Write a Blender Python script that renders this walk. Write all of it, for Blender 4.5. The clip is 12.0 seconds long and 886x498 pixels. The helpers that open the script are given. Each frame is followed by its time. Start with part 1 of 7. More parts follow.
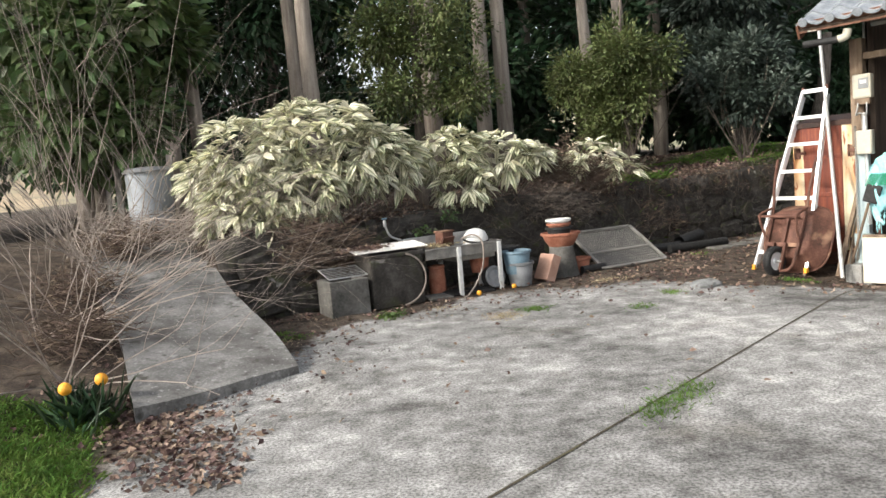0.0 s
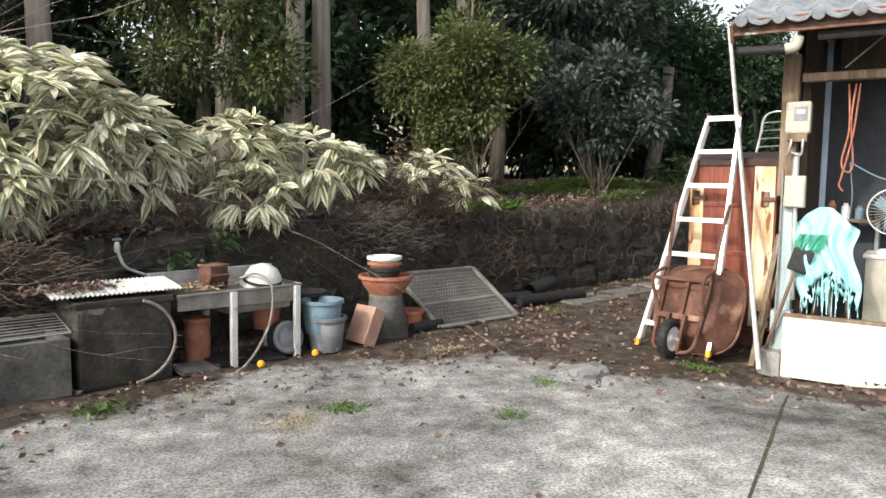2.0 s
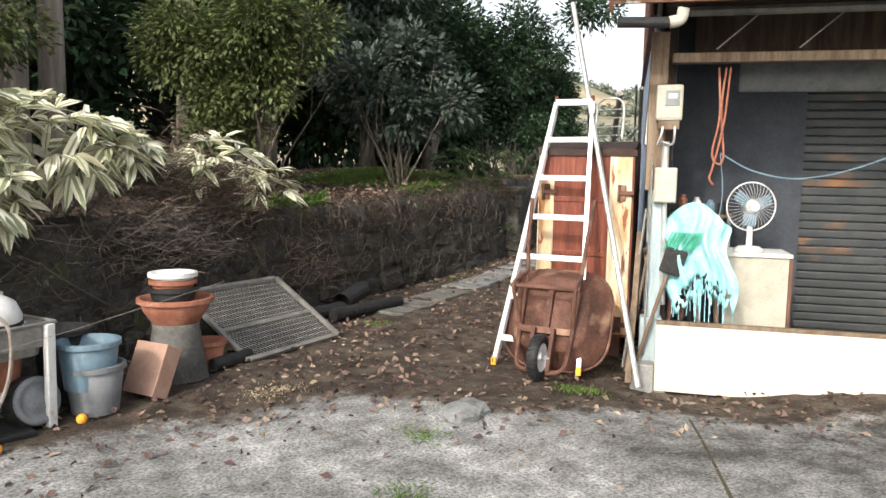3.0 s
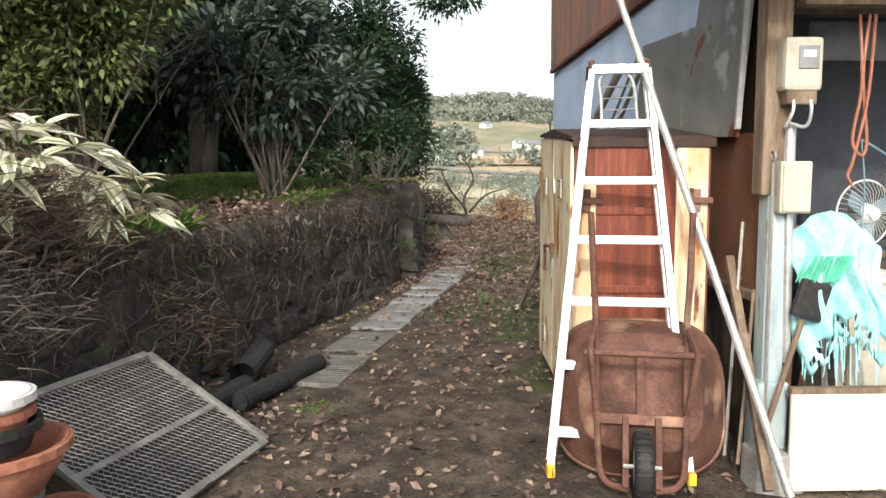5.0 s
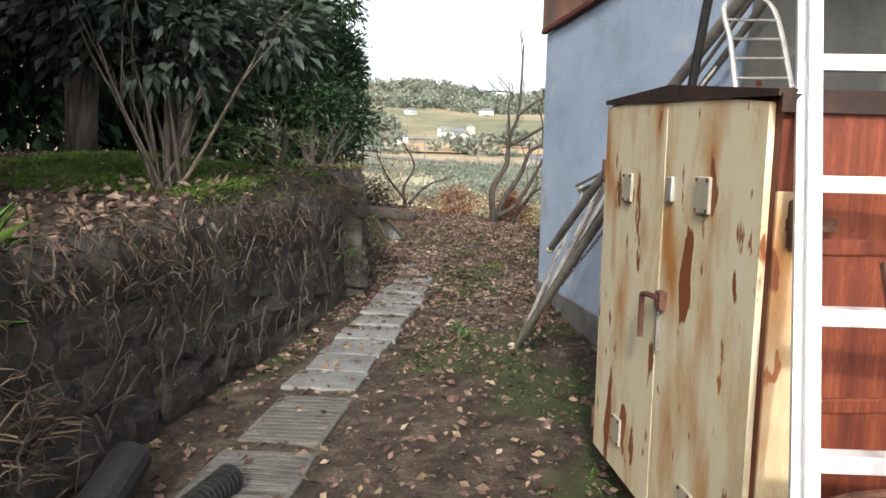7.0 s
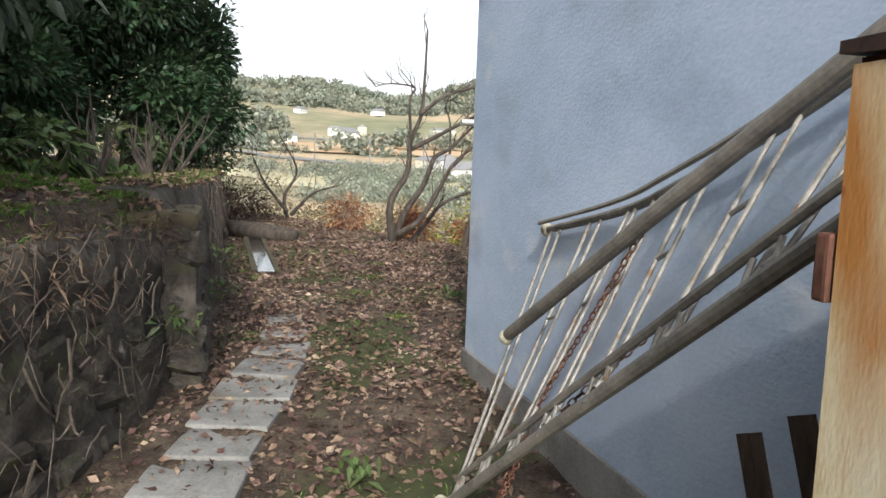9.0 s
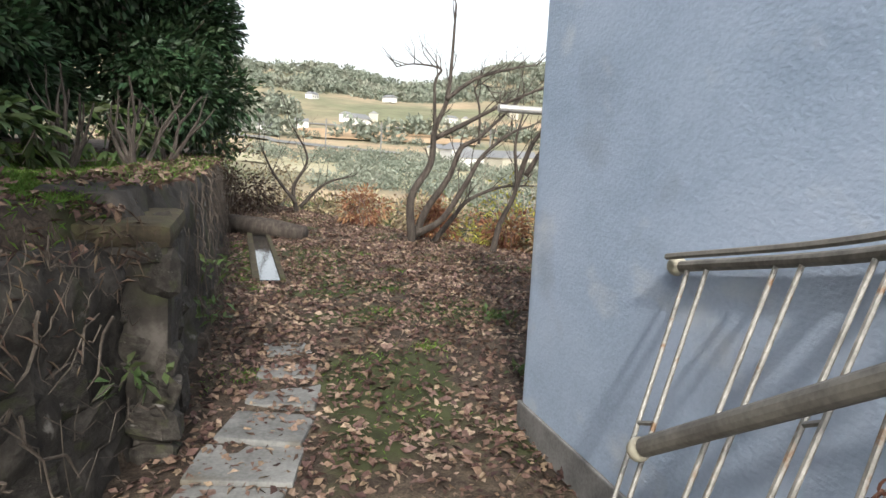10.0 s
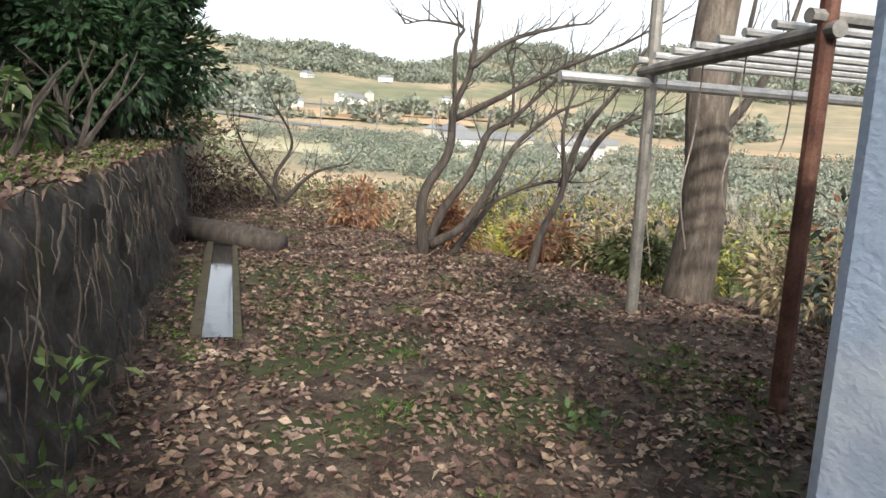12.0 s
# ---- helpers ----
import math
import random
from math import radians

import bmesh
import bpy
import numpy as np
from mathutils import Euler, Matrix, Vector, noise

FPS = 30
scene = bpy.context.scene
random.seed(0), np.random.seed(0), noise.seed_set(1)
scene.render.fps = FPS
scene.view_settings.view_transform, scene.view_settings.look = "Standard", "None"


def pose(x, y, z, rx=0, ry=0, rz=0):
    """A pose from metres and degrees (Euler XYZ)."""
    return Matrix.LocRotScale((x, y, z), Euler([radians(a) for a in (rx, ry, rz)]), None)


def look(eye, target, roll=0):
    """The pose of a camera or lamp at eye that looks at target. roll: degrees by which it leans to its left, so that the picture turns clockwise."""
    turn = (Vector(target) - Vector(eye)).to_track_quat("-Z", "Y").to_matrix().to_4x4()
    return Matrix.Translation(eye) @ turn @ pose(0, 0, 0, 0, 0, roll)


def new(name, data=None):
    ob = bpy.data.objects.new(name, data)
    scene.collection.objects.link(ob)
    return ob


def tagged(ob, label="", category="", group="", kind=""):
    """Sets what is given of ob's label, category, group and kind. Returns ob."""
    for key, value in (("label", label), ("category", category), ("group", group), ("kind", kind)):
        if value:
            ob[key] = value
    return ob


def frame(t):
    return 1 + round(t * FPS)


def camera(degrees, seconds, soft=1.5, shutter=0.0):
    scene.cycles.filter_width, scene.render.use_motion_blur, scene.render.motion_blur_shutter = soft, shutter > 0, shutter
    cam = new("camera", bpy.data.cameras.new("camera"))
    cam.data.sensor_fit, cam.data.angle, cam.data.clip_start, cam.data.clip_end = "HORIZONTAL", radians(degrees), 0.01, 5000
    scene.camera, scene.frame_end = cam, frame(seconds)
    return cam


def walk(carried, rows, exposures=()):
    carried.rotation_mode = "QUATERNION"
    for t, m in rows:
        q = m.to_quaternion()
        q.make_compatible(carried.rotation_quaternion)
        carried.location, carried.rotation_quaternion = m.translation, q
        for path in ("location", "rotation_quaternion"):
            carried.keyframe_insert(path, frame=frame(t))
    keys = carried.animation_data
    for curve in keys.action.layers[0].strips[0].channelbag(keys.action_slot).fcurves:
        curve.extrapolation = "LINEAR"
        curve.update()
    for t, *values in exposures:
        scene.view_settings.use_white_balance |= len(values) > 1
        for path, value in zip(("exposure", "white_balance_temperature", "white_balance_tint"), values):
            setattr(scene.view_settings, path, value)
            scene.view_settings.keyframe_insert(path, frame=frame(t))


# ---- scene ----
cam = camera(61.4, 12.0)
PATH = [
    (0, (0.417, -0.413, 1.514), (0.339, 1.575, 1.312), -5.1),
    (0.5, (0.507, 0.161, 1.542), (0.384, 2.141, 1.286), -3.5),
    (1, (0.596, 0.872, 1.532), (0.302, 2.845, 1.38), -2.7),
    (1.5, (0.601, 1.574, 1.504), (0.567, 3.568, 1.356), -1.3),
    (2, (0.6, 2.506, 1.542), (1.031, 4.449, 1.346), 0.6),
    (2.5, (0.388, 3.347, 1.522), (1.17, 5.177, 1.327), 1.6),
    (3, (0.418, 4.074, 1.528), (1.477, 5.757, 1.316), 1.0),
    (5, (0.812, 6.68, 1.509), (2.285, 8.018, 1.311), -0.2),
    (5.5, (1.056, 7.194, 1.488), (2.559, 8.502, 1.304), -0.5),
    (6, (1.434, 7.678, 1.441), (2.972, 8.941, 1.24), 0.3),
    (6.5, (1.835, 8.114, 1.459), (3.418, 9.317, 1.237), 1.0),
    (8.5, (3.863, 9.599, 1.645), (5.499, 10.725, 1.406), 1.2),
    (9, (4.375, 9.976, 1.614), (6.132, 10.905, 1.394), 2.1),
    (9.5, (4.885, 10.44, 1.641), (6.625, 11.398, 1.404), 2.6),
    (10, (5.409, 10.813, 1.653), (7.152, 11.761, 1.4), 3.0),
    (10.5, (5.933, 11.142, 1.706), (7.638, 12.161, 1.474), 2.0),
    (11, (6.487, 11.567, 1.709), (8.215, 12.558, 1.532), 3.2),
    (11.5, (6.983, 11.983, 1.692), (8.699, 12.972, 1.419), 3.6),
    (12, (7.533, 12.327, 1.692), (9.277, 13.257, 1.39), 3.5),
]
walk(cam, [(t, look(eye, target, roll)) for t, eye, target, roll in PATH])

# ---- light ----
SUN_DIR = Vector((-0.86, -0.49, 0.63)).normalized()      # towards the sun
world = bpy.data.worlds.new("sky")
scene.world = world
world.use_nodes = True
_nt = world.node_tree
_sky = _nt.nodes.new("ShaderNodeTexSky")
_sky.sky_type = "NISHITA"
_sky.sun_disc = False
_sky.sun_elevation = math.asin(SUN_DIR.z)
_sky.sun_rotation = math.atan2(SUN_DIR.x, SUN_DIR.y)
_sky.air_density, _sky.dust_density, _sky.ozone_density = 1.0, 4.0, 0.6
_hsv = _nt.nodes.new("ShaderNodeHueSaturation")
_hsv.inputs["Saturation"].default_value = 0.35
_hsv.inputs["Value"].default_value = 1.35
_nt.links.new(_sky.outputs[0], _hsv.inputs["Color"])
_bg = _nt.nodes["Background"]
_nt.links.new(_hsv.outputs[0], _bg.inputs["Color"])
_bg.inputs["Strength"].default_value = 0.15
sun = new("sun", bpy.data.lights.new("sun", "SUN"))
sun.data.energy, sun.data.angle, sun.data.color = 1.9, radians(2.0), (1.0, 0.93, 0.82)
sun.matrix_world = look(SUN_DIR * 50, (0, 0, 0))
scene.view_settings.exposure = 0.74

rng = np.random.default_rng(7)
rnd = random.Random(5)

# ---- materials ----


def mat(name, cols, scale=8.0, rough=0.8, bump=0.3, metal=0.0, fine=60.0, island=0.0, stretch=(1, 1, 1), spots=None, spec=0.4, transl=0.0, detail=6.0):
    """Noise between the colours at a broad scale, with fine grain and relief. spots: (colour, scale, low, high) patches over it."""
    m = bpy.data.materials.new(name)
    m.use_nodes = True
    nt = m.node_tree
    N, K = nt.nodes, nt.links
    b = N["Principled BSDF"]
    tc = N.new("ShaderNodeTexCoord")
    oi = N.new("ShaderNodeObjectInfo")
    off = N.new("ShaderNodeVectorMath")
    off.operation = "MULTIPLY_ADD"
    K.new(tc.outputs["Object"], off.inputs[0])
    off.inputs[1].default_value = stretch
    sc = N.new("ShaderNodeVectorMath")
    sc.operation = "SCALE"
    sc.inputs[0].default_value = (13.1, 7.7, 9.3)
    K.new(oi.outputs["Random"], sc.inputs["Scale"])
    K.new(sc.outputs[0], off.inputs[2])
    n1 = N.new("ShaderNodeTexNoise")
    n1.inputs["Scale"].default_value, n1.inputs["Detail"].default_value, n1.inputs["Roughness"].default_value = scale, detail, 0.65
    K.new(off.outputs[0], n1.inputs["Vector"])
    n2 = N.new("ShaderNodeTexNoise")
    n2.inputs["Scale"].default_value, n2.inputs["Detail"].default_value = fine, 4
    K.new(off.outputs[0], n2.inputs["Vector"])
    fac = N.new("ShaderNodeMath")
    fac.operation = "MULTIPLY_ADD"
    K.new(n2.outputs["Fac"], fac.inputs[0])
    fac.inputs[1].default_value = 0.35
    sub = N.new("ShaderNodeMath")
    sub.operation = "SUBTRACT"
    K.new(n1.outputs["Fac"], sub.inputs[0])
    sub.inputs[1].default_value = 0.175
    K.new(sub.outputs[0], fac.inputs[2])
    r = N.new("ShaderNodeValToRGB")
    K.new(fac.outputs[0], r.inputs["Fac"])
    el = r.color_ramp.elements
    k = len(cols)
    while len(el) < k:
        el.new(0.5)
    for i, c in enumerate(cols):
        el[i].position = 0.3 + 0.4 * i / max(1, k - 1)
        el[i].color = (*c, 1)
    out = r.outputs["Color"]
    if spots:
        for c, s2, lo, hi in spots:
            n3 = N.new("ShaderNodeTexNoise")
            n3.inputs["Scale"].default_value, n3.inputs["Detail"].default_value = s2, 5
            K.new(off.outputs[0], n3.inputs["Vector"])
            mr = N.new("ShaderNodeMapRange")
            mr.inputs["From Min"].default_value, mr.inputs["From Max"].default_value = lo, hi
            K.new(n3.outputs["Fac"], mr.inputs["Value"])
            mx = N.new("ShaderNodeMix")
            mx.data_type = "RGBA"
            K.new(mr.outputs[0], mx.inputs["Factor"])
            K.new(out, mx.inputs[6])
            mx.inputs[7].default_value = (*c, 1)
            out = mx.outputs[2]
    if island:
        g = N.new("ShaderNodeNewGeometry")
        hs = N.new("ShaderNodeHueSaturation")
        mr = N.new("ShaderNodeMapRange")
        mr.inputs["To Min"].default_value, mr.inputs["To Max"].default_value = 1 - island, 1 + island
        K.new(g.outputs["Random Per Island"], mr.inputs["Value"])
        K.new(mr.outputs[0], hs.inputs["Value"])
        mh = N.new("ShaderNodeMapRange")
        mh.inputs["To Min"].default_value, mh.inputs["To Max"].default_value = 0.5 - island * 0.06, 0.5 + island * 0.06
        K.new(g.outputs["Random Per Island"], mh.inputs["Value"])
        K.new(mh.outputs[0], hs.inputs["Hue"])
        K.new(out, hs.inputs["Color"])
        out = hs.outputs[0]
    K.new(out, b.inputs["Base Color"])
    b.inputs["Roughness"].default_value, b.inputs["Metallic"].default_value = rough, metal
    b.inputs["Specular IOR Level"].default_value = spec
    if bump:
        bp = N.new("ShaderNodeBump")
        bp.inputs["Strength"].default_value, bp.inputs["Distance"].default_value = bump, 0.02
        K.new(fac.outputs[0], bp.inputs["Height"])
        K.new(bp.outputs[0], b.inputs["Normal"])
    if transl:
        t = N.new("ShaderNodeBsdfTranslucent")
        K.new(out, t.inputs["Color"])
        ms = N.new("ShaderNodeMixShader")
        ms.inputs[0].default_value = transl
        K.new(b.outputs[0], ms.inputs[1])
        K.new(t.outputs[0], ms.inputs[2])
        K.new(ms.outputs[0], N["Material Output"].inputs["Surface"])
    return m


CONC = mat("weathered_concrete", [(0.13, 0.125, 0.115), (0.24, 0.235, 0.22), (0.36, 0.355, 0.34)], 1.6, 0.9, 0.35, fine=45, spots=[((0.07, 0.07, 0.06), 0.9, 0.55, 0.75)])
CONC_DARK = mat("old_dark_concrete", [(0.05, 0.05, 0.045), (0.11, 0.105, 0.095), (0.18, 0.175, 0.165)], 3.0, 0.92, 0.5, fine=40)
STONE = mat("rubble_stone", [(0.017, 0.015, 0.013), (0.038, 0.034, 0.029), (0.077, 0.070, 0.063)], 5.0, 0.92, 0.8, fine=35, spots=[((0.05, 0.055, 0.025), 3, 0.55, 0.7), ((0.20, 0.19, 0.18), 6, 0.66, 0.74)])
SLAB = mat("path_slab", [(0.10, 0.102, 0.10), (0.17, 0.175, 0.172), (0.25, 0.255, 0.25)], 3.0, 0.9, 0.3, fine=50, spots=[((0.10, 0.085, 0.06), 2.5, 0.6, 0.75)])
LEAFGREEN = mat("mid_green_leaves", [(0.039, 0.065, 0.023), (0.072, 0.111, 0.039), (0.117, 0.163, 0.058)], 0.9, 0.5, 0.1, island=0.45, transl=0.2)
PINKCLAY = mat("faded_clay", [(0.28, 0.16, 0.115), (0.36, 0.22, 0.165), (0.42, 0.28, 0.22)], 6, 0.85, 0.15)
RAMPC = mat("ramp_concrete", [(0.075, 0.072, 0.068), (0.15, 0.147, 0.14), (0.27, 0.265, 0.255)], 2.6, 0.92, 0.5, fine=50, detail=8, spots=[((0.055, 0.05, 0.045), 1.1, 0.55, 0.72), ((0.32, 0.32, 0.31), 22, 0.60, 0.75), ((0.06, 0.058, 0.05), 9, 0.58, 0.72)])
MOSS = mat("moss", [(0.035, 0.03, 0.02), (0.06, 0.048, 0.03), (0.075, 0.075, 0.035)], 9, 0.95, 0.8, spots=[((0.06, 0.065, 0.028), 4, 0.58, 0.68)])
BLUEWALL = mat("blue_render", [(0.32, 0.42, 0.57), (0.42, 0.53, 0.70), (0.50, 0.60, 0.77)], 0.9, 0.55, 0.45, fine=55, stretch=(0.8, 0.8, 1.2), spots=[((0.28, 0.33, 0.42), 1.3, 0.56, 0.8), ((0.62, 0.68, 0.76), 2.2, 0.60, 0.75)], spec=0.5)
PLINTH = mat("stained_plinth", [(0.12, 0.12, 0.12), (0.20, 0.20, 0.20), (0.27, 0.27, 0.27)], 3, 0.9, 0.4)
RUST = mat("rusty_steel", [(0.045, 0.022, 0.015), (0.10, 0.044, 0.03), (0.17, 0.085, 0.06)], 5, 0.75, 0.35, metal=0.15, fine=70, spots=[((0.28, 0.17, 0.11), 3.5, 0.6, 0.72)])
RUSTRED = mat("rust_streaked_steel", [(0.07, 0.016, 0.010), (0.14, 0.032, 0.016), (0.25, 0.07, 0.03)], 3.0, 0.55, 0.12, metal=0.1, stretch=(6, 6, 0.6))
YELLOW = mat("rusted_cream_paint", [(0.57, 0.45, 0.25), (0.68, 0.61, 0.43), (0.66, 0.62, 0.48)], 2.6, 0.55, 0.15, stretch=(2.4, 2.4, 0.8), spots=[((0.44, 0.20, 0.06), 1.9, 0.49, 0.68), ((0.22, 0.075, 0.028), 3.4, 0.62, 0.645), ((0.30, 0.11, 0.04), 7.0, 0.66, 0.69)])
DARKRUST = mat("dark_rusted_sheet", [(0.018, 0.012, 0.010), (0.035, 0.020, 0.016), (0.075, 0.035, 0.022)], 6, 0.75, 0.25, metal=0.1)
BARGREY = mat("weathered_grey_bar", [(0.13, 0.128, 0.12), (0.22, 0.217, 0.205), (0.31, 0.305, 0.29)], 14, 0.6, 0.15, metal=0.3, spots=[((0.16, 0.10, 0.06), 18, 0.60, 0.68)])
ALU = mat("aluminium", [(0.72, 0.73, 0.74), (0.80, 0.81, 0.82), (0.86, 0.87, 0.88)], 8, 0.35, 0.05, metal=0.35, fine=120)
GALV = mat("galvanised_tube", [(0.34, 0.34, 0.33), (0.48, 0.48, 0.47), (0.58, 0.58, 0.56)], 9, 0.45, 0.1, metal=0.6)
GALVDARK = mat("worn_grey_tube", [(0.16, 0.15, 0.14), (0.24, 0.23, 0.21), (0.33, 0.31, 0.28)], 7, 0.6, 0.15, metal=0.4)
WHITEP = mat("white_plastic", [(0.50, 0.50, 0.48), (0.60, 0.60, 0.58), (0.68, 0.68, 0.66)], 10, 0.5, 0.05, spots=[((0.30, 0.27, 0.23), 9, 0.62, 0.72)])
CREAM = mat("cream_box", [(0.31, 0.29, 0.235), (0.38, 0.36, 0.29), (0.44, 0.42, 0.35)], 6, 0.5, 0.05)
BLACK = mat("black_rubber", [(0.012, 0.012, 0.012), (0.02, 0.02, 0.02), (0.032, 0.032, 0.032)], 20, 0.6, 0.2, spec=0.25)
TERRA = mat("terracotta", [(0.20, 0.075, 0.045), (0.30, 0.115, 0.07), (0.38, 0.18, 0.12)], 7, 0.8, 0.15)
GREYPL = mat("grey_plastic", [(0.120, 0.128, 0.135), (0.180, 0.188, 0.195), (0.225, 0.232, 0.240)], 6, 0.55, 0.05)
BLUEPL = mat("faded_blue_plastic", [(0.091, 0.154, 0.196), (0.133, 0.203, 0.252), (0.182, 0.252, 0.294)], 6, 0.55, 0.05)
WOOD = mat("weathered_wood", [(0.08, 0.054, 0.036), (0.15, 0.106, 0.07), (0.23, 0.175, 0.125)], 4, 0.85, 0.3, stretch=(4, 4, 0.5))
DARKWOOD = mat("dark_wood", [(0.03, 0.02, 0.015), (0.06, 0.042, 0.03), (0.10, 0.07, 0.05)], 4, 0.85, 0.3, stretch=(4, 4, 0.5))
PALEBLUE = mat("flaking_pale_blue_paint", [(0.22, 0.28, 0.30), (0.31, 0.38, 0.39), (0.40, 0.45, 0.45)], 4, 0.7, 0.2, stretch=(4, 4, 0.6), spots=[((0.22, 0.17, 0.12), 4, 0.6, 0.68)])
BOARD = mat("pale_board", [(0.50, 0.46, 0.37), (0.57, 0.53, 0.43), (0.63, 0.59, 0.50)], 2, 0.7, 0.1, stretch=(0.6, 3, 3))
SHEET = mat("grey_sheet_metal", [(0.16, 0.16, 0.15), (0.22, 0.22, 0.205), (0.28, 0.275, 0.255)], 2.2, 0.5, 0.1, metal=0.3, spots=[((0.45, 0.45, 0.43), 4.0, 0.62, 0.72), ((0.20, 0.06, 0.025), 1.9, 0.575, 0.59)])
BROWNP = mat("peeling_brown_paint", [(0.09, 0.04, 0.022), (0.13, 0.058, 0.032), (0.17, 0.085, 0.05)], 4, 0.7, 0.1, spots=[((0.50, 0.50, 0.44), 3.2, 0.68, 0.71)])
CORR = mat("rusty_corrugated_iron", [(0.072, 0.054, 0.048), (0.132, 0.084, 0.072), (0.240, 0.102, 0.048)], 1.6, 0.7, 0.2, metal=0.2, stretch=(3, 3, 0.5))
TILE = mat("glazed_roof_tile", [(0.12, 0.135, 0.15), (0.20, 0.22, 0.24), (0.33, 0.35, 0.37)], 5, 0.4, 0.15, spec=0.6)
# Base colours darkened to carry the eave's shade; the brown spots are rust.
SHUTTER = mat("shade_darkened_shutter", [(0.022, 0.025, 0.026), (0.038, 0.042, 0.043), (0.065, 0.066, 0.06)], 2.2, 0.5, 0.1, metal=0.3, spots=[((0.22, 0.11, 0.05), 1.5, 0.6, 0.75)])
AQUA = mat("turquoise_cloth", [(0.18, 0.46, 0.49), (0.30, 0.58, 0.61), (0.42, 0.68, 0.70)], 7, 0.9, 0.5)
BARK = mat("grey_bark", [(0.06, 0.048, 0.038), (0.115, 0.095, 0.078), (0.20, 0.17, 0.14)], 6, 0.95, 0.9, fine=40, stretch=(3, 3, 0.7))
BARKPALE = mat("pale_cedar_bark", [(0.14, 0.115, 0.095), (0.24, 0.205, 0.17), (0.34, 0.30, 0.26)], 3, 0.95, 0.7, stretch=(4, 4, 0.4))
TWIG = mat("dry_twig", [(0.16, 0.13, 0.11), (0.26, 0.22, 0.19), (0.36, 0.32, 0.28)], 12, 0.95, 0.3)
DRYBROWN = mat("dead_brown_sprays", [(0.045, 0.03, 0.022), (0.08, 0.055, 0.04), (0.125, 0.088, 0.065)], 5, 0.95, 0.2, island=0.4)
LITTER = mat("fallen_leaves", [(0.05, 0.029, 0.021), (0.135, 0.086, 0.067), (0.27, 0.198, 0.165)], 3, 0.85, 0.2, island=0.6)
GRASS = mat("grass", [(0.05, 0.10, 0.015), (0.10, 0.18, 0.03), (0.16, 0.22, 0.05)], 2, 0.8, 0.1, island=0.35, transl=0.25)
DRYGRASS = mat("dry_grass", [(0.24, 0.18, 0.11), (0.36, 0.29, 0.18), (0.46, 0.40, 0.28)], 2, 0.9, 0.1, island=0.35, transl=0.15)
LEAFDARK = mat("dark_evergreen_leaves", [(0.015, 0.033, 0.015), (0.030, 0.063, 0.027), (0.057, 0.099, 0.045)], 0.8, 0.5, 0.1, island=0.5, transl=0.15)
LEAFMID = mat("olive_green_leaves", [(0.052, 0.069, 0.023), (0.098, 0.121, 0.041), (0.161, 0.178, 0.069)], 0.9, 0.5, 0.1, island=0.45, transl=0.25)
LEAFGREY = mat("grey_green_leaves", [(0.022, 0.034, 0.026), (0.042, 0.06, 0.046), (0.075, 0.097, 0.076)], 0.9, 0.55, 0.1, island=0.45, transl=0.2)
LEAFRED = mat("russet_leaves", [(0.15, 0.065, 0.035), (0.24, 0.115, 0.065), (0.33, 0.19, 0.11)], 1.2, 0.8, 0.1, island=0.4, transl=0.2)
LEAFYEL = mat("yellowing_leaves", [(0.16, 0.16, 0.03), (0.28, 0.26, 0.05), (0.40, 0.33, 0.08)], 1.2, 0.7, 0.1, island=0.4, transl=0.25)
# Distance haze is painted in here: paler, greyer greens with little contrast.
FARWOOD = mat("haze_paled_woodland", [(0.12, 0.145, 0.115), (0.17, 0.195, 0.155), (0.23, 0.235, 0.19)], 0.05, 0.95, 0.0, island=0.18)
WATER = mat("still_water", [(0.02, 0.02, 0.02), (0.03, 0.03, 0.03), (0.04, 0.04, 0.04)], 3, 0.06, 0.05, spec=0.8, fine=12)
FRUIT = mat("orange_fruit", [(0.70, 0.28, 0.02), (0.80, 0.36, 0.03), (0.85, 0.45, 0.06)], 20, 0.5, 0.1)


def variegated():
    """Cream-edged bamboo leaf with a green middle, by the width of the leaf."""
    m = mat("variegated_leaf", [(0.62, 0.60, 0.38), (0.74, 0.72, 0.54), (0.82, 0.80, 0.68)], 2, 0.55, 0.1, island=0.25, transl=0.25)
    nt = m.node_tree
    N, K = nt.nodes, nt.links
    b = N["Principled BSDF"]
    src = b.inputs["Base Color"].links[0].from_socket
    uv = N.new("ShaderNodeUVMap")
    sp = N.new("ShaderNodeSeparateXYZ")
    K.new(uv.outputs[0], sp.inputs[0])
    ab = N.new("ShaderNodeMath")
    ab.operation = "ABSOLUTE"
    K.new(sp.outputs[0], ab.inputs[0])
    g = N.new("ShaderNodeNewGeometry")
    th = N.new("ShaderNodeMapRange")
    th.inputs["To Min"].default_value, th.inputs["To Max"].default_value = 0.0, 0.5
    K.new(g.outputs["Random Per Island"], th.inputs["Value"])
    lt = N.new("ShaderNodeMath")
    lt.operation = "LESS_THAN"
    K.new(ab.outputs[0], lt.inputs[0])
    K.new(th.outputs[0], lt.inputs[1])
    f = N.new("ShaderNodeMath")
    f.operation = "MULTIPLY"
    K.new(lt.outputs[0], f.inputs[0])
    f.inputs[1].default_value = 0.75
    mx = N.new("ShaderNodeMix")
    mx.data_type = "RGBA"
    K.new(f.outputs[0], mx.inputs["Factor"])
    K.new(src, mx.inputs[6])
    mx.inputs[7].default_value = (0.10, 0.14, 0.045, 1)
    K.new(mx.outputs[2], b.inputs["Base Color"])
    for n in N:
        if n.type == "BSDF_TRANSLUCENT":
            K.new(mx.outputs[2], n.inputs["Color"])
    return m


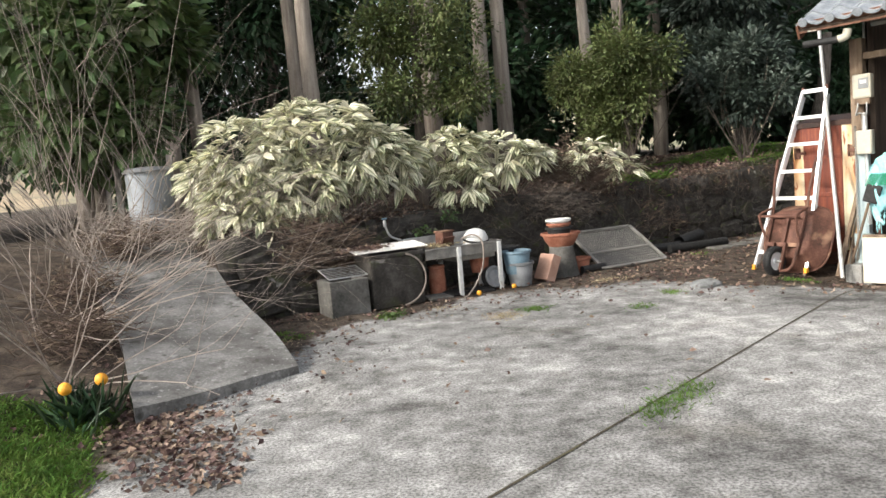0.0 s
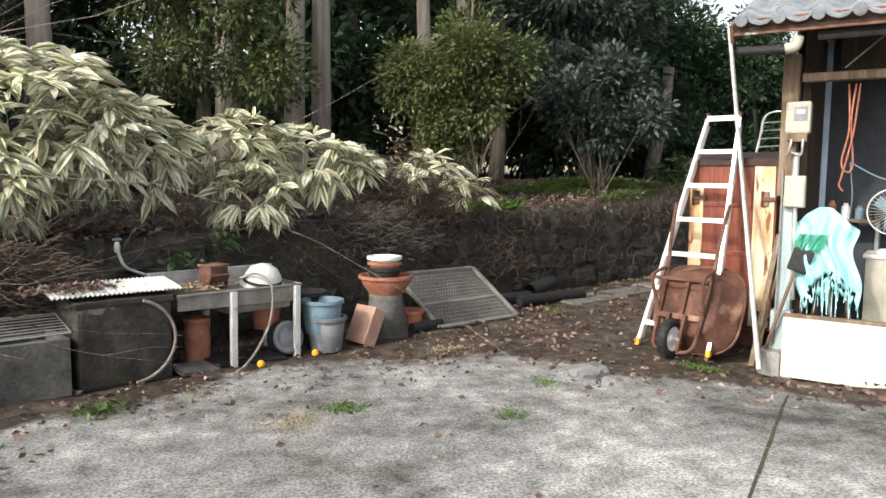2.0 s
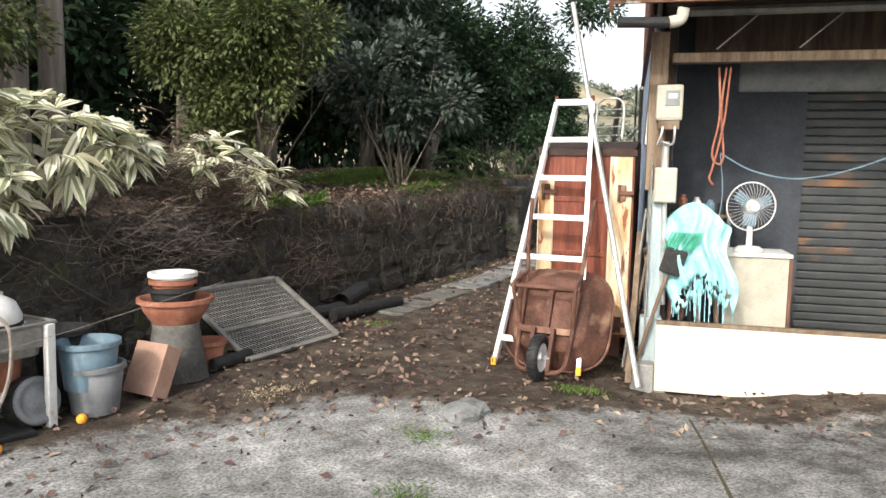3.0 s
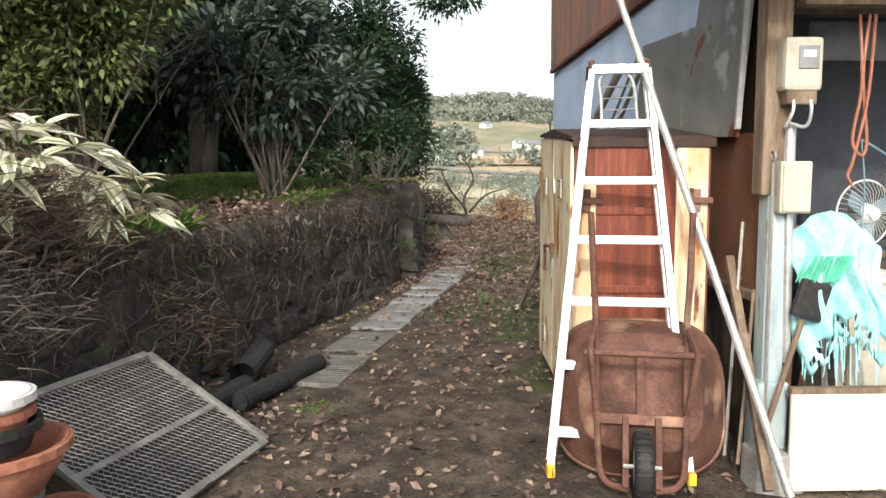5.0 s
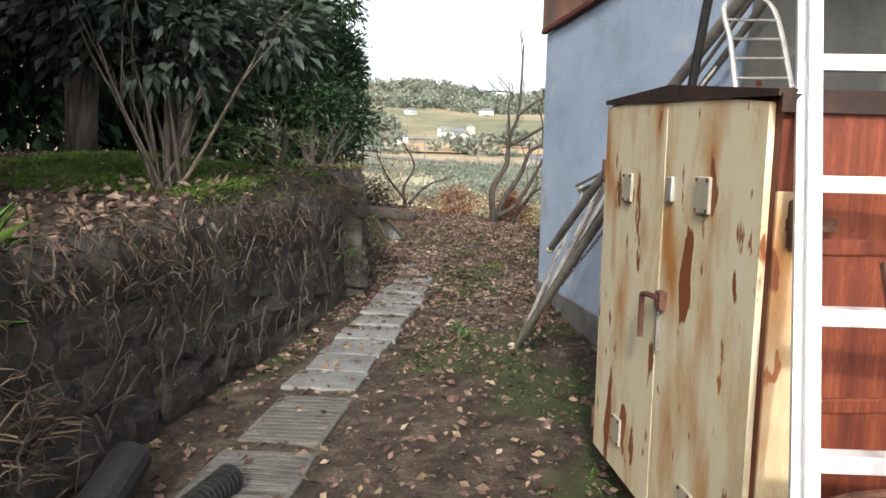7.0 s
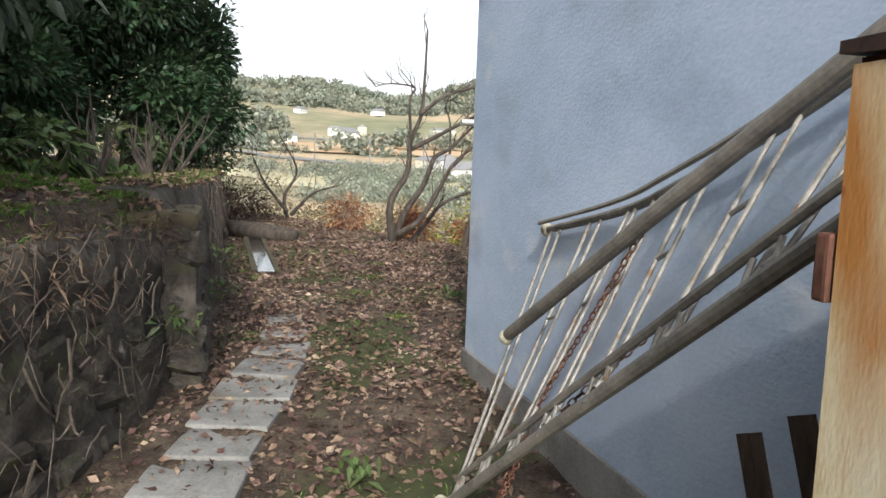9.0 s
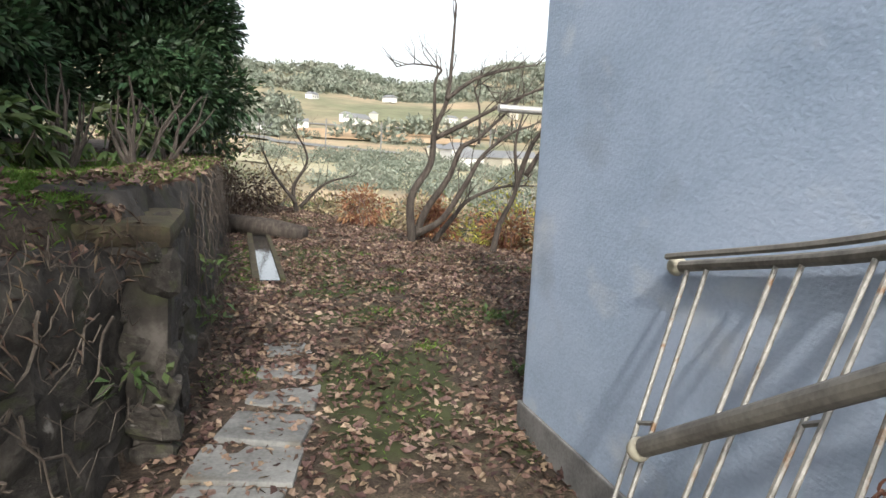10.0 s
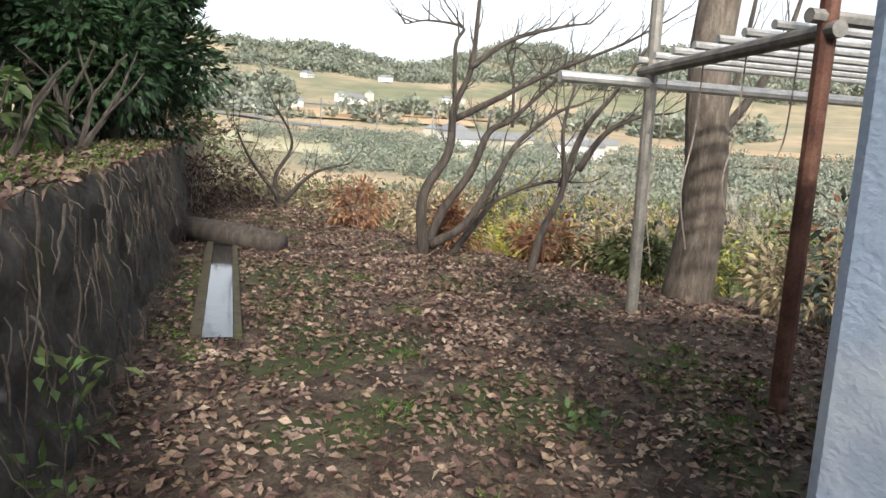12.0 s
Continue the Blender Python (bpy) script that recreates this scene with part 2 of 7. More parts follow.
VARIEG = variegated()
ROOT = mat("dark_root", [(0.045, 0.036, 0.03), (0.08, 0.066, 0.055), (0.14, 0.12, 0.10)], 9, 0.95, 0.2)
BARKDARK = mat("dark_bark", [(0.028, 0.023, 0.02), (0.055, 0.046, 0.04), (0.095, 0.082, 0.07)], 6, 0.95, 0.6, stretch=(3, 3, 0.7))
# Blue-grey wall colour with the shed's inner shade mixed in.
INNER = mat("shade_dimmed_blue_grey_wall", [(0.027, 0.031, 0.039), (0.042, 0.048, 0.058), (0.060, 0.066, 0.078)], 2, 0.9, 0.1)

# ---- building helpers ----


def thing(name, label, category, m=None, group="", kind=""):
    ob = new(name)
    ob.empty_display_size = 0.1
    ob.matrix_world = m or Matrix()
    return tagged(ob, label, category, group, kind)


def part(name, bm, material, parent=None, label="", smooth=False):
    me = bpy.data.meshes.new(name)
    bm.to_mesh(me)
    bm.free()
    if smooth:
        me.shade_smooth()
    me.materials.append(material)
    ob = new(name, me)
    if parent:
        ob.parent = parent
    return tagged(ob, label)


def mesh_np(name, verts, faces, material, uv=None):
    """A mesh from arrays: verts n x 3, faces m x k."""
    me = bpy.data.meshes.new(name)
    v, f = np.asarray(verts, np.float32), np.asarray(faces, np.int32)
    me.vertices.add(len(v))
    me.vertices.foreach_set("co", v.ravel())
    me.loops.add(f.size)
    me.loops.foreach_set("vertex_index", f.ravel())
    me.polygons.add(len(f))
    me.polygons.foreach_set("loop_start", np.arange(0, f.size, f.shape[1], dtype=np.int32))
    me.polygons.foreach_set("loop_total", np.full(len(f), f.shape[1], np.int32))
    me.update(calc_edges=True)
    if uv is not None:
        lay = me.uv_layers.new(name="UVMap")
        lay.data.foreach_set("uv", np.asarray(uv, np.float32)[f.ravel()].ravel())
    me.materials.append(material)
    return me


def box(bm, c, s, rot=None, bevel=0.0):
    r = bmesh.ops.create_cube(bm, size=1.0)
    vs = r["verts"]
    m = Matrix.Translation(c) @ (rot or Matrix()) @ Matrix.Diagonal((*s, 1))
    bmesh.ops.transform(bm, matrix=m, verts=vs)
    if bevel:
        es = list({e for v in vs for e in v.link_edges})
        bmesh.ops.bevel(bm, geom=es, offset=bevel, segments=2, affect="EDGES", profile=0.6)
    return bm


def bx(c, s, rot=None, bevel=0.0):
    return box(bmesh.new(), c, s, rot, bevel)


def tube(bm, pts, r, seg=8, cap=True):
    """A tube along points; r a number or one for each point."""
    pts = [Vector(p) for p in pts]
    rr = [r] * len(pts) if isinstance(r, (int, float)) else list(r)
    rings, up = [], None
    for i, p in enumerate(pts):
        d = (pts[min(i + 1, len(pts) - 1)] - pts[max(i - 1, 0)]).normalized()
        if up is None:
            up = d.orthogonal().normalized()
        else:
            up = (up - d * up.dot(d))
            up = up.normalized() if up.length > 1e-6 else d.orthogonal().normalized()
        side = d.cross(up)
        rings.append([bm.verts.new(p + (up * math.cos(2 * math.pi * k / seg) + side * math.sin(2 * math.pi * k / seg)) * rr[i]) for k in range(seg)])
    for a, b in zip(rings, rings[1:]):
        for k in range(seg):
            bm.faces.new((a[k], a[(k + 1) % seg], b[(k + 1) % seg], b[k]))
    if cap:
        bm.faces.new(list(reversed(rings[0])))
        bm.faces.new(rings[-1])
    return bm


def tb(pts, r, seg=8, cap=True):
    return tube(bmesh.new(), pts, r, seg, cap)


def curve_pts(ctrl, n=10):
    """Points on a smooth curve through the control points."""
    c = [Vector(p) for p in ctrl]
    c = [c[0] * 2 - c[1]] + c + [c[-1] * 2 - c[-2]]
    out = []
    for i in range(1, len(c) - 2):
        for k in range(n):
            t = k / n
            a, b, d, e = c[i - 1], c[i], c[i + 1], c[i + 2]
            out.append(0.5 * ((2 * b) + (d - a) * t + (2 * a - 5 * b + 4 * d - e) * t * t + (3 * b - a - 3 * d + e) * t ** 3))
    out.append(c[-2])
    return out


def lathe(profile, seg=24, bm=None, m=None):
    bm = bm or bmesh.new()
    rings = []
    for r, z in profile:
        ring = [bm.verts.new((r * math.cos(2 * math.pi * k / seg), r * math.sin(2 * math.pi * k / seg), z)) for k in range(seg)]
        rings.append(ring)
    for a, b in zip(rings, rings[1:]):
        for k in range(seg):
            bm.faces.new((a[k], a[(k + 1) % seg], b[(k + 1) % seg], b[k]))
    if m:
        bmesh.ops.transform(bm, matrix=m, verts=[v for ring in rings for v in ring])
    return bm


def leaves(name, P, D, L, W, material, fold=0.25, droop=0.0, wide=False):
    """Leaves at points P along D (n x 3): length L and width W (n). wide: a longer outline with eight corners and a width coordinate."""
    n = len(P)
    D = D / np.maximum(np.linalg.norm(D, axis=1, keepdims=True), 1e-6)
    R = rng.normal(size=(n, 3)) * 0.6 + np.array([0, 0, 1.0])
    S = np.cross(D, R)
    S /= np.maximum(np.linalg.norm(S, axis=1, keepdims=True), 1e-6)
    U = np.cross(S, D)
    L, W = np.broadcast_to(L, n)[:, None], np.broadcast_to(W, n)[:, None]
    down = np.array([0, 0, -1.0]) * droop * L
    if wide:
        pts, us = [P], [0]
        for f, w in ((0.3, 0.85), (0.65, 0.9)):
            base = P + D * L * f + down * f * f
            for s in (-1, 0, 1):
                pts.append(base + S * W * 0.5 * w * s + U * W * fold * abs(s))
                us.append(s)
        pts.append(P + D * L + down)
        us.append(0)
        V = np.stack(pts, 1).reshape(-1, 3)
        base = (np.arange(n) * 8)[:, None]
        F = np.concatenate([base + np.array(q) for q in ([0, 2, 1, 1], [0, 3, 2, 2], [1, 2, 5, 4], [2, 3, 6, 5], [4, 5, 7, 7], [5, 6, 7, 7])])
        quad = F[F[:, 2] != F[:, 3]]
        tri = F[F[:, 2] == F[:, 3]][:, :3]
        t2 = np.concatenate([tri, quad[:, [0, 1, 2]], quad[:, [0, 2, 3]]])
        uv = np.stack([np.tile(us, n), np.zeros(len(us) * n)], 1)
        return mesh_np(name, V, t2, material, uv)
    mid = P + D * L * 0.45 + down * 0.2
    V = np.stack([P, mid + S * W * 0.5 + U * W * fold, P + D * L + down, mid - S * W * 0.5 + U * W * fold], 1).reshape(-1, 3)
    base = (np.arange(n) * 4)[:, None]
    F = np.concatenate([base + np.array([0, 1, 2]), base + np.array([0, 2, 3])])
    return mesh_np(name, V, F, material)


def sphere_pts(n):
    v = rng.normal(size=(n, 3))
    return v / np.linalg.norm(v, axis=1, keepdims=True)


def clumps(centre, size, count, per, clump_r, shell=0.55):
    """Leaf places and directions: clumps spread through an ellipsoid's outer part, leaves round each clump."""
    d = sphere_pts(count)
    rad = shell + (1 - shell) * rng.random((count, 1)) ** 0.7
    c = np.asarray(centre) + d * rad * np.asarray(size)
    off = sphere_pts(count * per)
    P = np.repeat(c, per, 0) + off * clump_r * rng.random((count * per, 1)) ** 0.5
    D = off + np.repeat(d, per, 0) * 0.8 + np.array([0, 0, -0.25])
    return P, D


def bough(bm, start, direction, length, r, depth, rs, spread=0.6, up=0.1, seg=6, kids=(2, 3), tips=None):
    """A bent, tapering limb that forks."""
    p, d = Vector(start), Vector(direction).normalized()
    pts, n = [p.copy()], 5
    for i in range(n):
        d = (d + Vector((rs.uniform(-1, 1), rs.uniform(-1, 1), rs.uniform(-1, 1))) * 0.16 + Vector((0, 0, up * 0.3))).normalized()
        p = p + d * length / n
        pts.append(p.copy())
    end = r * 0.55
    tube(bm, pts, [r + (end - r) * i / n for i in range(n + 1)], seg if r > 0.02 else 4)
    if tips is not None:
        tips.append((p.copy(), d.copy()))
    if depth > 0:
        for k in range(rs.randint(*kids)):
            q = pts[rs.randint(2, n)] if k else pts[-1]
            dd = (d + Vector((rs.uniform(-1, 1), rs.uniform(-1, 1), rs.uniform(-0.6, 1))) * spread).normalized()
            bough(bm, q, dd, length * rs.uniform(0.55, 0.8), end * rs.uniform(0.6, 0.9), depth - 1, rs, spread, up, seg, kids, tips)


# ---- the lie of the land ----
WALL_A = [(-2.3, 7.65), (0.0, 9.28), (1.5, 10.2), (3.3, 11.3), (5.2, 12.4), (7.72, 13.6)]
WALL_B = [(7.95, 13.7), (9.45, 14.95), (10.5, 15.95), (13.6, 18.95), (16.0, 21.3)]
ULINE = WALL_A + WALL_B
RAMP = ((-1.05, 5.40), (-1.98, 4.55), (-0.50, 0.866), 4.3)    # right foot, left foot, way up, length


def smooth(a, b, x):
    t = np.clip((x - a) / (b - a), 0, 1)
    return t * t * (3 - 2 * t)


def side_of(line, X, Y):
    """Signed distance from a polyline: positive on its left. Arrays."""
    best, sign = np.full(X.shape, 1e9), np.ones(X.shape)
    for (ax, ay), (bx_, by_) in zip(line, line[1:]):
        dx, dy = bx_ - ax, by_ - ay
        t = np.clip(((X - ax) * dx + (Y - ay) * dy) / (dx * dx + dy * dy), 0, 1)
        d = np.hypot(X - ax - t * dx, Y - ay - t * dy)
        s = np.sign(dx * (Y - ay) - dy * (X - ax))
        near = d < best - 1e-9
        best, sign = np.where(near, d, best), np.where(near, s, sign)
    return best * sign


LONGLINE = [(-9.0, 0.5), (-4.2, 5.2), (-2.75, 6.55)] + ULINE + [(40, 46), (160, 150)]


def ground_z(X, Y):
    X, Y = np.asarray(X, float), np.asarray(Y, float)
    s = X * 0.719 + Y * 0.695
    low = 0.02 + 0.30 * smooth(12.0, 18.5, s)
    low = low - 0.13 * np.exp(-((X - 4.85) ** 2 + (Y - 7.75) ** 2) / 0.7)
    c = 0.9 * X - 0.435 * Y
    r = np.hypot(X - 8, Y - 12)
    drop = np.interp(r, [0, 8, 14, 20, 40, 80, 120, 220, 300, 420, 560, 720, 1500, 5000], [0, 0, -0.9, -1.9, -4.3, -6.2, -4.6, 1.6, 9.0, 24, 52, 78, 78, 60])
    roll = 6 * np.sin(X * 0.011 + 1.0) * np.cos(Y * 0.009) * smooth(250, 600, r) + 4 * np.sin(X * 0.027 + Y * 0.021) * smooth(250, 600, r)
    az = np.arctan2(X - 8, Y - 12)
    roll = roll + (9 * np.sin(az * 11 + 0.6) + 6 * np.sin(az * 27 + 2.0)) * smooth(400, 640, r) * smooth(1800, 900, r)
    far = smooth(6.6, 9.5, c) * smooth(12, 16, s)
    low = low * (1 - far) + (drop + roll) * far
    w = side_of(LONGLINE, X, Y)
    terr = 0.98 + 0.36 * smooth(9, 15, s) + 0.02 * np.clip(w, 0, 20) + 0.12 * np.sin(X * 0.9 + 2) * np.cos(Y * 0.8)* smooth(0.3, 2, w)
    terr = terr + (drop + roll - 1.0) * smooth(40, 70, r) * (c > -500)
    # bank beside the ramp's left edge
    k = smooth(0.10, 0.34, w)
    ux, uy = RAMP[2]
    along = (X - RAMP[1][0]) * ux + (Y - RAMP[1][1]) * uy
    across = (X - RAMP[0][0]) * uy - (Y - RAMP[0][1]) * ux
    bank = 0.02 + np.clip(along, 0, 4.3) * 0.215
    z = low * (1 - k) + terr * k
    on = (across < 0.02) & (across > -3.6) & (along > -0.8) & (along < 4.6) & (Y > 3.0)
    z = np.where(on, bank - 0.05 + 0.12 * smooth(-1.5, -2.6, across), z)
    return z


def gz(x, y):
    return float(ground_z(np.array([x]), np.array([y]))[0])


def terrain():
    def axis(lo, hi, c0, c1):
        fine = np.arange(c0, c1, 0.14)
        out, x, st = [], c1, 0.14
        while x < hi:
            out.append(x)
            st *= 1.13
            x += st
        out.append(hi)
        low, x, st = [], c0, 0.14
        while x > lo:
            st *= 1.13
            x -= st
            low.append(max(x, lo))
        return np.array(low[::-1] + list(fine) + out)
    gx, gy = axis(-2500, 2500, -5.0, 18.0), axis(-2500, 2500, 1.0, 22.0)
    X, Y = np.meshgrid(gx, gy)
    Z = ground_z(X, Y)
    jit = 0.012 * np.sin(X * 7.1 + 3 * np.sin(Y * 5)) * np.cos(Y * 6.3 + 2 * np.sin(X * 4))
    yard = smooth(-0.45, 0.35, yard_edge(X, Y))
    near = np.hypot(X - 6, Y - 10) < 60
    Z = Z + np.where(near, jit * (1 - yard) * 1.6, 0)
    ny, nx = X.shape
    idx = np.arange(nx * ny).reshape(ny, nx)
    F = np.stack([idx[:-1, :-1], idx[:-1, 1:], idx[1:, 1:], idx[1:, :-1]], -1).reshape(-1, 4)
    me = mesh_np("ground", np.stack([X, Y, Z], -1).reshape(-1, 3), F, ground_material())
    me.shade_smooth()
    w = side_of(LONGLINE, X, Y)
    n1 = np.sin(X * 2.3 + 2 * np.sin(Y * 1.7)) * np.cos(Y * 2.9 + np.sin(X * 1.3))
    u = (X - 4.55) * 0.719 + (Y - 7.75) * 0.695
    v = -(X - 4.55) * 0.695 + (Y - 7.75) * 0.719
    grass = smooth(0.1, 0.8, n1 * 0.5 + 0.25 + 0.5 * np.exp(-((v - 0.75) / 0.5) ** 2) * (u > 2)) * (w < 0) * (u > 1.5) * 0.75
    s_ = X * 0.719 + Y * 0.695
    grass = np.maximum(grass, (w > 0.3) * (s_ > 12.8) * (s_ < 20.5) * smooth(-0.5, 0.4, n1 + 0.35))
    grass = np.maximum(grass, (X < -1.8 - 0.35 * (Y - 3.5)) * (Y < 4.7) * 0.9)
    far = smooth(30, 60, np.hypot(X - 6, Y - 10))
    col = np.stack([yard, grass * (1 - yard), far, np.ones_like(far)], -1).reshape(-1, 4)
    at = me.color_attributes.new("zone", "FLOAT_COLOR", "POINT")
    at.data.foreach_set("color", col.astype(np.float32).ravel())
    return tagged(new("ground", me), "concrete yard, leaf-strewn earth path and valley fields", "ground", kind="structure")


def yard_edge(X, Y):
    """Positive on the concrete of the yard, in metres from its edge."""
    line = [(-1.2, 1.0), (-1.55, 3.0), (-1.85, 4.3), (-1.2, 5.5), (-1.2, 7.0), (0.3, 8.05), (1.3, 8.55), (2.4, 8.35), (3.1, 7.7), (4.3, 7.25), (6.4, 5.3), (20, -9)]
    return -side_of(line, X, Y) + 0.18 * np.sin(X * 3.1) * np.cos(Y * 2.3)


def ground_material():
    m = bpy.data.materials.new("ground")
    m.use_nodes = True
    N, K = m.node_tree.nodes, m.node_tree.links
    b = N["Principled BSDF"]
    tc = N.new("ShaderNodeTexCoord")
    va = N.new("ShaderNodeVertexColor")
    va.layer_name = "zone"
    sep = N.new("ShaderNodeSeparateColor")
    K.new(va.outputs[0], sep.inputs[0])

    def noise_(scale, detail=6, rough=0.6, dist=0.0):
        n = N.new("ShaderNodeTexNoise")
        n.inputs["Scale"].default_value, n.inputs["Detail"].default_value = scale, detail
        n.inputs["Roughness"].default_value, n.inputs["Distortion"].default_value = rough, dist
        K.new(tc.outputs["Object"], n.inputs["Vector"])
        return n.outputs["Fac"]

    def ramp(f, stops):
        r = N.new("ShaderNodeValToRGB")
        while len(r.color_ramp.elements) < len(stops):
            r.color_ramp.elements.new(0.5)
        for e, (p, c) in zip(r.color_ramp.elements, stops):
            e.position, e.color = p, (*c, 1)
        K.new(f, r.inputs[0])
        return r.outputs[0]

    def mix(f, a, c, kind="MIX"):
        x = N.new("ShaderNodeMix")
        x.data_type, x.blend_type = "RGBA", kind
        if isinstance(f, float):
            x.inputs[0].default_value = f
        else:
            K.new(f, x.inputs[0])
        K.new(a, x.inputs[6])
        K.new(c, x.inputs[7])
        return x.outputs[2]

    def mrange(f, lo, hi, a=0.0, c=1.0):
        x = N.new("ShaderNodeMapRange")
        x.inputs[1].default_value, x.inputs[2].default_value, x.inputs[3].default_value, x.inputs[4].default_value = lo, hi, a, c
        K.new(f, x.inputs[0])
        return x.outputs[0]

    def add(f, g, op="ADD", k=None):
        x = N.new("ShaderNodeMath")
        x.operation = op
        K.new(f, x.inputs[0])
        if k is None:
            K.new(g, x.inputs[1])
        else:
            x.inputs[1].default_value = k
        return x.outputs[0]
    fine, mid, big = noise_(55, 5, 0.75), noise_(4.5, 7, 0.7), noise_(0.55, 6, 0.62, 0.5)
    conc = ramp(add(add(mid, big), None, "MULTIPLY", 0.5), [(0.37, (0.08, 0.077, 0.072)), (0.45, (0.20, 0.197, 0.187)), (0.53, (0.32, 0.316, 0.303)), (0.62, (0.54, 0.53, 0.51))])
    grain = ramp(fine, [(0.40, (0.30, 0.30, 0.30)), (0.58, (1.22, 1.22, 1.22))])
    conc = mix(0.85, conc, grain, "MULTIPLY")
    wet = ramp(noise_(0.9, 5), [(0.56, (1, 1, 1)), (0.70, (0.52, 0.49, 0.44))])
    conc = mix(0.8, conc, wet, "MULTIPLY")
    dirt = ramp(mid, [(0.33, (0.030, 0.022, 0.016)), (0.48, (0.062, 0.047, 0.036)), (0.62, (0.12, 0.095, 0.07))])
    dirt = mix(0.7, dirt, grain, "MULTIPLY")
    gr = ramp(mid, [(0.35, (0.026, 0.032, 0.013)), (0.65, (0.06, 0.068, 0.03))])
    fields = ramp(noise_(0.012, 4, 0.5), [(0.36, (0.17, 0.18, 0.11)), (0.47, (0.27, 0.24, 0.16)), (0.56, (0.38, 0.30, 0.20)), (0.66, (0.22, 0.22, 0.15))])
    fields = mix(0.4, fields, ramp(noise_(0.11, 5), [(0.35, (0.5, 0.5, 0.5)), (0.65, (1.3, 1.25, 1.2))]), "MULTIPLY")
    ybl = mrange(add(sep.outputs[0], add(mid, None, "MULTIPLY", 0.9)), 0.78, 1.08)
    gbl = mrange(add(sep.outputs[1], mid), 0.85, 1.15)
    col = mix(gbl, dirt, gr)
    col = mix(ybl, col, conc)
    col = mix(sep.outputs[2], col, fields)
    K.new(col, b.inputs["Base Color"])
    b.inputs["Roughness"].default_value = 0.92
    b.inputs["Specular IOR Level"].default_value = 0.25
    bp = N.new("ShaderNodeBump")
    bp.inputs["Strength"].default_value, bp.inputs["Distance"].default_value = 0.55, 0.015
    K.new(add(fine, mid), bp.inputs["Height"])
    K.new(bp.outputs[0], b.inputs["Normal"])
    return m


ground = terrain()


def wedge(bm, foot_r, foot_l, way, length, z0, z1, depth=0.4):
    """The ramp: a sloping slab on a solid body."""
    n = 14
    rows = []
    for i in range(n + 1):
        t = i / n
        row = []
        for k in range(7):
            f = k / 6
            x = foot_r[0] + (foot_l[0] - foot_r[0]) * f + way[0] * length * t
            y = foot_r[1] + (foot_l[1] - foot_r[1]) * f + way[1] * length * t
            jig = 0.03 * math.sin(9 * t + f * 5) if k in (0, 6) else 0.0
            row.append(bm.verts.new((x + jig * way[1], y - jig * way[0], z0 + (z1 - z0) * t + 0.008 * math.sin(13 * t + 7 * f))))
        rows.append(row)
    top = [bm.faces.new((a[k], b[k], b[k + 1], a[k + 1])) for a, b in zip(rows, rows[1:]) for k in range(6)]
    bmesh.ops.recalc_face_normals(bm, faces=top)
    if top[0].normal.z < 0:
        bmesh.ops.reverse_faces(bm, faces=top)
    ring = [v for v in rows[0]] + [r[-1] for r in rows[1:]] + list(reversed(rows[-1][:-1])) + [r[0] for r in reversed(rows[1:-1])]
    low = [bm.verts.new((v.co.x, v.co.y, -0.15)) for v in ring]
    m = len(ring)
    for i in range(m):
        bm.faces.new((ring[i], ring[(i + 1) % m], low[(i + 1) % m], low[i]))
    return bm


ramp_ob = part("ramp", wedge(bmesh.new(), *RAMP, 0.085, 0.97), RAMPC)
tagged(ramp_ob, "worn concrete ramp rising to the terrace", "ramp", kind="structure")


def retaining_wall(name, line, height, batter, label):
    """A battered wall body with a lumpy face, along a line; the stones come last in the file."""
    bm = bmesh.new()
    dist = [0.0]
    for a, b in zip(line, line[1:]):
        dist.append(dist[-1] + math.dist(a, b))
    n = int(dist[-1] / 0.05)
    rows = []
    for i in range(n + 1):
        d = dist[-1] * i / n
        x, y = np.interp(d, dist, [p[0] for p in line]), np.interp(d, dist, [p[1] for p in line])
        j = min(max(k for k in range(len(dist) - 1) if dist[k] <= d + 1e-9), len(line) - 2)
        tx, ty = line[j + 1][0] - line[j][0], line[j + 1][1] - line[j][1]
        q = math.hypot(tx, ty)
        nx_, ny_ = -ty / q, tx / q
        h = height(d, x, y)
        base = -0.2
        row = []
        m = 24
        for k in range(m + 1):
            f = k / m
            zz = base + (h - base) * f
            lump = 0.07 * noise.noise((x * 3.1, y * 3.1, zz * 3.5)) + 0.045 * noise.noise((x * 8, y * 8, zz * 8)) + 0.02 * noise.noise((x * 19, y * 19, zz * 14))
            inn = batter * f - lump + 0.06 * max(0, f - 0.9) * 10
            row.append(bm.verts.new((x + nx_ * inn, y + ny_ * inn, zz)))
        row.append(bm.verts.new((x + nx_ * (batter + 0.42), y + ny_ * (batter + 0.42), h + 0.02 + 0.02 * noise.noise((x * 4, y * 4, 0)))))
        row.append(bm.verts.new((x + nx_ * (batter + 0.42), y + ny_ * (batter + 0.42), base)))
        rows.append(row)
    for a, b in zip(rows, rows[1:]):
        for k in range(len(a) - 1):
            bm.faces.new((a[k], b[k], b[k + 1], a[k + 1]))
    bm.faces.new(rows[0])
    bm.faces.new(list(reversed(rows[-1])))
    ob = part(name, bm, STONE, None, smooth=True)
    return tagged(ob, label, "retaining wall", kind="structure")


wall_a = retaining_wall("retaining_wall_1", WALL_A, lambda d, x, y: 0.95 + 0.10 * noise.noise((d * 0.8, 0, 0)) + 0.02 * d, 0.16, "dark mossy rubble stone retaining wall with roots")
wall_b = retaining_wall("retaining_wall_2", WALL_B, lambda d, x, y: 1.38 + 0.04 * noise.noise((d, 3, 0)), 0.20, "weathered concrete retaining wall with ferns")

